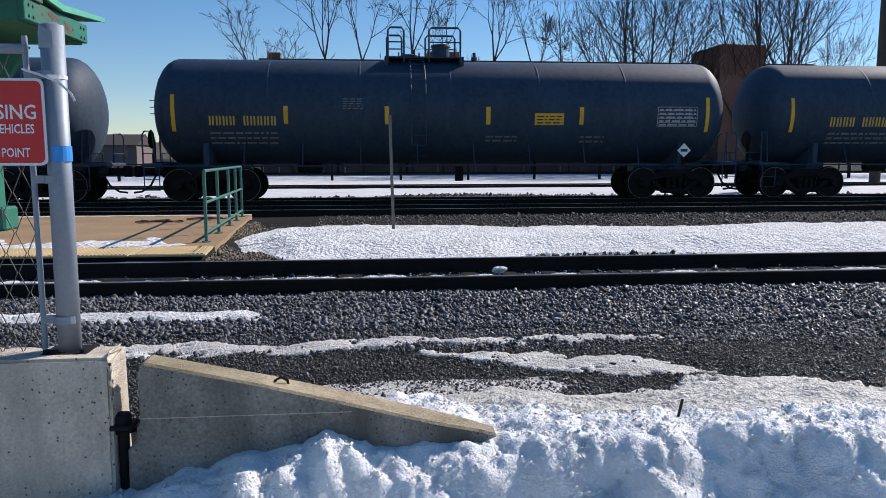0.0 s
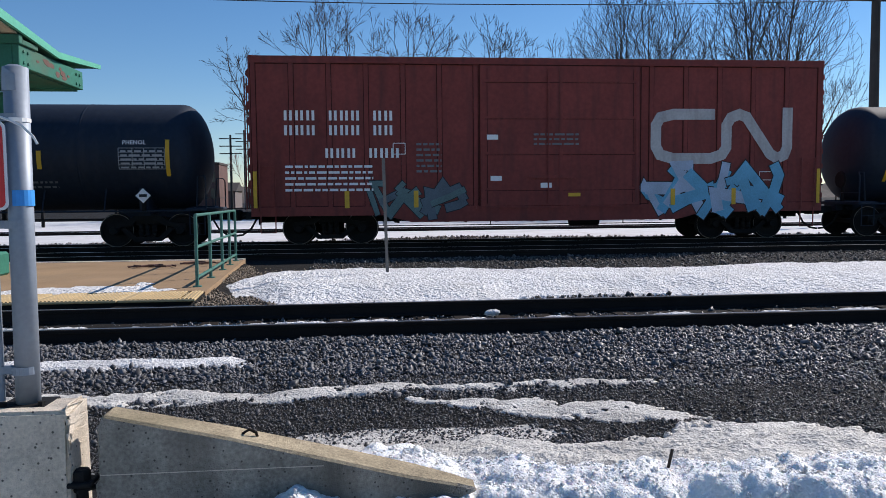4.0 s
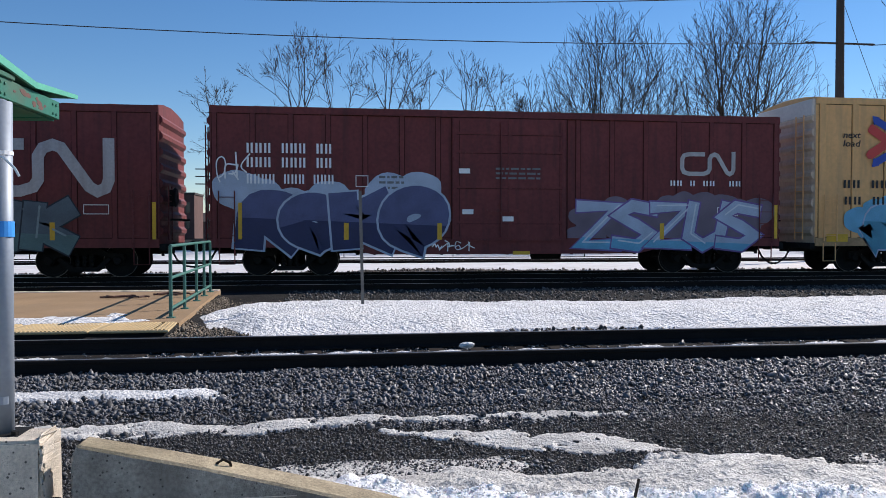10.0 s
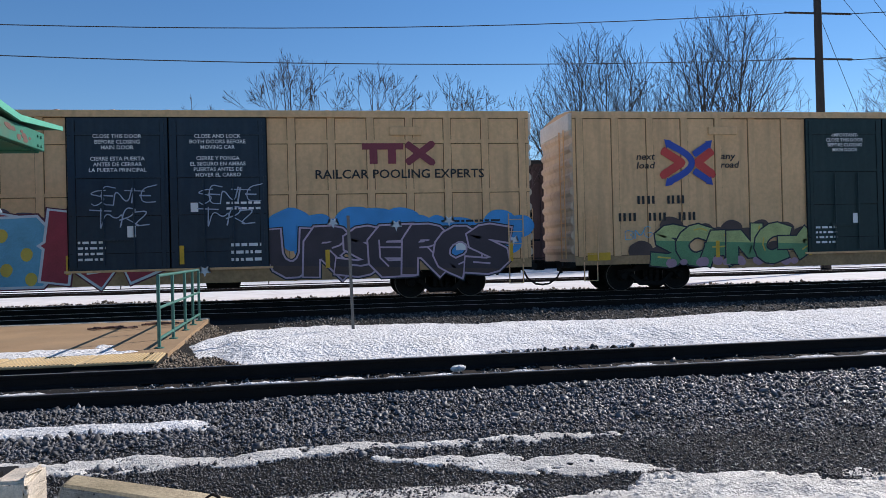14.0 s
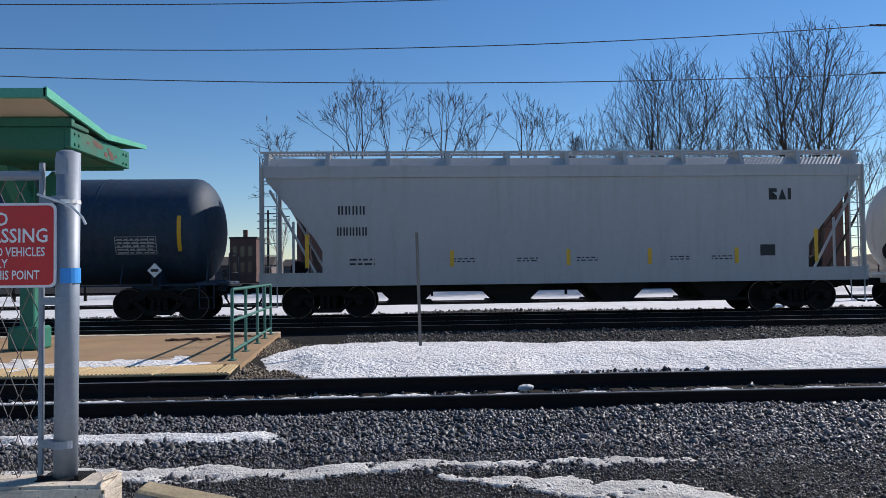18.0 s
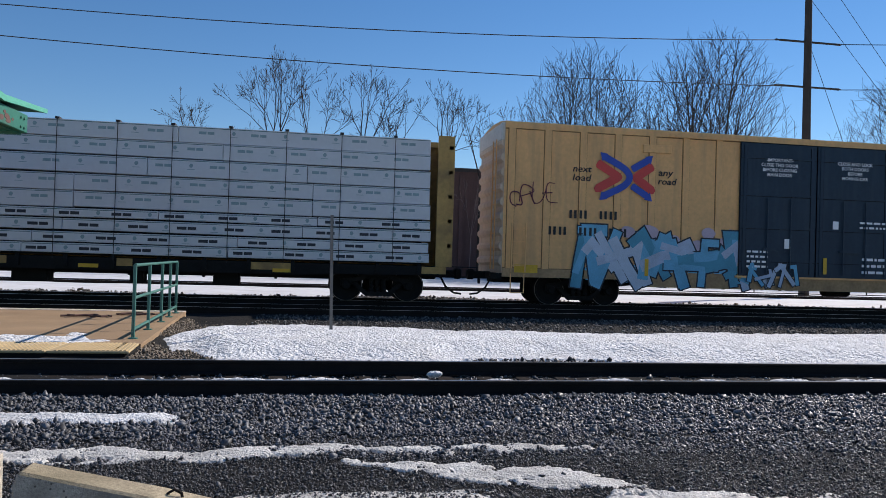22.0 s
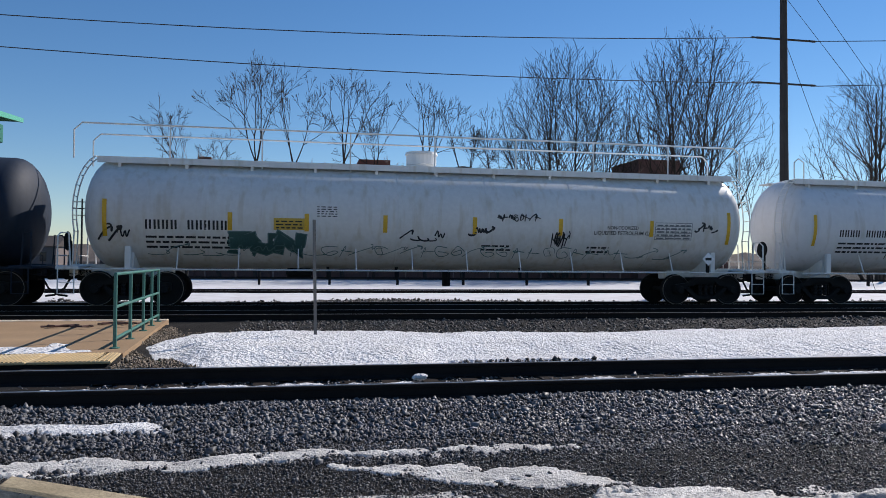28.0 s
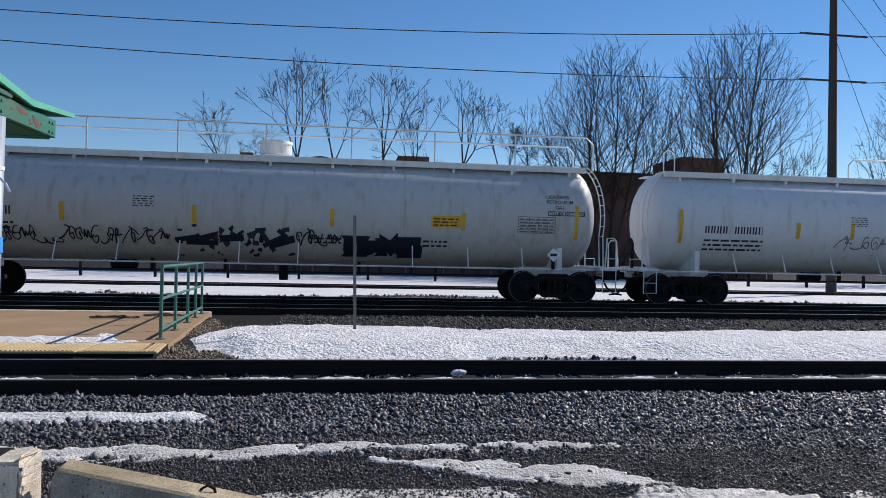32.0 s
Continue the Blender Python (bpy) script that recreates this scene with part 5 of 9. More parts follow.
        pipe(b2, [(s * (hf - 0.65), -SIDE_Y, z0 + 0.3), (s * (hf - 0.65), -SIDE_Y, z0 - 0.25), (s * (hf - 0.25), -SIDE_Y, z0 - 0.25), (s * (hf - 0.25), -SIDE_Y, z0 + 0.3)], 0.02, 5)
        part("sill_step", b2, paint, car)
        ladder(car, s * (hf + 0.17), -1.0, z0 + 0.4, zt - 0.6 if s < 0 else z0 + 1.9, 0.4, paint, 9, axis="y")
    b2 = bmesh.new()
    box(b2, hf + 0.1, hf + 0.45, -0.95, 0.2, z0 + 0.95, z0 + 1.0)
    lathe(b2, [(hf + 0.2, 0.24), (hf + 0.24, 0.28), (hf + 0.28, 0.24)], "x", 16, (0, -0.7, z0 + 1.6))
    box(b2, hf + 0.1, hf + 0.22, -0.9, -0.5, z0 + 1.35, z0 + 1.8)
    part("hand_brake", b2, M_GRIME, car)
    # underframe
    bm = bmesh.new()
    box(bm, -hf, hf, -0.3, 0.3, 0.62, 0.98)
    k = -hf + 4
    while k < hf - 4:
        prism_x(bm, [(-W, z0 + 0.05), (W, z0 + 0.05), (0.3, z0 - 0.05), (-0.3, z0 - 0.05)], k - 0.05, k + 0.05)
        k += 1.5
    lathe(bm, [(0.8, 0.05), (0.84, 0.17), (1.7, 0.17), (1.74, 0.05)], "x", 12, (0, -0.9, 0.62))
    pipe(bm, [(-hf + 3, -0.8, 0.5), (hf - 3, -0.8, 0.5)], 0.018, 4)
    for x in (-hf + 3.6, -1.5, 2.5, hf - 3.6):
        pipe(bm, [(x, -0.8, 0.5), (x, -0.8, 0.9)], 0.016, 4)
    part("underframe", bm, M_GRIME, car)
    # doors
    if door:
        dw = (door[1] - door[0]) / doors
        for i in range(doors):
            a, b = door[0] + i * dw, door[0] + (i + 1) * dw
            bm = bmesh.new()
            box(bm, a + 0.012, b - 0.012, -W - deep - 0.035, -W - 0.001, z0 + 0.42, zt - 0.32, 0.012)
            dr = part("door", bm, door_paint or paint, car, "tall sliding plug door" if doors > 1 else "wide sliding door")
            bm = bmesh.new()
            yb = -W - deep - 0.035
            for z in (z0 + 0.9, z0 + 1.9, z0 + 2.9, zt - 0.75):
                box(bm, a + 0.05, b - 0.05, yb - 0.022, yb, z - 0.035, z + 0.035)
            for x in ((a + 0.16, b - 0.16) if doors > 1 else (a + 0.1, (a + b) / 2, b - 0.1)):
                box(bm, x - 0.05, x + 0.05, yb - 0.02, yb, z0 + 0.5, zt - 0.4)
            part("door_frame", bm, door_paint or paint, dr)
            bm = bmesh.new()
            for x in ((a + dw * 0.35, a + dw * 0.65) if doors > 1 else (a + dw * 0.42,)):
                pipe(bm, [(x, yb - 0.05, z0 + 0.5), (x, yb - 0.05, zt - (2.0 if doors > 1 else 0.45))], 0.022, 6)
            box(bm, a + dw * 0.3, a + dw * 0.6, yb - 0.07, yb - 0.03, z0 + 1.2, z0 + 1.28)
            part("lock_rod", bm, door_paint or paint, dr)
            bm = bmesh.new()
            for e0, e1, f0, f1 in ((a - 0.012, a + 0.012, z0 + 0.42, zt - 0.32), (b - 0.012, b + 0.012, z0 + 0.42, zt - 0.32), (a, b, zt - 0.325, zt - 0.305), (a + 0.21, a + 0.225, z0 + 0.5, zt - 0.4), (b - 0.225, b - 0.21, z0 + 0.5, zt - 0.4)):
                box(bm, e0, e1, yb - 0.006, yb + 0.004, f0, f1)
            # the shade below each door bar is painted as a dark line
            for z in (z0 + 0.9, z0 + 1.9, z0 + 2.9, zt - 0.75):
                box(bm, a + 0.05, b - 0.05, yb - 0.006, yb + 0.004, z - 0.05, z - 0.035)
            part("door_seam", bm, M_GRIME if door_paint in (M_DOOR, M_DOOR2) else seam, dr)
        bm = bmesh.new()
        box(bm, door[0] - 0.1, door[1] + 0.1, -W - deep - 0.06, -W - deep, z0 + 0.36, z0 + 0.42)
        box(bm, door[0] - dw * 0.9, min(door[1] + dw * 0.9, hf), -W - deep - 0.05, -W - deep, zt - 0.3, zt - 0.24)
        part("door_track", bm, paint, car)
    running_gear(car, hf, inset)
    return car, hf, Flat(-SIDE_Y)


def black_tank(left, right, label, paint, rails, strips, text, mark, card, table, ink, seed, small=None, inset=1.6, mid=2.4, r=1.5, zc=2.53):
    car, hf, sd = tank_car("tank_car", left, right, label, paint, seed=seed, rails=rails, inset=inset, r=r, zc=zc)
    tank_marks(car, hf, sd, ink, mark, strips, text, card, table, seed, small, mid)
    return car, hf, sd


def tank_group():
    """All tank cars, in the order in which they pass."""
    black_tank(-24.0, -7.39, "black tank car with yellow reflector strips", M_BLACK2, ((-1.7, -1.2), (-0.5, 0.5)), (-4.5, -1.8, 1.0, 3.7), (-6.6, -4.8, 2.1, 2.36), "XXXX XXXXX", None, (6.0, 7.1, 2.1, 2.65), C_WHT, 1)
    black_tank(-5.86, 10.8, "blue-black tank car with yellow lettering and top guard rails", M_BLACK2, ((-1.72, -1.27), (-0.55, 0.35)), (-4.55, -1.79, 1.05, 3.73), (-6.61, -4.77, 2.11, 2.36), "XXXX XXXXX", (2.8, 2.3, C_YEL), (5.97, 7.15, 2.11, 2.65), C_GOLD, 2, C_DIM)
    car, hf, sd = black_tank(11.73, 28.46, "blue-black tank car with yellow lettering and a dark spill streak", M_BLACK2, ((-1.65, 0.3), (0.95, 1.75)), (-3.79, -0.71, 2.1, 5.52), (-6.39, -4.16, 2.11, 2.38), "XXXX XXXXXX", (2.7, 2.27, C_YEL), (5.95, 7.14, 2.08, 2.62), C_GOLD, 3, C_DIM)
    bm = bmesh.new()
    for i, (a, b, low) in enumerate(((-1.0, -0.9, 2.3), (-0.93, -0.78, 1.15), (-0.8, -0.6, 1.05), (-0.63, -0.5, 1.3), (-0.52, -0.4, 1.9), (-0.42, -0.33, 2.9))):
        quad(bm, sd, a, b, low, 3.72, 0.004 + 0.0006 * i)
    part("stain", bm, M_BLACK, car, "dark spill stain below the hatch")
    car, hf, sd = black_tank(29.8, 46.2, "glossy black tank car with white lettering and graffiti outline", M_BLACK, ((-2.1, -1.3), (-0.77, 0.65)), (-4.0, -1.72, 1.47, 4.0), (-6.47, -4.32, 2.12, 2.39), "XXXX XXXXXX", (-2.29, 1.73, C_GOLD), (6.04, 7.24, 2.14, 2.7), C_WHT, 4, C_WHT)
    tag_scrawl(sd, car, -4.5, -1.85, 1.4, 2.2, 5, G_TEAL, 0.05, 9)
    words("lettering", sd, "PHENOL", 6.15, 2.8, 0.11, C_WHT, car)
    black_tank(65.39, 83.55, "long black tank car with white lettering", M_BLACK, ((-1.75, -1.1), (-0.8, 1.05)), (-4.88, -1.46, 1.21, 4.68), (-7.42, -5.33, 1.86, 2.11), "XXXX XXXXXX", (3.72, 2.0, G_LIME), (6.91, 8.05, 2.18, 2.68), C_WHT, 6, C_DIM, 1.5, 2.12)
    black_tank(84.65, 103.0, "long blue-black tank car with white lettering", M_BLACK, ((-1.8, -1.1), (-0.56, 0.4)), (-5.17, -2.38, 1.36, 4.72), (-7.42, -5.34, 1.95, 2.21), "XXXX XXXXX", (5.25, 1.62, C_GOLD), (6.84, 7.99, 2.01, 2.57), C_WHT, 7, C_DIM, 1.5)
    black_tank(203.69, 220.0, "blue-black tank car with gold lettering", M_BLACK2, ((-2.05, -1.3), (-1.0, 0.97)), (-4.34, -1.66, 1.34, 4.53), (-6.66, -4.47, 1.91, 2.15), "XXXX XXXXXX", (2.76, 1.93, G_LIME), (5.53, 6.64, 1.88, 2.35), C_GOLD, 8, C_DIM, inset=1.6, r=1.55, zc=2.57)
    car, hf, sd = tank_car("tank_car", 240.15, 256.7, "white tank car covered in green and blue graffiti", M_WHITE3, r=1.5, zc=2.5, seed=9, rail_paint=M_WHITE2, rails=((-1.95, -1.05), (-0.2, 1.25)))
    tank_marks(car, hf, sd, C_BLK, "XXXX XXXXXX", (-4.2, -2.0, 1.44, 4.22), (-6.66, -4.29, 2.15, 2.37), (3.25, 1.96, C_YEL), None, 9, C_BLK, 2.3)
    tag(sd, car, (19, 0, 7, 7, 15, 8, 20), -6.6, -2.95, 2.8, 3.5, 12, G_BLACK, 0.06)
    tag(sd, car, (6, 17, 21), -2.75, -1.45, 2.75, 3.35, 13, G_BLACK, 0.06)
    tag(sd, car, (15, 11, 12, 13, 15), 0.15, 1.25, 2.9, 3.5, 113, G_BLACK, 0.025)
    tag(sd, car, (19, 4, 14, 15, 7, 16, 15), 1.3, 4.3, 2.55, 3.35, 14, G_BLACK, 0.06)
    tag(sd, car, (12, 4, 1, 8, 15), 5.05, 6.95, 2.6, 3.25, 15, G_BLACK, 0.06)
    part("backing", blobs(bmesh.new(), sd, -5.0, 7.2, 1.3, 2.5, 46, random.Random(16), 0.002, 0.24), G_BLUE, car, "deep blue sprayed cloud")
    tag(sd, car, (6, 7, 13, 4, 0, 8, 1, 6), -7.1, -4.9, 1.5, 1.9, 116, G_BLACK, 0.04)
    shards(sd, car, -4.2, -1.1, 1.3, 2.4, 14, (G_LIME, G_SAGE, G_PALE), G_NAVYBLACK, 17, 0.2, 0.03)
    shards(sd, car, 0.1, 3.9, 1.3, 2.35, 18, (G_SAGE, G_PALE, G_LIME), G_NAVYBLACK, 18, 0.2, 0.03)
    shards(sd, car, 3.8, 7.1, 1.3, 2.3, 18, (G_LIME, G_SAGE, G_BLUE), G_NAVYBLACK, 19, 0.2, 0.03)
    black_tank(323.89, 340.5, "clean glossy black tank car with white lettering", M_BLACK, ((-1.6, 0.05), (0.65, 1.1)), (-4.62, -1.68, 1.5, 4.33), (-7.14, -4.62, 2.05, 2.34), "XXXX XXXXXX", (6.08, 1.98, C_GOLD), (5.69, 6.87, 2.26, 2.77), C_WHT, 10, C_WHT, mid=2.28)
    specs = [
        (341.60, 361.30, "long stained white tank car with a full-length top handrail", (-10.0, 9.7), -0.4, 20, (-5.88, -3.83, -1.65, 0.94, 3.54, 6.42), (-8.06, -5.9, 2.08, 2.33), (-4.3, 2.27, C_GOLD)),
        (362.65, 382.65, "long white tank car with black scrawled tags", (-1.85, 1.15), -0.6, 30, (-5.3, -3.5, -1.56, 1.5, 5.39), (-8.32, -6.39, 2.17, 2.39), (4.93, 2.32, C_YEL)),
        (384.36, 403.8, "stained white tank car with a full-length handrail and dark graffiti", (-9.7, 9.5), 0.1, 40, (-5.3, -1.9, 1.8, 5.5), (-8.27, -6.52, 2.18, 2.41), (5.0, 2.3, C_YEL)),
        (405.36, 425.05, "white tank car with faint tags", (-1.85, 1.15), -0.4, 50, (-5.3, -3.5, -1.56, 1.5, 5.39), (-8.3, -6.4, 2.17, 2.39), (4.9, 2.3, C_YEL)),
    ]
    for k, (a, b, lab, way, dm, sdd, strips, text, card) in enumerate(specs):
        car, hf, sd = tank_car("tank_car", a, b, lab, (M_STAINED, M_WHITE, M_WHITE3, M_WHITE)[k], r=1.53, zc=2.55, dome=dm, seed=sdd, walkway=way, inset=1.35, over=0.3, rail_paint=M_WHITE2)
        tank_marks(car, hf, sd, C_BLK, "XXXX XXXXX", strips, text, card, (7.1, 8.2, 2.04, 2.5) if k == 2 else (hf - 3.3, hf - 2.1, 2.0, 2.5), sdd, C_BLK, 2.33)
        if k == 0:
            words("lettering", sd, "NON-ODORIZED", 5.01, 2.28, 0.1, C_BLK, car, wide=0.99)
            words("lettering", sd, "LIQUEFIED PETROLEUM GAS", 4.6, 2.12, 0.11, C_BLK, car, wide=1.9)
            piece(sd, car, (0, 9, 8), -6.0, -3.95, 1.42, 2.05, G_PINE, G_TEAL, 19, 0.42, 0.03, soft=0, label="dark green spray-painted graffiti")
            tag_scrawl(sd, car, -9.2, -8.5, 1.7, 2.2, 21, G_BLACK, 0.05, 3)
            tag_scrawl(sd, car, -1.16, 0.02, 1.85, 2.2, 22, G_BLACK, 0.04, 5)
            tag_scrawl(sd, car, 1.6, 2.9, 2.45, 2.7, 23, G_BLACK, 0.035, 8)
            tag_scrawl(sd, car, 0.78, 1.48, 2.03, 2.3, 24, G_BLACK, 0.05, 4)
            tag_scrawl(sd, car, 3.28, 3.81, 1.7, 2.2, 25, G_BLACK, 0.04, 6)
            tag_scrawl(sd, car, 7.83, 8.55, 2.23, 2.53, 26, G_BLACK, 0.045, 5)
            tag_scrawl(sd, car, -8.0, 7.6, 1.4, 1.75, 27, G_TEAL, 0.02, 34)
        elif k == 1:
            tag(sd, car, (2, 7, 8, 1, 16), -6.4, -4.95, 1.52, 1.97, 31, G_BLACK, 0.055)
            tag(sd, car, (2, 7, 8, 1, 16), -4.55, -3.15, 1.52, 1.97, 32, G_BLACK, 0.055)
            tag(sd, car, (7, 12, 4, 2), -3.0, -1.75, 1.55, 2.05, 132, G_BLACK, 0.055)
            tag(sd, car, (6, 15, 8, 9, 11, 4, 3, 0, 3, 22, 15, 8, 14), 0.0, 2.3, 1.5, 2.0, 33, G_BLACK, 0.04)
            tag(sd, car, (1, 1, 13, 8, 20), 2.3, 4.0, 1.45, 1.8, 133, G_BLACK, 0.03)
            tag(sd, car, (0, 10, 1, 18), 4.25, 4.95, 1.66, 1.96, 34, G_BLACK, 0.045)
            tag_scrawl(sd, car, 3.6, 6.2, 2.75, 3.3, 35, C_DIM, 0.03, 9)
            part("notice_panel", quad(bmesh.new(), sd, 6.27, 7.36, 1.66, 2.2, 0.006), C_BLK, car)
            for i, line in enumerate(("GAS", "PETROLEUM", "LIQUEFIED", "NON-ODORIZED")):
                words("lettering", sd, line, 6.31, 1.69 + 0.13 * i, 0.085, C_WHT, car, wide=0.3 if i == 0 else 0.95, lift=0.01)
            part("service_panel", quad(bmesh.new(), sd, 7.9, 8.9, 1.5, 2.05, 0.006), G_RUST, car, "stained brown notice panel")
            part("air_reservoir", lathe(bmesh.new(), [(hf - 0.95, 0.02), (hf - 0.92, 0.14), (hf - 0.82, 0.21), (hf + 0.02, 0.21), (hf + 0.12, 0.14), (hf + 0.15, 0.02)], "x", 18, (0, -1.15, 1.32)), M_WHITE2, car, "white air reservoir on the end platform", smooth=True)
        elif k == 2:
            shards(sd, car, -2.4, 0.7, 1.22, 2.0, 16, (G_NAVYBLACK, G_DUSK), G_NAVYBLACK, 41, 0.16, 0.02)
            piece(sd, car, (4, 22, 5, 4), 2.1, 4.3, 1.28, 1.82, G_NAVYBLACK, G_NAVYBLACK, 44, 0.5, 0.04, soft=0, label="dark painted-over patch")
            tag_scrawl(sd, car, -7.0, -2.6, 1.45, 1.95, 42, G_BLACK, 0.035, 22)
            tag_scrawl(sd, car, 0.8, 2.0, 1.5, 2.0, 43, G_BLACK, 0.04, 7)
            words("lettering", sd, "LIQUEFIED", 7.95, 3.05, 0.1, C_BLK, car)
            words("lettering", sd, "PETROLEUM", 7.95, 2.9, 0.1, C_BLK, car)
            words("lettering", sd, "GAS", 8.2, 2.74, 0.1, C_BLK, car)
            pnl = part("notice_panel", quad(bmesh.new(), sd, 7.97, 9.08, 2.55, 2.68, 0.006), C_BLK, car)
            words("lettering", sd, "NOT ODORIZED", 8.0, 2.575, 0.085, C_WHT, car, wide=1.04, lift=0.01)
        else:
            tag_scrawl(sd, car, -4.0, 0.0, 1.75, 2.2, 51, C_DIM, 0.035, 14)


def red_boxcar(left, right, label, paint, zt, seed, kind):
    door = (-1.66, 1.7) if kind != "hi" else (-1.93, 2.71)
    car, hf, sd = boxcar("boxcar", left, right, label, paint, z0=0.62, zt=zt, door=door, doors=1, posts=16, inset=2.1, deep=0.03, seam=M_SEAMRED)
    rng = random.Random(seed)
    rows = {"hi": (3.43, 3.03, 2.41), "big": (3.48, 3.11, 2.6), "small": (3.41, 3.02, 2.57)}[kind]
    x1 = -4.27 if kind == "hi" else -4.95
    bm = bmesh.new()
    for z in rows[:2]:
        char_bars(bm, sd, -7.3, z, 0.27, "XXX XXX XX", (x1 + 7.3) / 10)
    char_bars(bm, sd, -7.3 if kind != "hi" else -6.2, rows[2], 0.26, "XXXX XXX XXX" if kind != "hi" else "XXX XXX", 0.2 if kind != "hi" else 0.3)
    part("company_name", bm, C_WHT, car, "white company lettering shown as plain bars")
    if kind == "big":
        bm = bmesh.new()
        for x0, x2 in ((-7.3, -6.6), (-6.4, -5.6), (-5.4, -4.7)):
            for z in (3.0, 2.5):
                quad(bm, sd, x0, x2, z, z + 0.035)
        quad(bm, sd, -6.05, -6.0, 1.4, 2.5)
        part("stencil_rule", bm, C_WHT, car)
    part("stencil_text", fine_lines(bmesh.new(), sd, -7.3, -4.9, 1.5, 2.3, 5, rng), C_DIM if kind == "big" else C_WHT, car)
    part("stencil_text", fine_lines(bmesh.new(), sd, -3.7, -3.0, 2.0, 2.9, 6, rng), C_DIM, car)
    dsd = Flat(-1.66)
    part("stencil_text", fine_lines(bmesh.new(), dsd, -0.4, 0.9, 2.75, 3.15, 3, rng), C_DIM, car)
    bm = bmesh.new()
    for x0, z0 in ((door[0] + 0.2, 2.9), (door[0] + 0.3, 1.75), (-0.2, 1.55)):
        quad(bm, dsd, x0, x0 + 0.32, z0, z0 + 0.14)
    part("paper_label", bm, C_WHT, car)
    bm = bmesh.new()
    for x0, x1, z0, z1 in ((-4.35, -4.0, 2.5, 2.82), (6.3, 6.95, 1.72, 1.98)):
        for a, b, c, d in ((x0, x1, z0, z0 + 0.02), (x0, x1, z1 - 0.02, z1), (x0, x0 + 0.02, z0, z1), (x1 - 0.02, x1, z0, z1)):
            quad(bm, sd, a, b, c, d)
    part("stencil_box", bm, C_WHT, car)
    x0, z0, wd, ht = {"hi": (3.0, 2.2, 4.3, 1.58), "big": (2.99, 2.17, 4.13, 1.54), "small": (5.13, 2.89, 1.74, 0.72)}[kind]
    w = wd * 0.072
    pts = [(0.42, 0.9), (0.16, 0.9), (0.07, 0.84), (0.04, 0.7), (0.04, 0.32), (0.07, 0.17), (0.16, 0.1), (0.42, 0.1), (0.5, 0.17), (0.53, 0.3), (0.53, 0.7), (0.56, 0.84), (0.62, 0.9), (0.67, 0.85), (0.84, 0.18), (0.89, 0.1), (0.94, 0.16), (0.96, 0.3), (0.96, 0.95)]
    bm = ribbon(bmesh.new(), sd, [(x0 + a * wd, z0 + b * ht) for a, b in pts], w, 0.006)
    bmesh.ops.remove_doubles(bm, verts=bm.verts, dist=0.002)
    part("ribbon_emblem", bm, M_WORNWHITE, car, "white bent-ribbon company emblem")
    bar_marks(sd, car, [(-hf + 0.8 if kind == "small" else -hf + 0.12, 1.05, 2.05), (hf - 0.12, 1.05, 2.05)], w=0.1)
    bar_marks(sd, car, [(x, 1.03, 1.5) for x in ((-5.63, -3.72, -1.76, 2.25, 3.69, 5.52) if kind != "small" else (-4.61, -2.0, 4.58))], w=0.13)
    part("yellow_strip", quad(bmesh.new(), dsd, 0.1, 0.6, 0.6, 0.7, 0.01) if kind == "small" else quad(bmesh.new(), dsd, 0.6, 0.95, 1.3, 1.4, 0.01), C_YEL, car)
    return car, hf, sd


def red_group():
    car, hf, sd = red_boxcar(47.52, 63.98, "tall red boxcar with white ribbon emblem and cyan graffiti", M_RED, 5.28, 61, "hi")
    shards(sd, car, 2.8, 6.9, 0.75, 2.15, 18, (G_CYAN, G_PALE, G_CYAN), G_BLACK, 62, 0.2, 0.03)
    shards(sd, car, -5.0, -2.4, 0.75, 1.7, 12, (G_TEAL, G_SLATE), G_BLACK, 63, 0.2, 0.025)
    car, hf, sd = red_boxcar(104.42, 120.87, "dark red boxcar with large ribbon emblem and dim blue graffiti", M_RED2, 4.76, 64, "big")
    piece(sd, car, (7, 21, 6, 1), -5.7, -1.75, 0.66, 2.05, G_SLATE, G_NAVYBLACK, 65, 0.36, 0.04, G_TEAL, 0.4, glint=G_SAGE, soft=2)
    piece(sd, car, (1, 0, 1, 2), 1.76, 5.9, 0.66, 2.15, G_SLATE, G_NAVYBLACK, 66, 0.38, 0.04, G_TEAL, 0.5, glint=G_SAGE, soft=2)
    car, hf, sd = red_boxcar(122.2, 138.76, "dark red boxcar with pale blue block graffiti", M_RED2, 4.79, 67, "small")
    piece(sd, car, (0, 1, 2, 1), -7.7, -2.1, 0.64, 2.6, G_INDIGO, G_PALE, 68, 0.4, 0.06, G_NAVY, 0.36, cloud=G_PALE, soft=2, sizes=(0.92, 0.92, 0.95, 1.04))
    piece(sd, car, (18, 6, 18, 9, 6), 1.95, 7.6, 0.66, 2.2, G_PALE, G_PURP, 69, 0.22, 0.05, G_CYAN, 0.34, cloud=G_MAUVE, glint=G_WHITE, soft=0, lean=0.12, crowd=1.35)
    tag(sd, car, (1, 0, 2), -8.15, -7.3, 2.7, 3.35, 70, C_WHT, 0.05)
    tag_scrawl(sd, car, -2.2, -1.0, 0.7, 1.0, 77, C_WHT, 0.03, 6)
    part("web_address", char_bars(bmesh.new(), sd, 4.84, 2.6, 0.16, "XX X XX  XX", 0.204), C_WHT, car, "white lettering shown as plain bars")


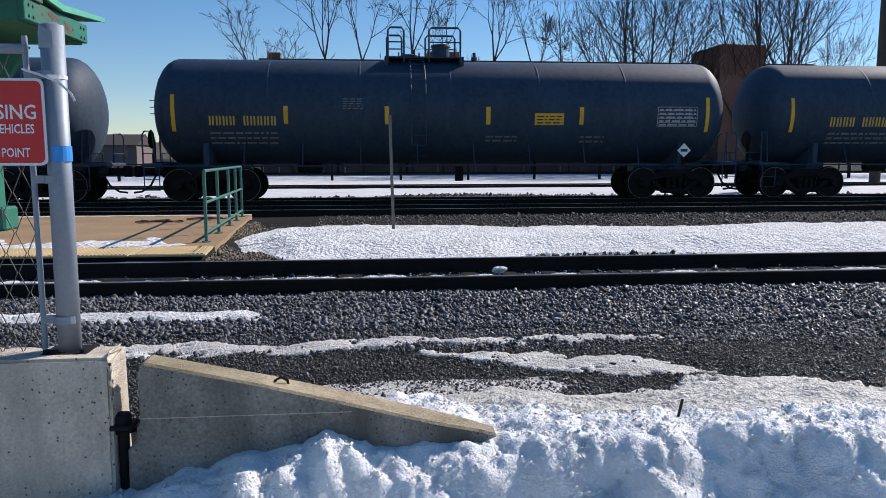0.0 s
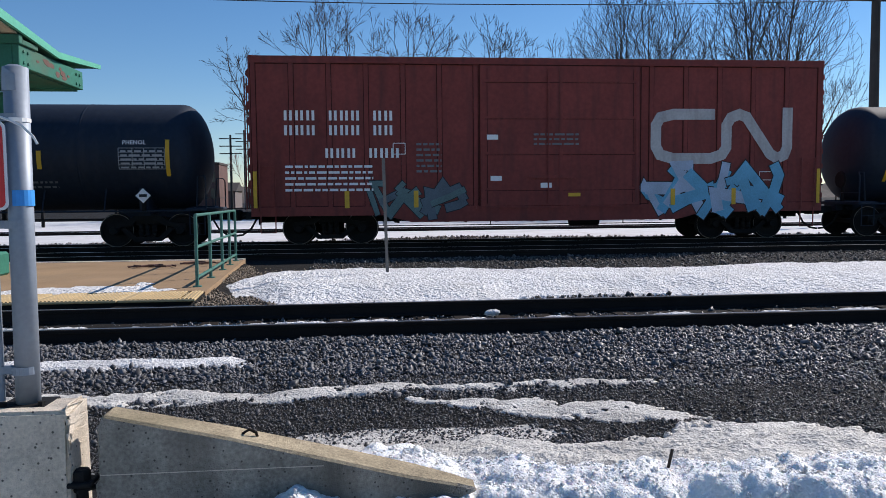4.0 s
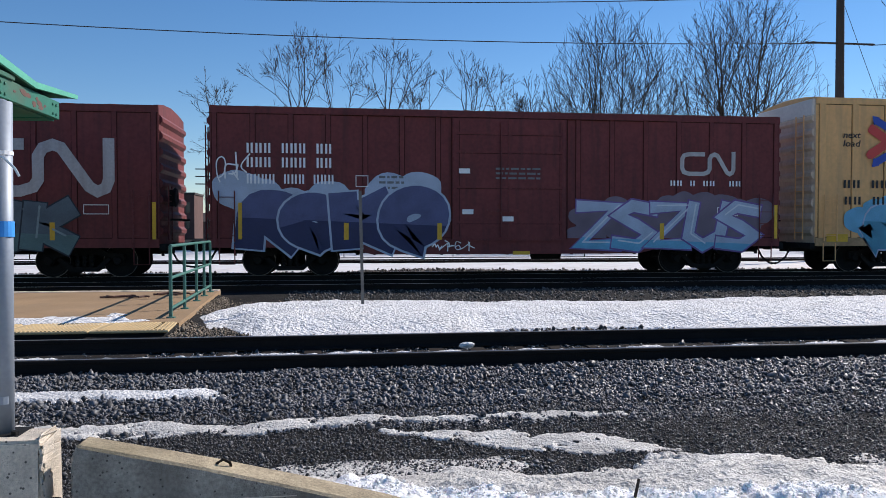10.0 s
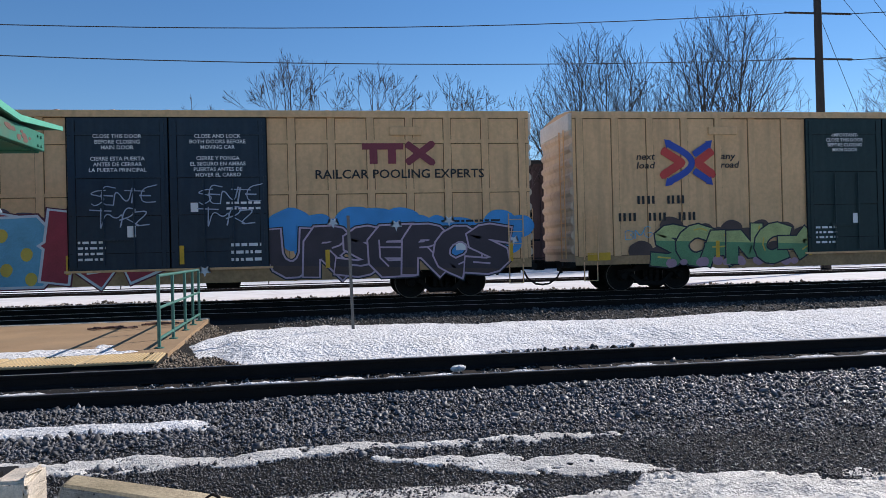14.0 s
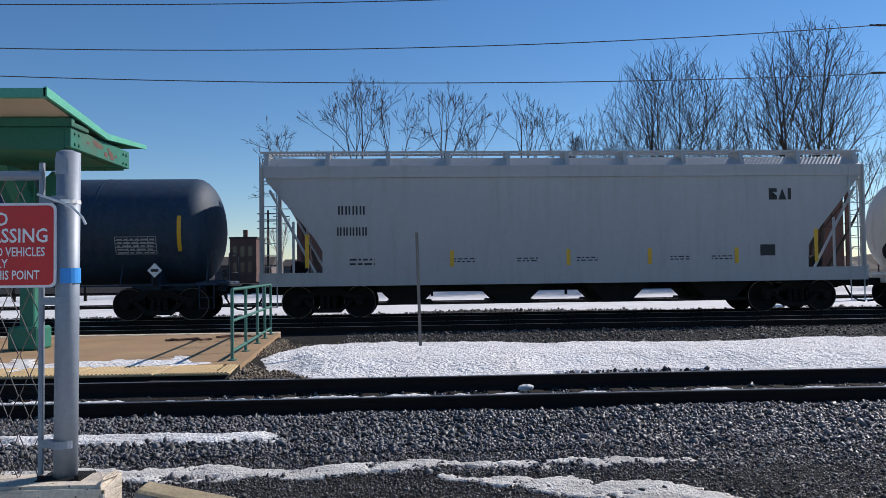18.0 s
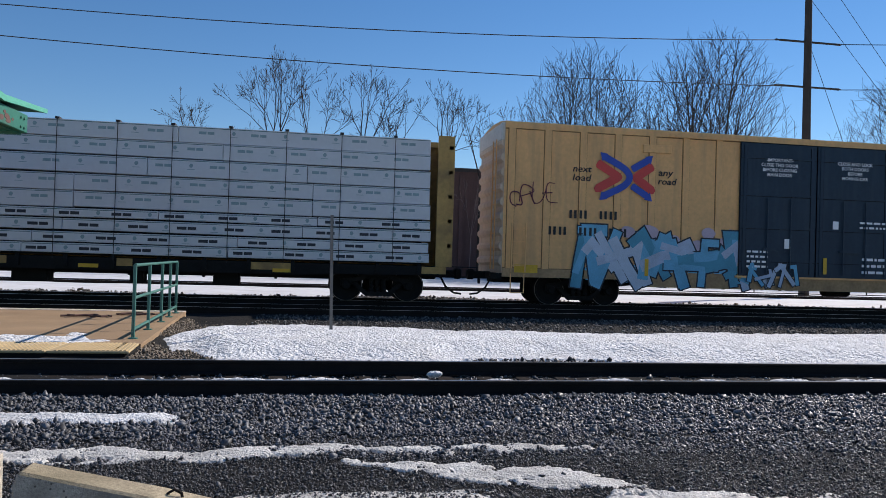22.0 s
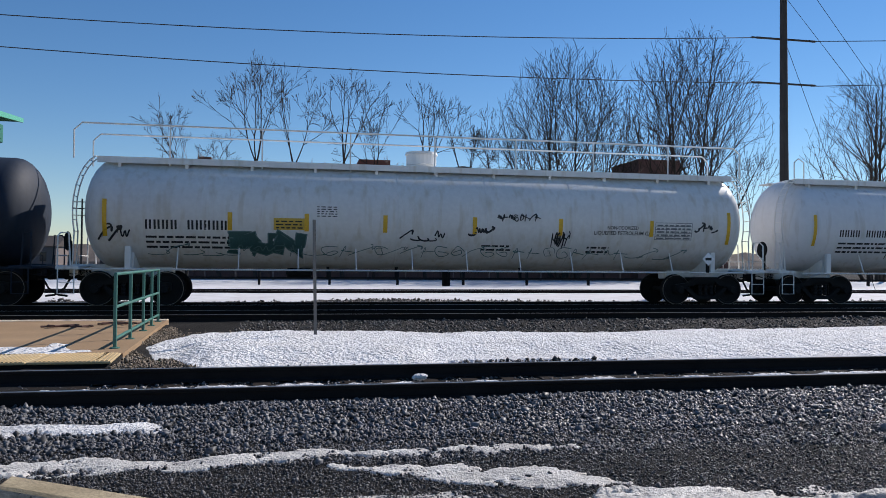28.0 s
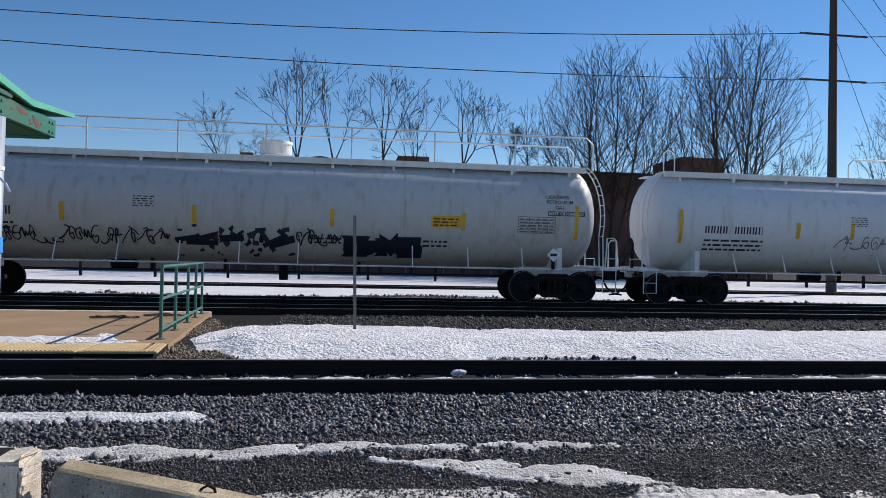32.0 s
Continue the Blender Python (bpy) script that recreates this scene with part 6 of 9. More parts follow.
def arrow_emblem(sd, car, x, z, w, h):
    """Red and blue bent arrows that cross."""
    blue, red = bmesh.new(), bmesh.new()
    t = 0.15 * h
    for i, ln in enumerate(([(-0.38, 0.42), (-0.05, 0.22), (0.06, 0.1), (0.09, 0.0), (0.06, -0.1), (-0.05, -0.22), (-0.38, -0.42)], [(0.14, 0.19), (0.4, 0.38)], [(0.14, -0.19), (0.4, -0.38)])):
        stroke(blue, sd, [(x + a * w, z + b * h) for a, b in (soften(ln, 1, False) if i == 0 else ln)], t, 0.009 + 0.001 * i)
    for i, (a, b, sx, sz) in enumerate(((-0.38, 0.42, -1, 1), (-0.38, -0.42, -1, -1), (0.42, 0.4, 1, 1), (0.42, -0.4, 1, -1))):
        pts = [(x + (a + sx * 0.09) * w, z + (b + sz * 0.1) * h), (x + (a - sx * 0.06) * w, z + (b + sz * 0.07) * h), (x + (a + sx * 0.05) * w, z + (b - sz * 0.1) * h)]
        patch(blue, sd, pts, 0.014 + 0.0005 * i)
    for i, ln in enumerate(([(-0.5, 0.27), (-0.12, 0.0), (-0.5, -0.27)], [(0.5, 0.26), (0.2, 0.0), (0.5, -0.26)])):
        stroke(red, sd, [(x + a * w, z + b * h) for a, b in ln], t * 1.25, 0.005 + 0.001 * i)
    part("arrow_emblem", blue, C_LBLUE, car, "blue bent-arrow emblem")
    part("arrow_emblem", red, C_LRED, car, "red bent-arrow emblem")


def yellow_boxcar(left, right, label, seed, layout, belts=(), caps=True, dlines=(("CLOSE THIS DOOR", "BEFORE CLOSING", "MAIN DOOR"), ("CLOSE AND LOCK", "BOTH DOORS BEFORE", "MOVING CAR")), paint=None, door_paint=None):
    """A tall tan boxcar with dark double doors."""
    paint = paint or M_YELLOW
    d0, d1 = -2.57, 2.6
    car, hf, sd = boxcar("boxcar", left, right, label, paint, z0=0.62, zt=5.42, door=(d0, d1), door_paint=door_paint or M_DOOR, posts=18, belts=belts, inset=2.55, deep=0.04, end_paint=M_TANEND, pw=0.2, sill_paint=M_SILL)
    rng = random.Random(seed)
    for e in (-1, 1):
        part("end_cap", box(bmesh.new(), *sorted((e * hf, e * (hf + 0.1))), -1.5, 1.5, 4.78, 5.28, 0.02), M_CAP, car, "pale painted top of the car end")
    ax, az, aw, ah, nx, rx, tx, tz, kx, kz = layout
    arrow_emblem(sd, car, ax, az, aw, ah)
    for text, x, dz, w in (("next", nx, 0.16, 0.56), ("load", nx, -0.1, 0.54), ("any", rx, 0.16, 0.46), ("road", rx, -0.1, 0.56)):
        words("lettering", sd, text, x, az - 0.06 + dz, 0.19, C_BLK, car, wide=w, slant=0.2)
    bm = char_bars(bmesh.new(), sd, tx, 2.58, 0.24, "XX XX", 0.31)
    char_bars(bm, sd, kx, 2.08, 0.24, "XX XX XX" if kx > -8.7 and not belts else "XX XX XX", 0.31)
    part("reporting_mark", bm, C_BLK, car, "black car number shown as plain bars")
    bm = bmesh.new()
    for k, pts in enumerate(([(0, 0.0), (0.09, 0), (0.09, 0.06), (0, 0.06)], [(0.0, 0.4), (1.15, 0.4), (1.15, 0.58), (0.0, 0.58)], [(0.2, 0.0), (0.42, 0.0), (0.42, 0.42), (0.2, 0.42)], [(0.72, 0.0), (0.94, 0.0), (0.94, 0.42), (0.72, 0.42)])[1:]):
        patch(bm, sd, [(5.2 + a, kz + 0.4 + b) for a, b in pts], 0.006 + 0.0006 * k)
    stroke(bm, sd, [(6.46, kz + 0.43), (7.16, kz + 0.95)], 0.2, 0.009)
    stroke(bm, sd, [(6.46, kz + 0.95), (7.16, kz + 0.43)], 0.2, 0.01)
    part("slant_emblem", bm, C_MAROON, car, "maroon bar emblem")
    if caps:
        words("lettering", sd, "RAILCAR POOLING EXPERTS", 3.9, kz, 0.24, C_BLK, car, wide=4.75)
    else:
        words("lettering", sd, "Railcar Pooling Experts", 3.77, kz, 0.27, C_BLK, car, wide=4.9)
    dsd = Flat(-1.66)
    dw = (d1 - d0) / 2
    for i, lines in enumerate(dlines):
        for j, line in enumerate(lines):
            if line:
                words("door_lettering", dsd, line, d0 + dw * (i + 0.5), 4.55 - 0.15 * j, 0.1, C_WHT, car, centre=True)
    bm = fine_lines(bmesh.new(), dsd, d0 + 0.25, d0 + 0.95, 1.3, 1.9, 4, rng)
    fine_lines(bm, dsd, d1 - 1.1, d1 - 0.2, 2.6, 2.9, 2, rng)
    fine_lines(bm, dsd, d1 - 1.0, d1 - 0.2, 1.2, 1.8, 3, rng)
    quad(bm, dsd, d0 + 1.5, d0 + 1.72, 1.9, 2.2)
    quad(bm, dsd, d0 + dw + 0.55, d0 + dw + 0.75, 2.55, 2.8)
    part("door_stencil", bm, C_WHT, car)
    bar_marks(dsd, car, [(d0 + dw + 0.3, 1.15, 1.65)], w=0.12)
    bar_marks(sd, car, [(-hf + 4.4, 0.95, 1.45), (-hf + 7.4, 0.95, 1.45), (hf - 5.8, 0.95, 1.45), (hf - 0.6, 1.0, 1.6)], w=0.12)
    part("notice_panel", quad(bmesh.new(), sd, -hf + 0.35, -hf + 1.05, 0.95, 1.18, 0.007), C_YEL, car)
    part("notice_panel", quad(bmesh.new(), sd, hf - 2.2, hf - 1.8, 1.35, 1.6, 0.007), C_WHT, car)
    part("stencil_text", fine_lines(bmesh.new(), sd, hf - 2.6, hf - 0.9, 1.7, 2.3, 4, rng), C_BLK, car)
    # fold-down platform hatches
    for x in (-hf + 4.2, hf - 4.0):
        part("vent_hatch", box(bmesh.new(), x, x + 0.9, -SIDE_Y - 0.03, -SIDE_Y + 0.03, 4.62, 4.86, 0.01), paint, car)
    return car, hf, sd


def yellow_group():
    car, hf, sd = yellow_boxcar(139.95, 159.73, "tall tan boxcar with dark doors and cyan graffiti", 71, (-7.3, 4.0, 1.67, 1.5, -9.03, -6.2, -9.0, 2.58, -8.96, 3.4), caps=False)
    piece(sd, car, (21, 9, 6), -8.4, -5.0, 0.68, 2.1, G_CYAN, G_PALE, 72, 0.44, 0.05, G_TEALBLUE, 0.4, cloud=G_CYAN, soft=2)
    tag(sd, car, (17, 15, 7, 3), -5.1, -4.0, 1.0, 2.3, 172, G_BLACK, 0.025)
    part("backing", blobs(bmesh.new(), sd, -4.1, -2.75, 0.85, 2.3, 4, random.Random(73), 0.004, 0.42), G_SKYDIM, car, "round blue and red sprayed blob")
    for i, (cx, cz, r) in enumerate(((-3.95, 1.45, 0.24), (-3.1, 1.6, 0.36), (-2.95, 1.25, 0.26))):
        part("fill", patch(bmesh.new(), sd, soften([(cx + r * 0.9 * math.cos(a), cz + r * 1.1 * math.sin(a)) for a in range(6)], 2), 0.009 + 0.0006 * i), (G_RED, G_RED, G_SKYDIM)[i], car)
    part("backing", blobs(bmesh.new(), sd, 2.45, 3.6, 0.66, 1.9, 5, random.Random(74), 0.0024, 0.26), G_PALE, car)
    piece(sd, car, (3, 4, 5), 3.0, 7.35, 0.66, 2.15, G_NAVYBLACK, G_WHITE, 74, 0.4, 0.045, outer=G_NAVYBLACK, grow=0.05, soft=0)
    part("backing", blobs(bmesh.new(), sd, 7.2, 8.6, 0.66, 1.75, 7, random.Random(75), 0.0024, 0.24), G_PALE, car)
    tag(sd, car, (10, 15, 9), 7.55, 8.2, 1.05, 1.45, 175, G_BLACK, 0.04)
    tag(sd, car, (10, 1, 6, 11), 8.4, 9.3, 1.55, 1.85, 176, G_WHITE, 0.03)
    tag(sd, car, (0, 4, 5, 1), 8.4, 9.3, 1.25, 1.55, 177, G_WHITE, 0.03)
    car, hf, sd = yellow_boxcar(161.3, 181.26, "tall tan boxcar with gridded sides and red white graffiti", 76, (-7.24, 3.8, 1.28, 1.15, -8.94, -6.17, -8.93, 2.58, -8.89, 3.42), belts=(1.9, 3.05, 4.45), paint=M_TAN, dlines=(("CLOSE THIS DOOR", "BEFORE CLOSING", "MAIN DOOR", "", "CIERRE ESTA PUERTA", "ANTES DE CERRAR", "LA PUERTA PRINCIPAL"), ("CLOSE AND LOCK", "BOTH DOORS BEFORE", "MOVING CAR", "", "CIERRE Y PONGA", "EL SEGURO EN AMBAS", "PUERTAS ANTES DE", "MOVER EL CARRO")))
    part("backing", blobs(bmesh.new(), sd, -7.6, 0.0, 0.64, 2.75, 26, random.Random(77), 0.002, 0.2), G_SHADOWGREY, car)
    part("backing", blobs(bmesh.new(), sd, -7.6, -6.3, 0.7, 2.2, 6, random.Random(78), 0.0034, 0.2), G_LIME, car)
    piece(sd, car, (6, 9, 21, 2, 20), -7.1, -0.4, 0.64, 2.6, G_RED, G_WHITE, 77, 0.34, 0.07, None, outer=G_MAROON, grow=0.04, soft=0, lean=0.05, sizes=(0.95, 1.05, 0.95, 1.08, 0.7), other=(G_CYAN, (2,)))
    for i, (cx, cz) in enumerate(((-4.2, 2.0), (-3.6, 1.5), (-4.1, 1.1), (-3.5, 0.85))):
        part("highlight", patch(bmesh.new(), sd, soften([(cx + 0.17 * math.cos(a), cz + 0.2 * math.sin(a)) for a in range(6)], 1), 0.0195 + 0.0002 * i), G_YEL, car)
    part("backing", blobs(bmesh.new(), sd, 2.9, 9.8, 0.9, 2.5, 22, random.Random(178), 0.002, 0.24), G_SKY, car, "bright blue sprayed cloud")
    piece(sd, car, (9, 0, 6, 4, 0, 1, 6), 2.6, 9.3, 0.64, 2.12, G_DUSK, G_LILAC, 79, 0.28, 0.05, G_BROWNGREY, 0.35, outer=G_NAVYBLACK, grow=0.035, glint=G_LILAC, soft=1, lean=0.08, crowd=1.45)
    for x, z in ((4.35, 2.2), (6.1, 2.1), (7.6, 2.2), (0.9, 0.95), (9.45, 1.6)):
        star = [(x + (0.17 if q % 2 else 0.07) * math.sin(q * 0.628), z + (0.17 if q % 2 else 0.07) * math.cos(q * 0.628)) for q in range(10)]
        part("highlight", patch(bmesh.new(), Flat(-1.68) if x < 2 else sd, star, 0.02), G_WHITE, car)
    for a in (-2.0, 0.75):
        tag(Flat(-1.66), car, (6, 4, 8, 11, 4), a, a + 1.6, 2.75, 3.2, 80, G_PALE, 0.05)
        tag(Flat(-1.66), car, (11, 5, 0, 18), a, a + 1.5, 2.2, 2.7, 81, G_PALE, 0.05)
    tag_scrawl(sd, car, -hf + 0.1, -hf + 2.2, 2.2, 3.1, 82, G_PURP, 0.12, 6)
    car, hf, sd = yellow_boxcar(182.59, 202.39, "tall tan boxcar with lime green graffiti", 83, (-6.38, 3.79, 1.54, 1.34, -7.98, -5.33, -7.98, 2.62, -8.57, 3.1), paint=M_TAN, door_paint=M_DOOR2, dlines=(("-IMPORTANT-", "CLOSE THIS DOOR", "BEFORE CLOSING", "MAIN DOOR"), ("CLOSE AND LOCK", "BOTH DOORS", "BEFORE", "MOVING CAR")))
    part("backing", blobs(bmesh.new(), sd, -8.0, -2.7, 0.7, 2.2, 20, random.Random(184), 0.002, 0.16), G_BROWNGREY, car)
    piece(sd, car, (6, 13, 7, 8, 13, 20), -7.6, -2.5, 0.66, 2.0, G_LIME, G_NAVYBLACK, 84, 0.28, 0.045, G_GREEN, 0.4, glint=G_YEL, soft=1, lean=0.1, crowd=1.4)
    part("lower_fill", blobs(bmesh.new(), sd, -7.3, -2.9, 0.66, 0.95, 14, random.Random(185), 0.0185, 0.4), G_PINK, car)
    tag(sd, car, (21, 8, 14), -8.4, -7.6, 1.55, 1.85, 186, G_CYAN, 0.04)
    shards(sd, car, 2.7, 5.7, 0.64, 2.2, 16, (G_TEAL, G_SKY, G_PALE), G_BLACK, 85, 0.18, 0.03)
    shards(sd, car, 5.3, 8.1, 0.64, 2.2, 14, (G_TEAL, G_CYAN), G_BLACK, 86, 0.2, 0.03)
    car, hf, sd = yellow_boxcar(279.73, 299.57, "tall tan boxcar with dark doors and light blue graffiti", 87, (-6.26, 3.85, 1.68, 1.36, -7.88, -5.22, -7.95, 2.62, -8.57, 3.1), dlines=(("-IMPORTANT-", "CLOSE THIS DOOR", "BEFORE CLOSING", "MAIN DOOR"), ("CLOSE AND LOCK", "BOTH DOORS", "BEFORE", "MOVING CAR")))
    part("backing", blobs(bmesh.new(), sd, -7.4, -0.7, 0.66, 1.3, 18, random.Random(187), 0.002, 0.3), G_CYAN, car)
    part("backing", blobs(bmesh.new(), sd, -6.5, -2.4, 1.5, 2.5, 9, random.Random(188), 0.0014, 0.2), M_PINKHAZE, car)
    shards(sd, car, -7.7, -1.5, 0.68, 2.25, 30, (G_PALER, G_CYAN, G_PALE, G_TEALBLUE), G_NAVYBLACK, 88, 0.17, 0.045)
    shards(Flat(-1.66), car, -2.3, -0.6, 0.75, 1.4, 7, (G_CYAN, G_PALE), G_NAVYBLACK, 189, 0.2, 0.03)
    piece(sd, car, (12, 2, 11), 3.1, 5.6, 0.8, 2.35, G_WHITE, G_BLACK, 89, 0.34, 0.045, soft=2, lean=0.05)
    part("highlight", patch(bmesh.new(), sd, [(5.95, 2.0), (6.75, 2.0), (6.7, 2.3), (6.5, 2.42), (6.3, 2.36), (6.1, 2.2)], 0.012), G_WHITE, car)
    tag(sd, car, (1, 0, 9, 4), -hf + 0.15, -hf + 1.5, 2.9, 3.5, 90, G_MAROON, 0.045)
    tag(sd, car, (9, 1, 6), hf - 1.2, hf - 0.2, 2.55, 3.1, 91, G_BLACK, 0.045)
    tag(sd, car, (0, 4, 6), 6.9, 7.9, 1.1, 1.5, 190, G_GREEN, 0.04)


def hopper_car():
    """A grey covered hopper with slope-sheet ends and four bays."""
    car, hf = start_car("covered_hopper", 221.3, 238.7, "light grey covered hopper car with four bays", "hopper car")
    W = 1.58
    bm = bmesh.new()
    prism(bm, [(-hf + 0.2, 4.15), (-hf + 0.2, 3.75), (-hf + 1.5, 2.3), (-hf + 1.75, 1.9), (-hf + 1.75, 1.2), (hf - 1.75, 1.2), (hf - 1.75, 1.9), (hf - 1.5, 2.3), (hf - 0.2, 3.75), (hf - 0.2, 4.15)], -W, W)
    part("body", bm, M_HOPPER, car)
    part("side_sill", box(box(bmesh.new(), -hf, hf, -W - 0.03, -W + 0.05, 0.92, 1.3), -hf, hf, W - 0.05, W + 0.03, 0.92, 1.3), M_HOPPER, car)
    bm = prism_x(bmesh.new(), [(-W - 0.02, 4.12), (W + 0.02, 4.12), (1.2, 4.42), (-1.2, 4.42)], -hf + 0.1, hf - 0.1)
    roof = part("roof", bm, M_HOPPER, car)
    bm = bmesh.new()
    box(bm, -hf + 0.3, hf - 0.3, -0.4, 0.4, 4.4, 4.52)
    part("hatch_trough", bm, M_HOPPER, roof)
    bm = bmesh.new()
    for s in (-1, 1):
        y0 = s * 0.85
        k = -hf + 0.1
        while k < hf - 0.1:
            box(bm, k, k + 0.03, min(y0, y0 + s * 0.5), max(y0, y0 + s * 0.5), 4.55, 4.58)
            k += 0.11
        for yy in (y0, y0 + s * 0.5):
            box(bm, -hf, hf, yy - 0.02, yy + 0.02, 4.54, 4.6)
    part("running_board", bm, M_HOPPER, car, "open steel grating walkway")
    for i in range(11):
        x = -hf + 0.2 + (2 * hf - 0.4) * i / 10
        part("walkway_bracket", prism_x(bmesh.new(), [(-1.38, 4.56), (-0.8, 4.56), (-0.8, 4.38), (-1.5, 4.2)], x - 0.06, x + 0.06), M_HOPPER, car)
    for i in range(1, 8):
        x = -hf + 1.75 + (2 * hf - 3.5) * i / 8
        part("side_seam", box(bmesh.new(), x - 0.02, x + 0.02, -W - 0.008, -W + 0.01, 1.3, 4.1), M_HOPPER, car)
    part("side_chord", box(bmesh.new(), -hf + 0.15, hf - 0.15, -W - 0.05, -W + 0.01, 3.82, 4.14), M_HOPPER, car)
    for i in range(4):
        x = -hf + 4.1 + i * 3.05
        bm = bmesh.new()
        for y0, y1 in ((-1.1, -0.12), (0.12, 1.1)):
            vs = [bm.verts.new((x + dx, y, z)) for z, w in ((1.2, 1.25), (0.42, 0.42)) for dx, y in ((-w, y0), (w, y0), (w, y1), (-w, y1))]
            for q in ((0, 1, 5, 4), (1, 2, 6, 5), (2, 3, 7, 6), (3, 0, 4, 7), (4, 5, 6, 7), (0, 3, 2, 1)):
                bm.faces.new([vs[j] for j in q])
        part("hopper_bay", bm, M_GRIME, car)
        part("outlet_gate", box(bmesh.new(), x - 0.6, x + 0.75, -1.15, 1.15, 0.36, 0.44, 0.01), M_GRIME, car)
    for s in (-1, 1):
        bm = bmesh.new()
        for yy in (-W, W - 0.1):
            box(bm, *sorted((s * (hf - 0.02), s * (hf - 0.14))), yy, yy + 0.1, 1.2, 4.15)
            pipe(bm, [(s * (hf - 1.55), yy + 0.05, 1.3), (s * (hf - 0.3), yy + 0.05, 3.5)], 0.04, 5)
            pipe(bm, [(s * (hf - 0.95), yy + 0.05, 1.3), (s * (hf - 0.95), yy + 0.05, 2.7)], 0.04, 5)
        box(bm, *sorted((s * hf, s * (hf - 1.8))), -W + 0.02, W - 0.02, 0.95, 1.05)
        part("end_frame", bm, M_HOPPER, car)
        prism_bm = prism(bmesh.new(), [(s * (hf - 0.25), 3.7), (s * (hf - 1.6), 2.2), (s * (hf - 1.7), 2.2), (s * (hf - 0.35), 3.75)], -W + 0.06, W - 0.06)
        part("slope_sheet", prism_bm, M_HOPPER, car)
        ladder(car, s * (hf - 0.3), -W - 0.04, 1.0, 4.2, 0.42, M_HOPPER, 10)
        ladder(car, s * (hf + 0.05), -0.9, 1.0, 4.5, 0.4, M_HOPPER, 10, axis="y")
        b2 = bmesh.new()
        pipe(b2, [(s * (hf - 0.5), -W, 1.0), (s * (hf - 0.5), -W, 0.35), (s * (hf - 0.1), -W, 0.35), (s * (hf - 0.1), -W, 1.0)], 0.02, 5)
        part("sill_step", b2, M_HOPPER, car)
        lathe_bm = lathe(bmesh.new(), [(-0.5, 0.06), (-0.45, 0.2), (0.45, 0.2), (0.5, 0.06)], "y", 14, (s * (hf - 0.9), 0, 1.45))
        part("brake_reservoir", lathe_bm, M_GRIME, car)
    part("centre_sill", box(bmesh.new(), -hf, hf, -0.28, 0.28, 0.7, 1.0), M_GRIME, car)
    sd = Flat(-W)
    rng = random.Random(95)
    bm = char_bars(bmesh.new(), sd, -6.51, 2.86, 0.22, "XXXX", 0.2)
    char_bars(bm, sd, -6.54, 2.32, 0.22, "XXXXX", 0.175)
    part("reporting_mark", bm, C_BLK, car, "black car number shown as plain bars")
    bm = bmesh.new()
    x0 = 5.82
    for pts in ([(0.24, 0.3), (0.0, 0.3), (0.0, 0.0), (0.24, 0.0), (0.24, 0.1), (0.1, 0.1), (0.1, 0.2), (0.24, 0.2)], [(0.28, 0.0), (0.4, 0.3), (0.52, 0.0)], [(0.56, 0.0), (0.66, 0.0), (0.66, 0.3), (0.56, 0.3)]):
        patch(bm, Flat(-W), [(x0 + a, 3.17 + b) for a, b in pts], 0.006)
    part("line_emblem", bm, C_BLK, car, "black angular line emblem")
    bm = fine_lines(bmesh.new(), sd, -hf + 2.5, -hf + 3.2, 1.5, 1.75, 2, rng)
    for x in (5.4, 7.2, 8.9, 11.6, 12.8):
        fine_lines(bm, sd, -hf + x, -hf + x + 0.6, 1.55, 1.7, 2, rng)
    part("stencil_text", bm, C_BLK, car)
    bm = quad(bmesh.new(), sd, 5.53, 5.97, 1.64, 1.96, 0.007)
    part("data_plate", bm, C_BLK, car)
    bar_marks(sd, car, [(-7.37, 1.43, 2.36), (7.18, 1.45, 2.4)], w=0.11)
    bar_marks(sd, car, [(x, 1.43, 1.88) for x in (-3.34, -0.04, 2.3, 4.83)], w=0.11)
    for ob in car.children_recursive:
        for v in ob.data.vertices:
            v.co.z += 0.12 * min(1.0, max(0.0, (v.co.z - 2.4) / 1.2))
    running_gear(car, hf, 1.85)


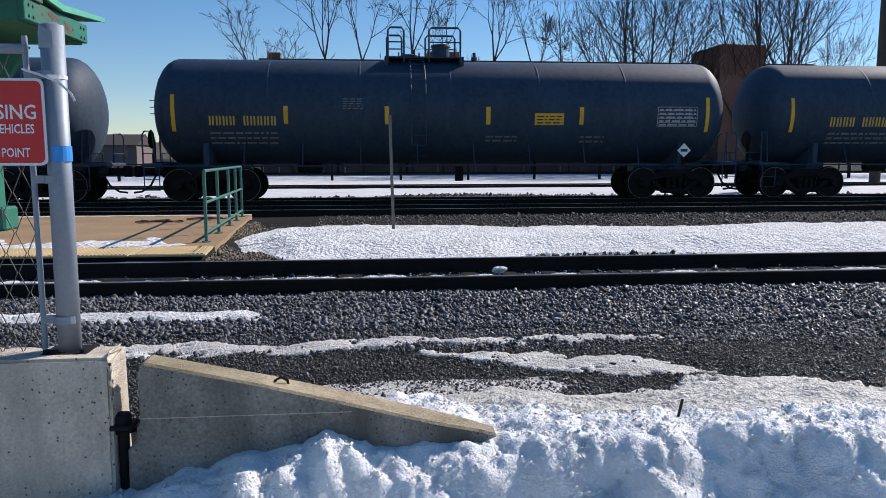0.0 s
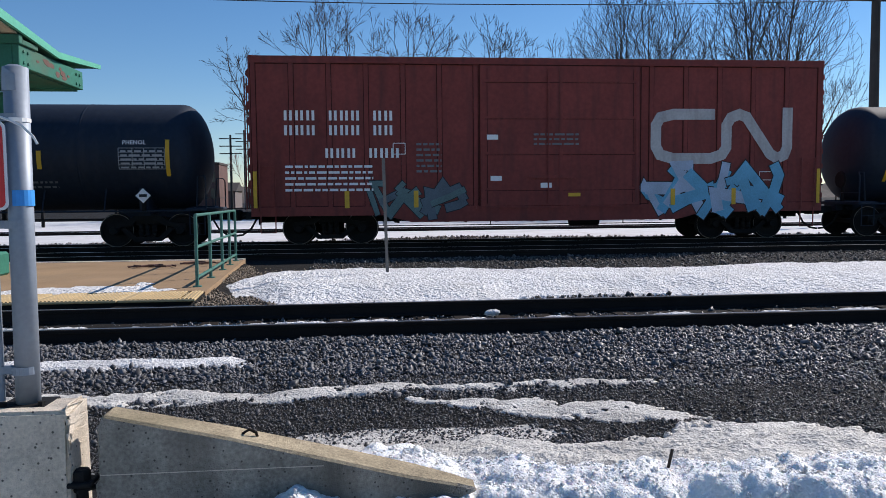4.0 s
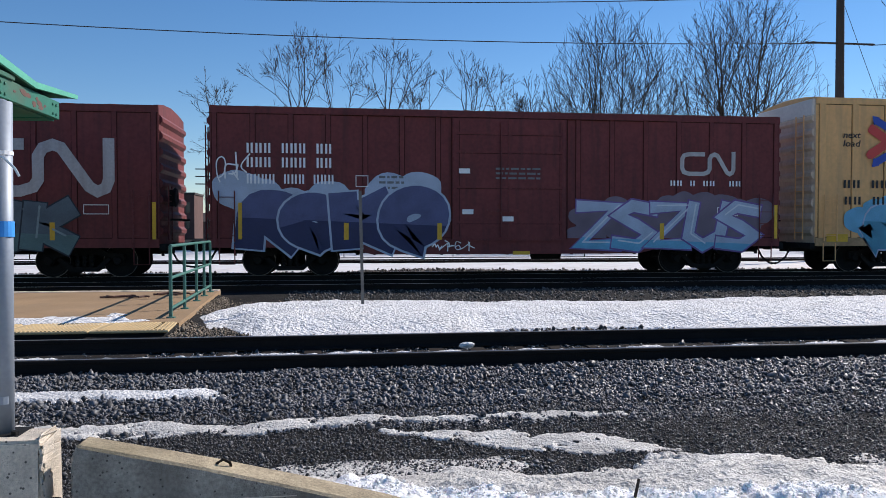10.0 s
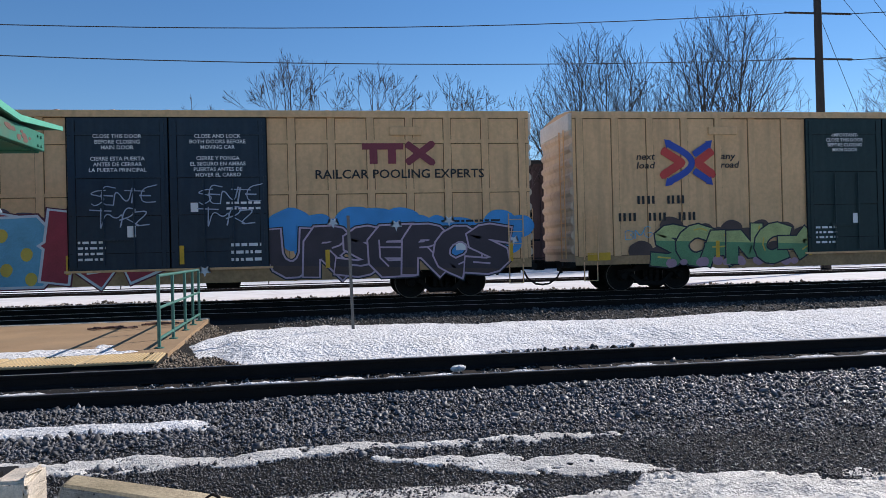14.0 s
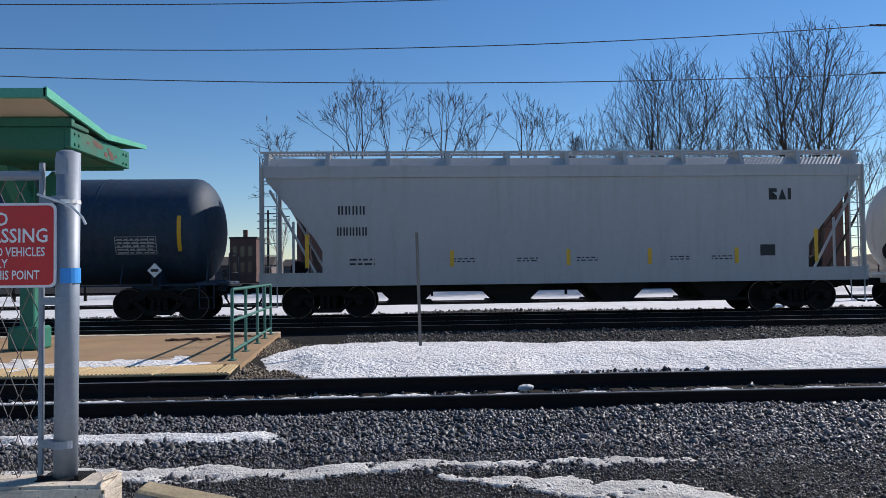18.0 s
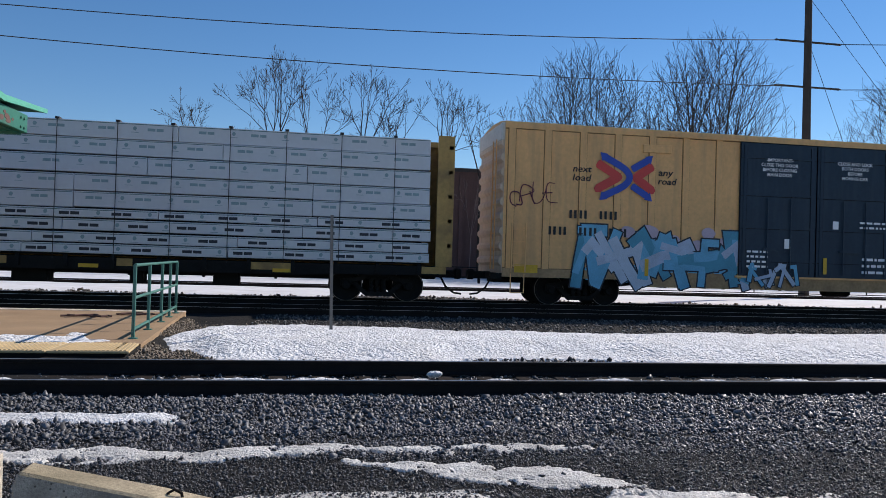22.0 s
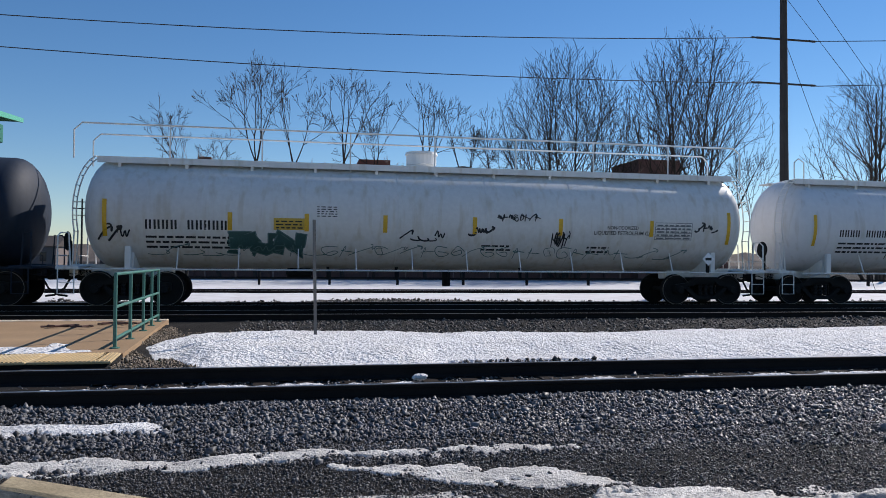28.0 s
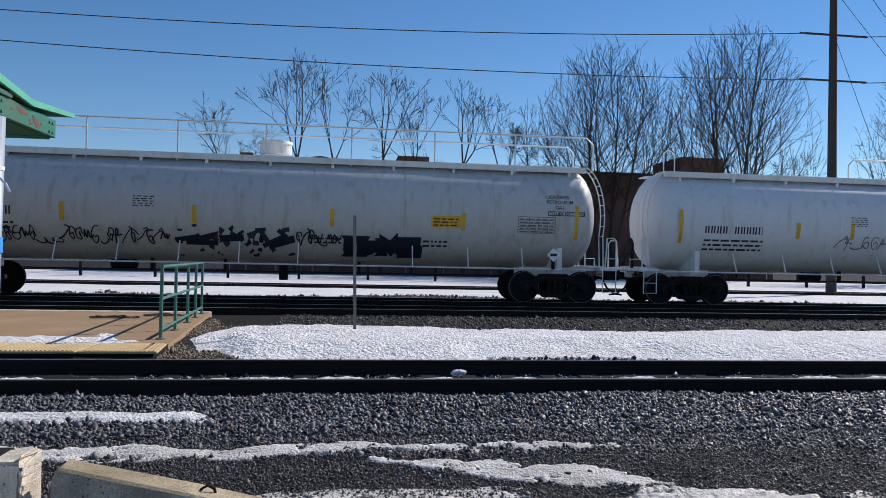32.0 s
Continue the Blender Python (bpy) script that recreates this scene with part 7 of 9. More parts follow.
def lumber_car():
    """A yellow centre-beam flat car stacked with wrapped lumber."""
    car, hf = start_car("centerbeam_flat_car", 257.96, 278.11, "yellow centre-beam flat car loaded with white-wrapped lumber", "flat car")
    bm = bmesh.new()
    prism(bm, [(-hf, 1.05), (hf, 1.05), (hf, 0.8), (hf - 3, 0.77), (hf - 4.2, 0.72), (-hf + 4.2, 0.72), (-hf + 3, 0.77), (-hf, 0.8)], -1.48, 1.48)
    part("deck", bm, M_GRIME, car, "grimy dark deck")
    for a, b in ((-hf, -hf + 0.6), (-6.6, -5.9), (-2.4, -1.5), (1.2, 1.6), (4.6, 5.8), (hf - 0.7, hf)):
        part("deck_patch", box(bmesh.new(), a, b, -1.49, -1.47, 0.84, 1.04), M_YELLOW2, car, "worn yellow paint left on the deck edge")
    for s in (-1, 1):
        head = part("bulkhead", box(bmesh.new(), *sorted((s * hf, s * (hf - 0.12))), -1.55, 1.55, 1.05, 4.78), M_YELLOW2, car)
        for yy in (-1.5, -0.75, 0, 0.75, 1.42):
            part("bulkhead_post", box(bmesh.new(), *sorted((s * (hf + 0.16), s * hf)), yy, yy + 0.08, 1.05, 4.78), M_YELLOW2, head)
        for z in (1.6, 2.3, 3.0, 3.7, 4.4):
            part("bulkhead_rail", box(bmesh.new(), *sorted((s * (hf + 0.12), s * hf)), -1.5, 1.5, z, z + 0.1), M_YELLOW2, head)
        part("side_flange", box(bmesh.new(), *sorted((s * (hf - 0.32), s * (hf - 0.12))), -1.55, -1.47, 1.05, 4.78), M_YELLOW2, head)
        ladder(car, s * (hf + 0.2), -1.0, 1.1, 4.6, 0.4, M_YELLOW2, 10, axis="y")
    bm = bmesh.new()
    box(bm, -hf, hf, -0.3, 0.3, 4.62, 4.78)
    box(bm, -hf, hf, -0.06, 0.06, 1.05, 4.62)
    part("centre_beam", bm, M_YELLOW2, car)
    rng = random.Random(97)
    x_lo, x_hi = -hf + 0.6, hf - 0.5
    cols = [x_lo + 3.0, x_lo + 3.55, x_lo + 5.0, x_lo + 7.7, x_lo + 9.1, x_lo + 10.6, x_lo + 12.0, x_lo + 13.5, x_lo + 15.0, x_lo + 16.5, x_lo + 18.0, x_hi]
    long_rows = [(1.12, 1.41, -0.08, True), (1.41, 1.71, -0.03, True), (1.73, 2.06, -0.1, True), (2.07, 2.33, 3.3, True), (2.34, 2.79, 3.95, False), (2.79, 3.25, 3.95, False), (3.26, 3.75, 3.98, False), (3.76, 4.21, 2.72, False), (4.21, 4.66, 2.74, False)]
    for r, (z, z1, left, dark) in enumerate(long_rows):
        h = z1 - z
        edges, at = [x_lo + left], x_lo + left + rng.choice((3.2, 4.4, 5.6))
        while at < x_hi - 2.5:
            edges.append(at)
            at += rng.choice((4.2, 5.2, 6.2))
        edges.append(x_hi + rng.uniform(-0.05, 0.04))
        for a, b in zip(edges, edges[1:]):
            jut = rng.uniform(0, 0.04)
            low = 0.024 if dark else rng.choice((0.006, 0.012, 0.026))
            sag = rng.uniform(-0.5, 0.5) * low
            bm = box(bmesh.new(), a + 0.006, b - 0.006, -1.5 - jut, -0.35, z + low, z + h - 0.004, 0.012)
            for v in bm.verts:
                if v.co.z < z + h / 2:
                    v.co.z += sag * (1 if v.co.x > (a + b) / 2 else -1)
            pk = part("lumber_pack", bm, M_WRAP, car)
            part("wrap_stripe", quad(bmesh.new(), Flat(-1.5 - jut), a + 0.03, b - 0.03, z + h - 0.048, z + h - 0.03, 0.004), G_TEAL, pk)
            n = max(1, round((b - a) / 1.28))
            for q in range(n):
                cx = a + (b - a) * (q + 0.3 + 0.12 * (r % 3)) / n
                mid = z + h * (0.5 if dark else 0.62)
                ink, up, wide = (G_NAVYBLACK, 0.04, 0.27) if dark else (G_DIMTEAL, 0.038, 0.22)
                part("printed_mark", quad(bmesh.new(), Flat(-1.5 - jut), cx - wide, cx - 0.02, mid - up, mid + up, 0.004), ink, pk)
                part("printed_mark", quad(bmesh.new(), Flat(-1.5 - jut), cx + 0.01, cx + wide * 0.85, mid - up, mid + up, 0.004), ink, pk)
                if cx + 0.85 < b:
                    part("printed_mark", patch(bmesh.new(), Flat(-1.5 - jut), [(cx + 0.7 + 0.055 * math.cos(k), mid + 0.02 + 0.06 * math.sin(k)) for k in range(6)], 0.004), G_DIMTEAL, pk)
                    part("printed_mark", quad(bmesh.new(), Flat(-1.5 - jut), cx + 0.6, cx + 0.8, mid - 0.09, mid - 0.075, 0.004), G_DIMTEAL, pk)
    short_rows = [(2.07, 2.28, 0.0, 3.27), (2.29, 2.5, -0.05, 3.28), (2.53, 2.75, 0.02, 3.9), (2.77, 2.99, 0.0, 3.88), (3.02, 3.22, 0.03, 3.91), (3.25, 3.44, 0.7, 3.9), (3.49, 3.68, 0.4, 3.1), (3.75, 3.93, 0.02, 2.68), (3.96, 4.2, 0.05, 2.69)]
    for z, z1, left, right in short_rows:
        a, b, jut = x_lo + left, x_lo + right, rng.uniform(-0.05, 0.02)
        tip = rng.uniform(-0.025, 0.025)
        bm = box(bmesh.new(), a, b, -1.5 - jut, -0.35, z + 0.012, z1 - 0.006, 0.012)
        for v in bm.verts:
            v.co.z += tip * (v.co.x - a) / (b - a)
        pk = part("lumber_pack", bm, M_WRAP, car, "short wrapped pack with torn wrapping")
        for q in range(3):
            cx = a + (b - a) * (q + 0.25 + rng.uniform(0, 0.2)) / 3
            zz = (z + z1) / 2 + tip * (cx - a) / (b - a)
            part("printed_mark", quad(bmesh.new(), Flat(-1.5 - jut), cx - 0.25, cx + 0.28, zz - 0.04, zz + 0.04, 0.004), G_NAVYBLACK, pk)
            if rng.random() < 0.5:
                part("printed_mark", quad(bmesh.new(), Flat(-1.5 - jut), cx + 0.45, cx + 0.56, zz - 0.03, zz + 0.05, 0.004), G_MAUVE, pk)
            part("torn_wrap", patch(bmesh.new(), Flat(-1.5 - jut), soften([(cx + 0.4 + rng.uniform(0.05, 0.2) * math.cos(k), zz + 0.07 * math.sin(k) + rng.uniform(-0.02, 0.02)) for k in range(6)], 1), 0.006), M_SIGNWHITE, pk)
    z = 4.66
    # near-black block behind the packs stands in for shade in the gaps
    part("stack_gap_shade", box(bmesh.new(), x_lo + 0.4, x_hi - 0.2, -1.3, -0.4, 1.1, 4.1), M_GRIME, car, "near-black block that paints the shade in the stack's gaps")
    bm = bmesh.new()
    for x in cols[1:-1]:
        box(bm, x - 0.009, x + 0.009, -1.552, -1.546, 1.0, z + 0.02)
        box(bm, x - 0.05, x + 0.05, -1.56, -1.3, z, z + 0.05)
    part("tie_down_strap", bm, C_BLK, car)
    sd = Flat(-1.48)
    part("reporting_mark", char_bars(bmesh.new(), sd, -hf + 3.1, 0.74, 0.24, "XXXX XXXX", 0.26), C_WHT, car, "white car number shown as plain bars")
    bm = bmesh.new()
    for i in range(17):
        x = -hf + 0.6 + i * 1.17
        box(bm, x, x + 0.1, -1.54, -1.48, 0.8, 1.1)
    part("stake_pocket", bm, M_GRIME, car)
    bm = box(bmesh.new(), -hf + 3, hf - 3, -0.35, 0.35, 0.6, 0.75)
    for x, w in ((-4.2, 0.5), (-1.6, 0.9), (1.4, 0.35), (3.6, 0.7)):
        box(bm, x, x + w, -0.9, -0.35, 0.36, 0.74, 0.03)
    part("underframe", bm, M_GRIME, car)
    bar_marks(sd, car, [(x, 0.78, 0.88) for x in (-5, 0.5, 5.5)], w=0.5)
    running_gear(car, hf, 1.9)


def reefer_car():
    """A long white refrigerator car with a plug door and a cooling unit on its end."""
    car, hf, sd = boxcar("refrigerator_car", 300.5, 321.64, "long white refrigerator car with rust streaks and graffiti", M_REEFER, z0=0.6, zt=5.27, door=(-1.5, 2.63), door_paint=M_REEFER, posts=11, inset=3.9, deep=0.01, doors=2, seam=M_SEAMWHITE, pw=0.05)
    rng = random.Random(101)
    part("reporting_mark", char_bars(bmesh.new(), sd, -7.01, 3.55, 0.34, "XXXXXXXXXX", 0.317), C_BLK, car, "black car number shown as plain bars")
    for i, line in enumerate(("CLOSE AND LOCK", "DOORS BEFORE", "MOVING CAR")):
        words("door_lettering", Flat(-1.66), line, -0.3, 4.25 - 0.15 * i, 0.1, C_BLK, car, centre=True)
    # shield emblem and slogan
    ex, ez = 7.78, 3.5
    bm = bmesh.new()
    bm.faces.new([bm.verts.new(sd.at(ex + a, ez + b, 0.007)) for a, b in ((-0.25, 0.3), (-0.27, 0.0), (-0.15, -0.28), (0, -0.36), (0.15, -0.28), (0.27, 0.0), (0.25, 0.3))])
    em = part("shield_emblem", bm, C_WHT, car, "red, white and blue shield emblem")
    part("shield_top", quad(bmesh.new(), sd, ex - 0.25, ex + 0.25, ez + 0.05, ez + 0.3, 0.01), C_LBLUE, em)
    bm = bmesh.new()
    for k in range(4):
        quad(bm, sd, ex - 0.2 + k * 0.12, ex - 0.15 + k * 0.12, ez - 0.25, ez + 0.03, 0.01)
    part("shield_stripe", bm, C_LRED, em)
    words("lettering", sd, "BUILDING", ex + 0.45, ez + 0.02, 0.15, C_BLK, car, wide=0.9)
    words("lettering", sd, "AMERICA", ex + 0.45, ez - 0.22, 0.15, C_BLK, car, wide=0.85)
    part("backing", blobs(bmesh.new(), sd, -9.6, -5.4, 0.78, 1.7, 22, random.Random(102), 0.002, 0.14), M_PINKHAZE, car)
    shards(sd, car, -8.2, -5.6, 0.78, 1.85, 18, (G_GREEN, G_PINE, M_PINKHAZE, G_TEAL), G_PINE, 202, 0.14, 0.02, label="smeared green and mauve graffiti")
    tag(sd, car, (6, 1, 9, 8, 5, 2), -8.3, -5.5, 0.9, 1.75, 208, G_PINE, 0.05)
    tag(sd, car, (8, 1, 6), -9.4, -8.2, 0.9, 1.7, 209, G_MAUVE, 0.1)
    for x0 in (-9.0, -8.3, -7.6):
        part("fill", quad(bmesh.new(), sd, x0, x0 + 0.5, 1.75 + 0.1 * (x0 + 9) / 2, 2.1, 0.006), G_RUST, car)
    part("backing", blobs(bmesh.new(), sd, -4.9, -1.8, 1.2, 2.1, 16, random.Random(203), 0.002, 0.14), M_PINKHAZE, car)
    shards(sd, car, -5.4, -1.6, 0.74, 2.1, 26, (G_PALE, G_SAGE, G_TEAL, G_LILAC), G_PINE, 103, 0.14, 0.025)
    shards(sd, car, 2.9, 8.2, 0.74, 1.95, 34, (G_SAGE, G_PINE, G_TEAL, G_PALE), G_PINE, 104, 0.15, 0.025)
    shards(Flat(-1.66), car, -1.3, 2.4, 0.8, 1.75, 18, (M_PINKHAZE, G_SAGE, G_LILAC), G_MAUVE, 109, 0.13, 0.02)
    tag_scrawl(sd, car, 7.6, 8.9, 1.2, 1.8, 105, G_MAUVE, 0.12, 5)
    tag(sd, car, (9, 2, 6, 4, 0), -hf + 0.1, -hf + 1.9, 3.35, 3.65, 106, G_BLACK, 0.035)
    tag(sd, car, (22, 11, 5, 4, 0), -hf + 0.2, -hf + 1.8, 2.98, 3.28, 107, G_BLACK, 0.035)
    bm = bmesh.new()
    for x, zl in ((3.3, 3.9), (3.6, 3.2), (5.0, 4.2), (5.3, 3.7), (5.7, 4.1)):
        quad(bm, sd, x, x + 0.025, zl, 5.0, 0.005)
    part("rust_streak", bm, G_RUST, car, "brown rust streak below the roof")
    part("drain_hatch", box(bmesh.new(), -3.95, -3.25, -SIDE_Y - 0.015, -SIDE_Y, 1.02, 1.4, 0.01), C_BLK, car, "black square hatch")
    for x in (-1.62, 2.63):
        part("door_jamb", box(bmesh.new(), x, x + 0.12, -SIDE_Y - 0.07, -SIDE_Y, 0.75, 4.95, 0.01), M_REEFER, car)
    part("top_track", box(bmesh.new(), -1.7, 6.6, -SIDE_Y - 0.08, -SIDE_Y, 4.98, 5.06, 0.01), M_REEFER, car)
    for x in (-0.75, 1.9):
        part("lock_bar", pipe(bmesh.new(), [(x, -SIDE_Y - 0.13, 0.8), (x, -SIDE_Y - 0.13, 4.85)], 0.03, 8), M_REEFER, car)
    for z in (1.9, 2.35, 3.25):
        part("door_bar", box(bmesh.new(), -1.4, 2.5, -SIDE_Y - 0.1, -SIDE_Y - 0.06, z, z + 0.07, 0.01), M_REEFER, car)
        # dark line painted beneath the bar as its shade
        part("bar_seam", box(bmesh.new(), -1.4, 2.5, -SIDE_Y - 0.075, -SIDE_Y - 0.06, z - 0.025, z), M_SEAM, car)
    for x, z in ((-1.95, 3.4), (-1.95, 1.9), (6.9, 3.3)):
        part("latch_box", box(bmesh.new(), x - 0.08, x + 0.08, -SIDE_Y - 0.05, -SIDE_Y, z, z + 0.34, 0.02), M_SEAM if x > 0 else M_REEFER, car)
    part("notice_panel", quad(bmesh.new(), sd, -3.7, -3.45, 2.25, 2.52, 0.006), C_YEL, car)
    ladder(car, -10.1, -SIDE_Y - 0.05, 0.8, 2.9, 0.7, M_GALV, 6)
    bm = box(bmesh.new(), hf + 0.02, hf + 0.55, -1.3, 1.3, 2.1, 5.1, 0.03)
    unit = part("cooling_unit", bm, M_REEFER, car, "white cooling unit on the car end")
    part("unit_cover", box(bmesh.new(), hf + 0.54, hf + 0.62, -1.25, 1.25, 4.2, 5.05, 0.01), M_GENSET, unit, "yellow cover panel")
    bm = bmesh.new()
    for k in range(8):
        box(bm, hf + 0.55, hf + 0.66, -1.2, 1.2, 3.2 + k * 0.11, 3.27 + k * 0.11)
    part("grille", bm, M_GRIME, unit)


tank_group()
red_group()
yellow_group()
hopper_car()
lumber_car()
reefer_car()


# ---- platform, railing and canopy ----
PLAT_Z, PX1, PY0, PY1 = 0.2, -2.0, 10.08, 17.0


def end_x(y):
    """The platform's end, which runs askew to the tracks."""
    return PX1 - 0.066 * (y - PY0)


platform = thing("platform", "low tan station platform with worn surface", "platform")
tagged(platform, kind="structure")
bm = bmesh.new()
prism_x(bm, [(PY0 + 0.91, 0.0), (PY1, 0.0), (PY1, PLAT_Z), (PY0 + 0.91, PLAT_Z)], -40, 0)
for v in bm.verts:
    if v.co.x > -1:
        v.co.x = end_x(v.co.y)
part("platform_slab", bm, M_PLAT, platform)
bm = bmesh.new()
box(bm, -40, end_x(PY1), PY1 - 0.28, PY1 + 0.02, 0.02, PLAT_Z + 0.012, 0.01)
part("back_edge", bm, M_CONC, platform, "pale concrete edge")
# near-black block set back under the plates, in place of shade
part("plate_shade_block", box(bmesh.new(), -40, PX1 - 0.06, PY0 + 0.05, PY0 + 0.9, -0.02, PLAT_Z - 0.024), M_GRIME, platform, "near-black block that paints the shade under the plates")
k, i = PX1, 0
while k > -14:
    w = 1.0 + 0.1 * (i % 2)
    bm = box(bmesh.new(), k - w + 0.012, k, PY0, PY0 + 0.9, PLAT_Z - 0.02, PLAT_Z + 0.012, 0.008)
    plate = part("tactile_plate", bm, M_TACTILE, platform, "ribbed yellow warning plate")
    bm = bmesh.new()
    for r in range(int((w - 0.08) / 0.052)):
        box(bm, k - 0.065 - r * 0.052, k - 0.037 - r * 0.052, PY0 + 0.02, PY0 + 0.87, PLAT_Z + 0.011, PLAT_Z + 0.022)
    ribs = part("plate_rib", bm, M_TACTILE, plate)
    if i == 0:
        for ob in (plate, ribs):
            for v in ob.data.vertices:
                if v.co.x > k - 0.2:
                    v.co.x -= 0.09 * (v.co.y - PY0)
    k -= w
    i += 1
field("platform_snow", -9, PX1 - 0.3, PY0 + 0.5, 13.2, 220, 70, lambda x, y: PLAT_Z - 0.02 + 0.035 * ramp(0.9 - abs(y - 11.15 - 0.1 * (x + 4)) + 0.9 * nz(x, y, 1.3, 91) + 0.5 * nz(x, y, 4.5, 92) - 0.9 * ramp(x, -3.3, -2.6) - 0.1, 0, 0.2), M_SNOW, "thin broken patches of melting snow on the platform", "snow", keep=PLAT_Z - 0.004)

railing = thing("railing", "green pipe railing at the end of the platform", "railing", at=(-2.31, 0, PLAT_Z))
posts_y = [11.62, 12.95, 14.37, 15.45, 16.45]
LEAN = -0.055
for y in posts_y:
    part("post", pipe(bmesh.new(), [(LEAN * (y - 11.62), y, -0.05), (LEAN * (y - 11.62), y, 1.08)], 0.027, 8), M_DKGREEN, railing)
    part("base_flange", lathe(bmesh.new(), [(0.0, 0.07), (0.015, 0.07), (0.02, 0.035)], "z", 10, (LEAN * (y - 11.62), y, 0)), M_DKGREEN, railing)
for z in (1.08, 0.6, 0.14):
    part("rail_bar", pipe(bmesh.new(), [(0, posts_y[0], z), (LEAN * (posts_y[-1] - posts_y[0]), posts_y[-1], z)], 0.024, 8), M_DKGREEN, railing)

canopy = thing("platform_canopy", "green steel platform canopy with cream soffit", "canopy", at=(0, 0, PLAT_Z))
for cx in (-6.45, -15.5):
    b = box(bmesh.new(), cx - 0.27, cx + 0.27, 13.7, 14.24, 0.0, 0.42, 0.04)
    col = part("column_base", b, M_GREEN, canopy)
    part("column", box(bmesh.new(), cx - 0.13, cx + 0.13, 13.84, 14.1, 0.4, 3.2, 0.02), M_GREEN, canopy)
    bm = bmesh.new()
    for s in (-1, 1):
        prism_x(bm, [(13.97, 2.2), (13.97 + s * 0.2, 2.3), (13.97 + s * 1.0, 3.2), (13.97 + s * 0.6, 3.22), (13.97, 2.7)], cx - 0.08, cx + 0.08)
        prism(bm, [(cx, 2.2), (cx + s * 0.2, 2.35), (cx + s * 0.75, 3.2), (cx + s * 0.4, 3.22), (cx, 2.75)], 13.9, 14.05)
    part("bracket", bm, M_GREEN, canopy)
RX, RR = -5.1, -4.98
bm = bmesh.new()
box(bm, -30, RX - 0.02, 12.3, 12.42, 3.39, 3.72, 0.01)
box(bm, -30, RX - 0.02, 14.75, 14.87, 3.39, 3.72, 0.01)
box(bm, -30, RX - 0.02, 12.3, 12.7, 3.36, 3.4)
box(bm, -30, RX - 0.02, 14.5, 14.87, 3.36, 3.4)
part("long_beam", bm, M_GREEN, canopy)
part("upper_beam", box(box(bmesh.new(), -30, RX + 0.12, 12.24, 12.36, 3.723, 3.86, 0.008), RX - 0.02, RX + 0.12, 12.36, 12.9, 3.723, 3.8, 0.008), M_GREEN, canopy)
part("ceiling_plate", box(bmesh.new(), -30, RX - 0.03, 12.7, 14.5, 3.375, 3.395), M_GREEN, canopy)
part("end_beam", box(bmesh.new(), RX - 0.02, RX + 0.08, 12.3, 14.87, 3.39, 3.72, 0.01), M_GREEN, canopy, "green end beam with chipped rusty paint")
rr = random.Random(12)
for k in range(9):
    cy, cz, r = rr.uniform(12.8, 14.3), rr.uniform(3.46, 3.66), rr.uniform(0.03, 0.1)
    pts = soften([(cy + r * 1.6 * math.cos(q * 0.9) * rr.uniform(0.6, 1.2), cz + r * 0.7 * math.sin(q * 0.9) * rr.uniform(0.6, 1.2)) for q in range(7)], 1)
    part("rust_patch", prism_x(bmesh.new(), pts, RX + 0.07, RX + 0.0815 + 0.0004 * k), M_BRICK, canopy, "chipped rusty patch")
for cy in (12.45, 12.6, 14.55, 14.7):
    for cz in (3.46, 3.63):
        part("bolt", lathe(bmesh.new(), [(RX + 0.07, 0.025), (RX + 0.1, 0.025), (RX + 0.105, 0.01)], "x", 6, (0, cy, cz)), M_GREEN, canopy)
bm = prism_x(bmesh.new(), [(11.38, 4.0), (13.6, 3.75), (15.6, 3.91), (15.6, 3.97), (13.6, 3.82), (11.38, 4.08)], -30, RR)
part("roof_deck", bm, M_GREEN, canopy)
for i in range(9):
    x1 = RR - 0.05 - i * 1.5
    part("soffit_panel", prism_x(bmesh.new(), [(11.42, 3.97), (12.3, 3.87), (12.3, 3.89), (11.42, 3.99)], x1 - 1.48, x1), M_SOFFIT, canopy)
bm = prism_x(bmesh.new(), [(11.3, 3.96), (11.38, 3.96), (11.38, 4.1), (11.3, 4.1)], -30, RR + 0.03)
part("gutter", bm, M_GREENLT, canopy, "pale green roof edge")
bm = prism_x(bmesh.new(), [(11.3, 3.98), (13.6, 3.74), (15.6, 3.9), (15.6, 3.98), (13.6, 3.85), (11.3, 4.12)], RR, RR + 0.05)
part("end_fascia", bm, M_GREENLT, canopy)

for x, y, n in ((-3.95, 15.15, 4), (-3.1, 15.75, 5)):
    ch = thing("track_chain", "rusty tie chain lying on the platform", "chain", at=(x, y, PLAT_Z + 0.03))
    rr = random.Random(int(-x * 10))
    pts = [(-0.45 + 0.9 * k / 10, 0.12 * rr.uniform(-1, 1), 0.0) for k in range(11)]
    part("chain_body", pipe(bmesh.new(), pts, 0.02, 5), M_BRICK, ch)
    part("chain_body", pipe(bmesh.new(), [(p[0] + 0.1, p[1] + 0.1 * rr.uniform(-1, 1), 0.02) for p in pts[:7]], 0.015, 5), M_BRICK, ch)

# ---- marker post in the snow ----
marker = thing("marker_post", "thin bare metal marker post leaning in the snow", "post", at=(0.61, 13.75, 0.0))
bm = bmesh.new()
prism_pts = [(-0.028, -0.012), (-0.028, 0.02), (-0.02, 0.02), (-0.02, -0.004), (0.02, -0.004), (0.02, 0.02), (0.028, 0.02), (0.028, -0.012)]
a = [bm.verts.new((x, y, 0.0)) for x, y in prism_pts]
b = [bm.verts.new((x - 0.05, y, 2.24)) for x, y in prism_pts]
bm.faces.new(a[::-1]), bm.faces.new(b)
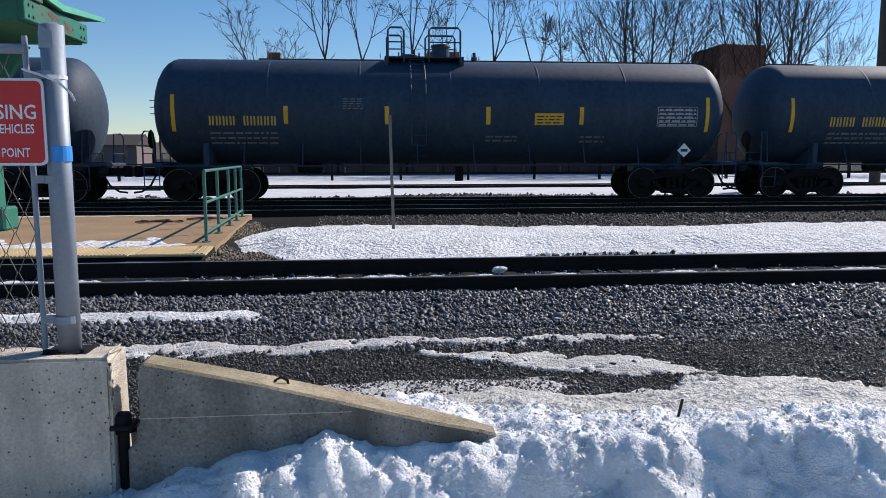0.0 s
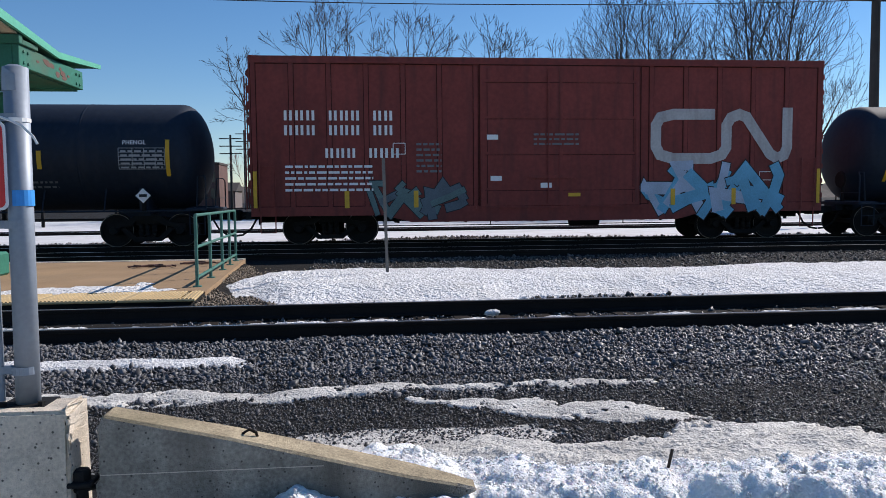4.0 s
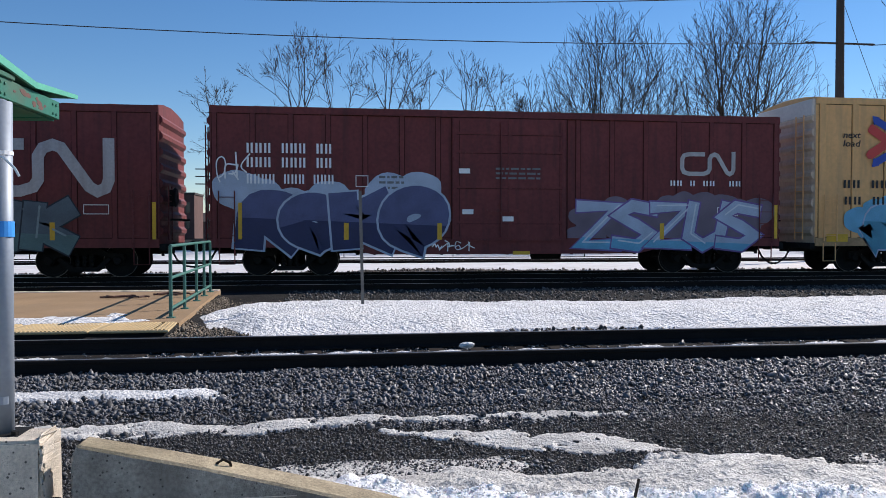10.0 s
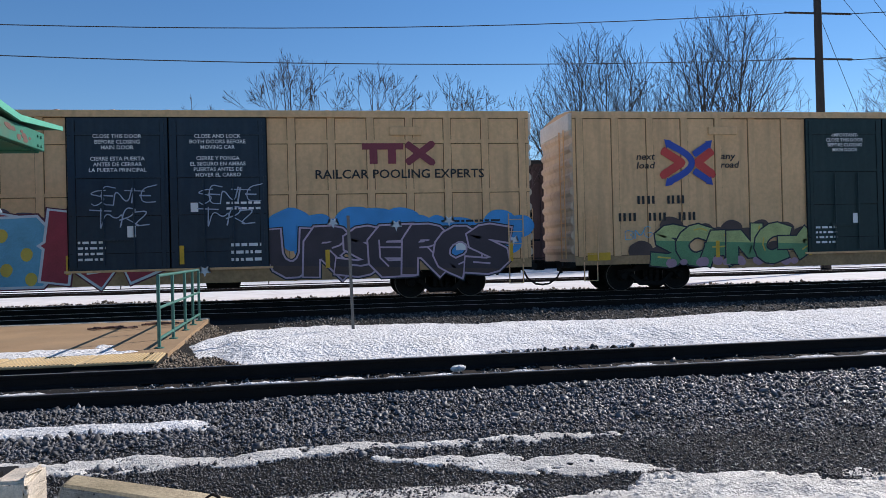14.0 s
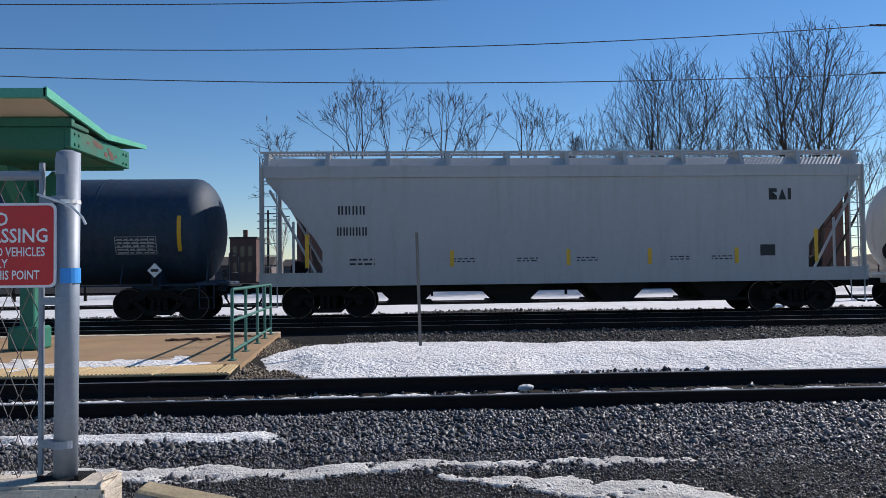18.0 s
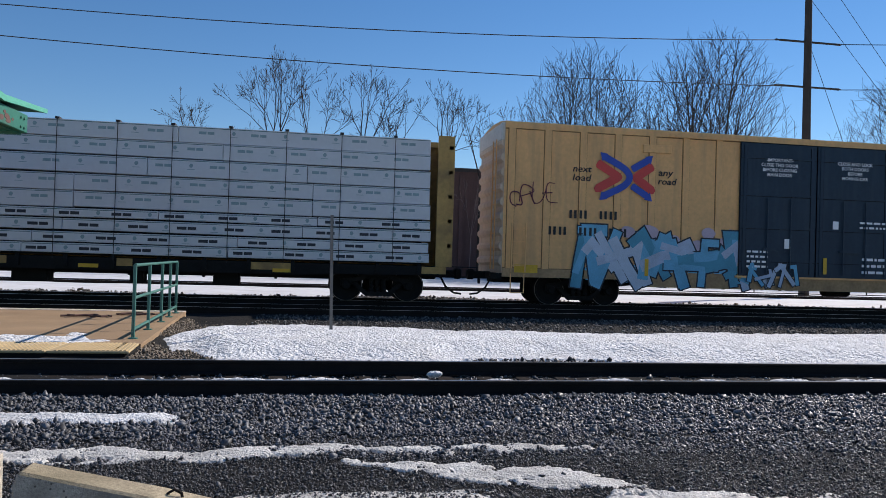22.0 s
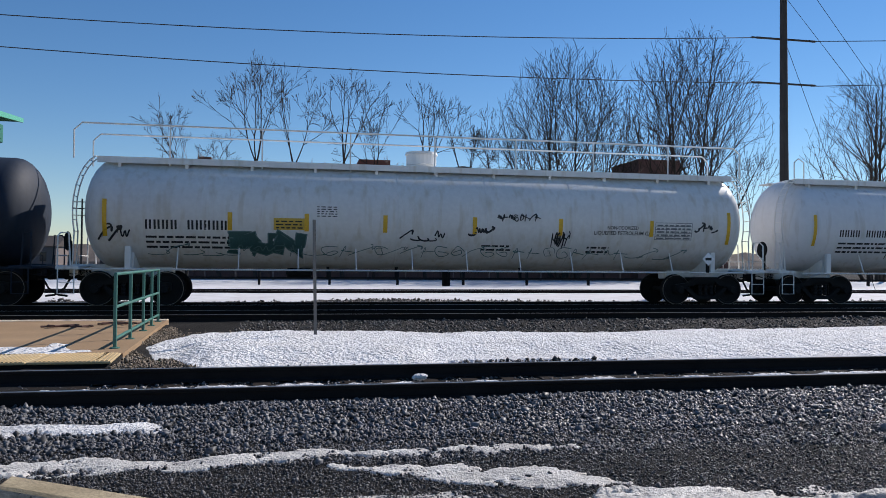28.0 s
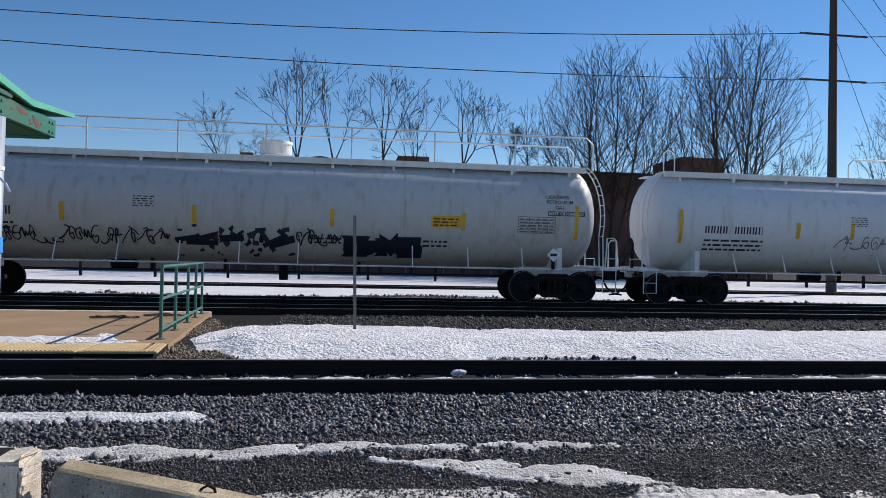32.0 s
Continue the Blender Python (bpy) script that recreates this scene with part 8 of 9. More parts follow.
for i in range(8):
    bm.faces.new((a[i], a[(i + 1) % 8], b[(i + 1) % 8], b[i]))
part("channel", bm, M_POSTDARK, marker)

stick = thing("stick", "short dark stick standing in the snow bank", "stick", at=(1.53, 3.11, 0.3))
part("twig", pipe(bmesh.new(), [(0, 0, 0.0), (0.012, 0.0, 0.06), (0.03, 0.01, 0.12)], 0.007, 5), M_BARK, stick)
rock = thing("snow_chunk", "small white ice chunk lying between the rails", "ice chunk", at=(1.75, 8.95, 0.115))
bm = bmesh.new()
bmesh.ops.create_icosphere(bm, subdivisions=2, radius=0.085)
for v in bm.verts:
    v.co = Vector((v.co.x * 1.15, v.co.y * 0.8, v.co.z * 0.5)) * (1 + 0.25 * nz(v.co.x * 9, v.co.y * 9 + v.co.z * 7, 1, 3))
part("ice", bm, M_SNOW, rock)

# ---- concrete barrier, fence post, fence and sign ----
BY = 3.06
wall = thing("concrete_barrier", "pale weathered concrete barrier block with rust-stained joint", "barrier", at=(0, 0, 0))
bm = bmesh.new()
prism_x(bm, [(BY - 0.13, -0.05), (BY + 0.13, -0.05), (BY + 0.1, 0.72), (BY - 0.1, 0.72)], -3.4, -0.835)
bmesh.ops.bevel(bm, geom=[e for e in bm.edges], offset=0.012, segments=2, affect="EDGES")
part("block", bm, M_CONC, wall)
rr = random.Random(4)
for k in range(7):
    bm = bmesh.new()
    bmesh.ops.create_icosphere(bm, subdivisions=2, radius=rr.uniform(0.012, 0.024))
    for v in bm.verts:
        v.co = Vector((v.co.x * 0.6 - 0.838, v.co.y + BY + rr.choice((-0.09, 0.06)), v.co.z * 1.8 + 0.5 + k * 0.034)) + 0.006 * Vector((nz(v.co.x * 80, k), nz(v.co.y * 80, k), nz(v.co.z * 80, k)))
    part("chipped_edge", bm, M_CONC, wall)
ramp_wall = thing("tapered_barrier", "dark stained concrete barrier end tapering down into snow", "barrier")
bm = bmesh.new()
a, b = [], []
outline = [(-0.785, -0.05), (-0.785, 0.35), (-0.745, 0.37), (-0.75, 0.43), (-0.735, 0.45), (-0.74, 0.64), (-0.72, 0.695), (-0.25, 0.59), (0.12, 0.495), (0.45, 0.41), (0.62, 0.375), (0.7, 0.352), (0.69, 0.338), (0.5, 0.26), (0.4, -0.05)]
for x, z in outline:
    slim = 0.09 * ramp(x, 0.3, 0.7)
    a.append(bm.verts.new((x, BY - 0.12 + 0.05 * z, z)))
    b.append(bm.verts.new((x, BY + 0.12 - 0.1 * z - slim, z)))
bm.faces.new(a), bm.faces.new(b[::-1])
for i in range(len(a)):
    j = (i + 1) % len(a)
    bm.faces.new((a[j], a[i], b[i], b[j]))
bmesh.ops.recalc_face_normals(bm, faces=bm.faces)
bmesh.ops.bevel(bm, geom=[e for e in bm.edges if len(e.link_faces) == 2 and e.calc_face_angle(0) > 0.8], offset=0.01, segments=1, affect="EDGES")
bm.normal_update()
# upward faces take a sandier, lighter tan with sunlight put into the colour
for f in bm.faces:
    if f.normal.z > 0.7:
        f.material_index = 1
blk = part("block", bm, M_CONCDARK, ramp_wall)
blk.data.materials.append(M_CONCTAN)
bm = bmesh.new()
pipe(bm, [(-0.2, BY, 0.55), (-0.215, BY - 0.015, 0.585), (-0.19, BY - 0.02, 0.6), (-0.165, BY - 0.015, 0.585), (-0.16, BY, 0.55)], 0.006, 6)
part("lifting_loop", bm, M_TIE, ramp_wall, "rusty bent lifting loop")
bm = box(bmesh.new(), -0.73, 0.1, BY - 0.0985, BY - 0.09, 0.468, 0.471)
part("cold_joint", bm, M_CONC, ramp_wall)
pin = thing("connecting_pin", "black steel pin joining two barrier blocks", "pin", at=(-0.81, BY - 0.06, -0.03))
part("rod", pipe(bmesh.new(), [(0, 0, 0.0), (0, 0, 0.5)], 0.022, 10), M_GRIME, pin)
part("washer", box(bmesh.new(), -0.05, 0.05, -0.05, 0.05, 0.455, 0.475, 0.006), M_GRIME, pin)
part("bolt_head", lathe(bmesh.new(), [(0.475, 0.034), (0.51, 0.034), (0.515, 0.026)], "z", 6), M_GRIME, pin)
part("loop", pipe(bmesh.new(), [(-0.07, 0.03, 0.44), (0.0, -0.03, 0.44), (0.06, 0.03, 0.44), (0.06, 0.04, 0.36), (-0.03, 0.02, 0.34)], 0.012, 6), M_GRIME, pin)

FX = -1.035
fence = thing("chain_link_fence", "chain-link fence with galvanised posts on the barrier", "fence", at=(0, BY + 0.045, 0.71))
post = part("terminal_post", pipe(bmesh.new(), [(FX, 0, 0.0), (FX + 0.008, 0, 1.29)], 0.044, 20), M_GALV, fence, "thick grey galvanised end post", smooth=True)
part("base_plate", box(bmesh.new(), FX - 0.09, FX + 0.09, -0.075, 0.075, 0.0, 0.012, 0.003), M_GRIME, post)
for dx in (-0.07, 0.07):
    part("anchor_bolt", lathe(bmesh.new(), [(0.012, 0.014), (0.028, 0.014)], "z", 6, (FX + dx, -0.055, 0)), M_GRIME, post)
part("post_cap", lathe(bmesh.new(), [(1.2, 0.0455), (1.26, 0.0455), (1.29, 0.041), (1.3, 0.02)], "z", 20, (FX + 0.004, 0, 0)), M_GALV, post)
for z in (0.14, 0.7, 1.1):
    bm = lathe(bmesh.new(), [(z - 0.015, 0.0445), (z - 0.015, 0.049), (z + 0.015, 0.049), (z + 0.015, 0.0445)], "z", 20, (FX - 0.005, 0, 0))
    box(bm, FX - 0.1, FX - 0.03, -0.012, 0.012, z - 0.015, z + 0.015)
    part("tension_band", bm, M_GALV, post)
bm = lathe(bmesh.new(), [(0.77, 0.0445), (0.77, 0.0452), (0.83, 0.0452), (0.83, 0.0445)], "z", 20, (FX + 0.008, 0, 0))
bmesh.ops.delete(bm, geom=[v for v in bm.verts if v.co.x < FX - 0.006], context="VERTS")
part("paint_mark", bm, M_BLUETAPE, post, "blue paint smear")
bm = lathe(bmesh.new(), [(1.085, 0.0445), (1.085, 0.05), (1.1, 0.05), (1.1, 0.0445)], "z", 16, (FX + 0.003, 0, 0))
pipe(bm, [(FX - 0.09, -0.05, 1.12), (FX + 0.0, -0.055, 1.09), (FX + 0.05, -0.06, 1.065), (FX + 0.085, -0.06, 1.03), (FX + 0.1, -0.06, 1.0)], 0.005, 5)
part("cable_tie", bm, M_PLASTIC, post, "white plastic cable tie with a loose tail")
part("tension_bar", pipe(bmesh.new(), [(FX - 0.095, 0, 0.02), (FX - 0.095, 0, 1.25)], 0.012, 8), M_GALV, fence)
part("top_rail", pipe(bmesh.new(), [(-3.4, 0, 1.2), (FX - 0.09, 0, 1.2)], 0.02, 10), M_GALV, fence)
part("line_post", pipe(bmesh.new(), [(-3.0, 0.02, 0.0), (-3.0, 0.02, 1.25)], 0.03, 12), M_GALV, fence)
bm = bmesh.new()
cell, zt = 0.08, 1.27
x = FX - 0.1
while x > -2.4:
    pts = []
    for k in range(int(zt / cell) + 1):
        pts.append((x - (cell / 2 if k % 2 else 0.0), 0.006 if k % 2 else -0.006, 0.01 + k * cell))
    pipe(bm, pts, 0.0022, 4, cap=False)
    pts = []
    for k in range(int(zt / cell) + 1):
        pts.append((x - cell + (cell / 2 if k % 2 else 0.0), -0.006 if k % 2 else 0.006, 0.01 + k * cell))
    pipe(bm, pts, 0.0022, 4, cap=False)
    x -= cell
part("wire_mesh", bm, M_WIRE, fence)
sign = thing("warning_sign", "red metal no trespassing sign with white lettering", "sign", at=(-1.281, BY - 0.01, 1.63))


def rounded(bm, w, h, r, y0, y1):
    pts = []
    for cx, cz, a0 in ((w - r, h - r, 0), (-w + r, h - r, 90), (-w + r, -h + r, 180), (w - r, -h + r, 270)):
        for k in range(5):
            a = radians(a0 + k * 22.5)
            pts.append((cx + r * math.cos(a), cz + r * math.sin(a)))
    return prism(bm, pts, y0, y1)


part("panel", rounded(bmesh.new(), 0.232, 0.165, 0.025, -0.001, 0.002), M_SIGNWHITE, sign)
part("red_field", rounded(bmesh.new(), 0.222, 0.155, 0.02, -0.003, -0.0012), M_SIGNRED, sign)
for text, z, h, w in (("NO", 0.078, 0.05, 0.1), ("TRESPASSING", 0.012, 0.053, 0.4), ("AUTHORIZED VEHICLES", -0.042, 0.034, 0.38), ("ONLY", -0.087, 0.033, 0.1), ("BEYOND THIS POINT", -0.132, 0.034, 0.34)):
    words("lettering", Flat(-0.003), text, 0.0 - w / 2, z, h, M_SIGNWHITE, sign, wide=w, lift=0.0012)

# ---- utility pole and wires ----
pole = thing("utility_pole", "tall dark utility pole with two cross-arms", "utility pole", at=(24.5, 34.0, 0.0))
part("shaft", pipe(bmesh.new(), [(0, 0, 0), (-0.06, 0, 8), (-0.1, 0, 16.5)], 0.25, 14, r1=0.16), M_POLE, pole)
for z in (10.72, 13.0):
    arm = part("cross_arm", box(bmesh.new(), -1.65, 1.6, -0.06, 0.06, z - 0.035, z + 0.035), M_POLE, pole)
    for dx in (-1.55, 1.5):
        part("insulator", lathe(bmesh.new(), [(dx - 0.35, 0.03), (dx - 0.3, 0.06), (dx - 0.1, 0.03), (dx, 0.06), (dx + 0.2, 0.06), (dx + 0.3, 0.02)], "x", 8, (0, 0, z)), M_POLE, arm)


def cable(pts, r, label):
    ob = thing("overhead_wire", label, "wire", "overhead wires", pts[0])
    p0 = Vector(pts[0])
    part("wire", pipe(bmesh.new(), [Vector(p) - p0 for p in pts], r, 5), M_CABLE, ob)


def sag(p, q, drop, n=24):
    return [(p[0] + (q[0] - p[0]) * k / n, p[1] + (q[1] - p[1]) * k / n, p[2] + (q[2] - p[2]) * k / n - drop * 4 * (k / n) * (1 - k / n)) for k in range(n + 1)]


cable(sag((22.95, 34.0, 10.68), (-44.0, 34.0, 11.98), 1.035), 0.022, "thin black overhead wire strung from the pole")
cable(sag((22.95, 34.0, 13.0), (-44.0, 34.0, 13.01), 1.335), 0.022, "thin black overhead wire strung from the pole")
cable(sag((24.2, 34.0, 15.3), (-30, 34.0, 13.85), 0.67), 0.022, "high thin overhead wire")
for z in (10.68, 13.0):
    cable(sag((26.0, 34.0, z), (80, 34.0, z + 6.0), 0.6), 0.022, "thin black overhead wire beyond the pole")
for z, dx in ((12.9, 5.4), (15.2, 14.0), (17.4, 14.5)):
    cable(sag((24.5, 34.0, z), (24.5 + dx, 34.0, -0.1), 0.0), 0.013, "thin guy wire running down from the pole to the ground")

# ---- guard rail behind the tracks ----
guard = thing("guard_rail", "long low dark guard rail behind the siding", "guard rail", at=(0, 44.0, 0))
for z, h in ((1.05, 0.06), (0.45, 0.1)):
    part("rail_beam", box(bmesh.new(), -90, 130, -0.04, 0.04, z - h / 2, z + h / 2), M_GRIME, guard)
pm = mesh_of(box(bmesh.new(), -0.07, 0.07, 0.05, 0.2, -0.05, 1.1), "post", M_GRIME)
for i in range(56):
    p = part("post", pm, None, guard)
    p.location = (-90 + i * 4.0, 0, 0)

# ---- brick building ----
bld = thing("brick_building", "long low brown brick industrial building with flat roof", "building", at=(14.4, 60.0, 0))
HW, BH = 22.5, 8.7
part("wall", box(bmesh.new(), -HW, HW, 0, 18, -0.1, BH), M_BRICK, bld)
part("parapet", box(bmesh.new(), -HW - 0.1, HW + 0.1, -0.1, 18.1, BH, BH + 0.3), M_ROOF, bld)
for i in range(17):
    x = -HW + 0.2 + i * 2.82
    part("pilaster", box(bmesh.new(), x - 0.2, x + 0.2, -0.18, 0.0, -0.1, BH - 0.3), M_BRICK, bld)
part("penthouse", box(bmesh.new(), -9.4, -6.8, 2.0, 6.0, BH, BH + 1.25), M_REDBRICK, bld, "small red brick roof penthouse")
part("stair_tower", box(bmesh.new(), 13.8, 17.6, -1.5, 4.0, -0.1, BH + 1.6), M_BRICK, bld, "brown brick stair tower")
part("chimney", box(bmesh.new(), -HW + 0.4, -HW + 1.4, 1.0, 2.0, BH, BH + 0.9), M_BRICK, bld)

# ---- far town on the left ----
rr = random.Random(7)
for i in range(16):
    x, y = -150 + i * 9.5 + rr.uniform(-3, 3), rr.uniform(130, 230)
    w, d, h = rr.uniform(7, 14), rr.uniform(7, 10), rr.uniform(3.5, 7)
    house = thing("house", "small distant house with pitched roof", "house", "far houses", (x, y, -0.1))
    part("wall", box(bmesh.new(), -w / 2, w / 2, 0, d, 0, h * 0.65), M_FARWALL, house)
    part("roof", prism_x(bmesh.new(), [(-0.4, h * 0.65), (d + 0.4, h * 0.65), (d / 2, h)], -w / 2 - 0.3, w / 2 + 0.3), M_ROOF, house)
    for k in range(3):
        part("window", box(bmesh.new(), -w / 3 + k * w / 3 - 0.5, -w / 3 + k * w / 3 + 0.5, -0.05, 0.02, h * 0.2, h * 0.48), M_WINDOW, house)
works = thing("brick_works", "distant red-brown brick building with a chimney", "building", at=(-31.4, 150, -0.1))
part("wall", box(bmesh.new(), -2.6, 2.6, 0, 9, 0, 8.7), M_BRICK, works)
part("cornice", box(bmesh.new(), -2.75, 2.75, -0.15, 9.15, 8.7, 9.1), M_ROOF, works)
part("chimney", box(bmesh.new(), -0.4, 0.4, 2, 2.8, 9.1, 10.6), M_BRICK, works)
for k in range(6):
    part("window", box(bmesh.new(), -2.0 + 1.5 * (k % 3), -1.2 + 1.5 * (k % 3), -0.05, 0.05, 2.0 + 3.2 * (k // 3), 4.0 + 3.2 * (k // 3)), M_WINDOW, works)
church = thing("church", "distant church with a dark pointed steeple", "church", at=(-76.6, 200, -0.1))
part("tower", box(bmesh.new(), -1.6, 1.6, 0, 3.2, 0, 9), M_FARWALL, church)
part("steeple", lathe(bmesh.new(), [(9, 1.7), (17, 0.05)], "z", 6, (0, 1.6, 0)), M_ROOF, church)
part("nave", box(bmesh.new(), -5, 5, 3.2, 16, 0, 6), M_FARWALL, church)
hill = bmesh.new()
for x0, x1, y, top, sd0 in ((-700, -20, 420, 13, 3), (-20, 700, 520, 15, 8)):
    n = 90
    a = [hill.verts.new((x0 + (x1 - x0) * k / n, y, -1)) for k in range(n + 1)]
    b = [hill.verts.new((x0 + (x1 - x0) * k / n, y + 30, top * (0.75 + 0.35 * nz(k * 0.35, sd0, 1, sd0)) + 1.4 * nz(k * 2.3, 1, 1, sd0))) for k in range(n + 1)]
    for k in range(n):
        hill.faces.new((a[k], a[k + 1], b[k + 1], b[k]))
tagged(part("backdrop", hill, M_FARTREE), "low wooded ridge on the horizon", "hill", kind="structure")
for x, y, s in ((-16.1, 92, 0.89), (-19.0, 120, 1.19), (-32, 120, 1.0)):
    up = thing("utility_pole", "distant wooden utility pole with cross-arms", "utility pole", "far utility poles", (x, y, 0))
    part("shaft", pipe(bmesh.new(), [(0, 0, 0), (0, 0, 10.5 * s)], 0.17, 8, r1=0.12), M_POLE, up)
    for z in (8.0, 9.0, 10.0):
        part("cross_arm", box(bmesh.new(), -1.3, 1.3, -0.06, 0.06, z * s - 0.06, z * s + 0.06), M_POLE, up)


# ---- bare trees ----
class Wood:
    """Tapered tubes for one tree: the trunk and limbs, and the finer crown."""

    def __init__(self):
        self.sets = {True: ([], []), False: ([], [])}

    def run(self, pts, ra, rb, big):
        vv, ff = self.sets[big]
        seg = 7 if big else (4 if ra > 0.035 else 3)
        n = len(pts)
        side = None
        i0 = len(vv)
        for i, p in enumerate(pts):
            d = (pts[min(i + 1, n - 1)] - pts[max(i - 1, 0)]).normalized()
            if side is None:
                side = d.orthogonal().normalized()
            side = (side - d * side.dot(d)).normalized()
            up = d.cross(side)
            r = ra + (rb - ra) * i / (n - 1)
            vv.extend(p + r * (side * math.cos(2 * math.pi * k / seg) + up * math.sin(2 * math.pi * k / seg)) for k in range(seg))
        for i in range(n - 1):
            a, b = i0 + i * seg, i0 + (i + 1) * seg
            for k in range(seg):
                ff.append((a + k, a + (k + 1) % seg, b + (k + 1) % seg, b + k))

    def build(self, tr, material, kx, kz):
        for nm, big in (("trunk", True), ("crown", False)):
            me = bpy.data.meshes.new(nm)
            me.from_pydata([Vector((v.x * kx, v.y * kx, v.z * kz)) for v in self.sets[big][0]], [], self.sets[big][1])
            me.materials.append(material)
            ob = new(nm, me)
            ob.parent = tr


def turned(d, ang, spin):
    out = d.orthogonal().normalized()
    out.rotate(Matrix.Rotation(spin, 3, d))
    return (d * math.cos(ang) + out * math.sin(ang)).normalized()


def bent(rng, p, d, length, steps, wob, lift):
    """A gently wandering line that bends upwards; also its last direction."""
    pts = [p]
    for _ in range(steps):
        d = (d + Vector((rng.uniform(-wob, wob), rng.uniform(-wob, wob), rng.uniform(-wob, wob) + lift))).normalized()
        p = p + d * (length / steps)
        pts.append(p)
    return pts, d


def open_tree(name, x, y, height, width, seed, label, material, limbs=3, fork=0.5, clear=0.45, lean=0.0, r0=0.15, levels=5):
    """A sparse tree: a clear trunk that forks again and again, with tufts of short twigs at the ends."""
    rng = random.Random(seed)
    tr = thing(name, label, "tree", "bare trees", (x, y, -0.05))
    wood = Wood()

    def grow(p, d, length, rad, level):
        end = max(0.012, rad * 0.72)
        pts, d = bent(rng, p, d, length, 4 if level < 3 else 3, 0.07 if level else 0.04, 0.025 if level else 0.0)
        wood.run(pts, rad, end, level == 0)
        tip = pts[-1]
        if level >= 2:
            # side twigs
            for q in pts[1:-1]:
                if rng.random() < 0.8:
                    tp, _ = bent(rng, q, turned(d, rng.uniform(0.45, 0.8), rng.uniform(0, 6.3)), rng.uniform(0.35, 0.8), 2, 0.08, 0.1)
                    wood.run(tp, 0.014, 0.009, False)
        if level >= levels:
            for _ in range(rng.choice((3, 4))):
                tp, _ = bent(rng, tip, turned(d, rng.uniform(0.15, 0.6), rng.uniform(0, 6.3)), rng.uniform(0.25, 0.5), 2, 0.1, 0.08)
                wood.run(tp, 0.013, 0.009, False)
            return
        kids = limbs if level == 0 else (3 if rng.random() < 0.25 else 2)
        spin = rng.uniform(0, 6.3)
        for k in range(kids):
            lead = k == 0
            ang = rng.uniform(0.1, 0.3) if lead else rng.uniform(0.75, 1.2) * fork
            nxt = (height * (1 - clear) * 0.29 if level == 0 else length * 0.8) * (rng.uniform(0.9, 1.15) if lead else rng.uniform(0.75, 1.05))
            grow(tip, turned(d, ang, spin + 6.283 * k / kids + rng.uniform(-0.4, 0.4)), nxt, max(0.016, end * (0.9 if lead else 0.7)), level + 1)

    grow(Vector((0, 0, 0)), Vector((lean, rng.uniform(-0.05, 0.05), 1)).normalized(), height * clear, r0, 0)
    crown = wood.sets[False][0]
    spans = sorted(v.x for v in crown)
    kx = 0.9 * width / (spans[int(len(spans) * 0.97)] - spans[int(len(spans) * 0.03)])
    wood.build(tr, material, kx, height / max(v.z for v in crown))
    return tr


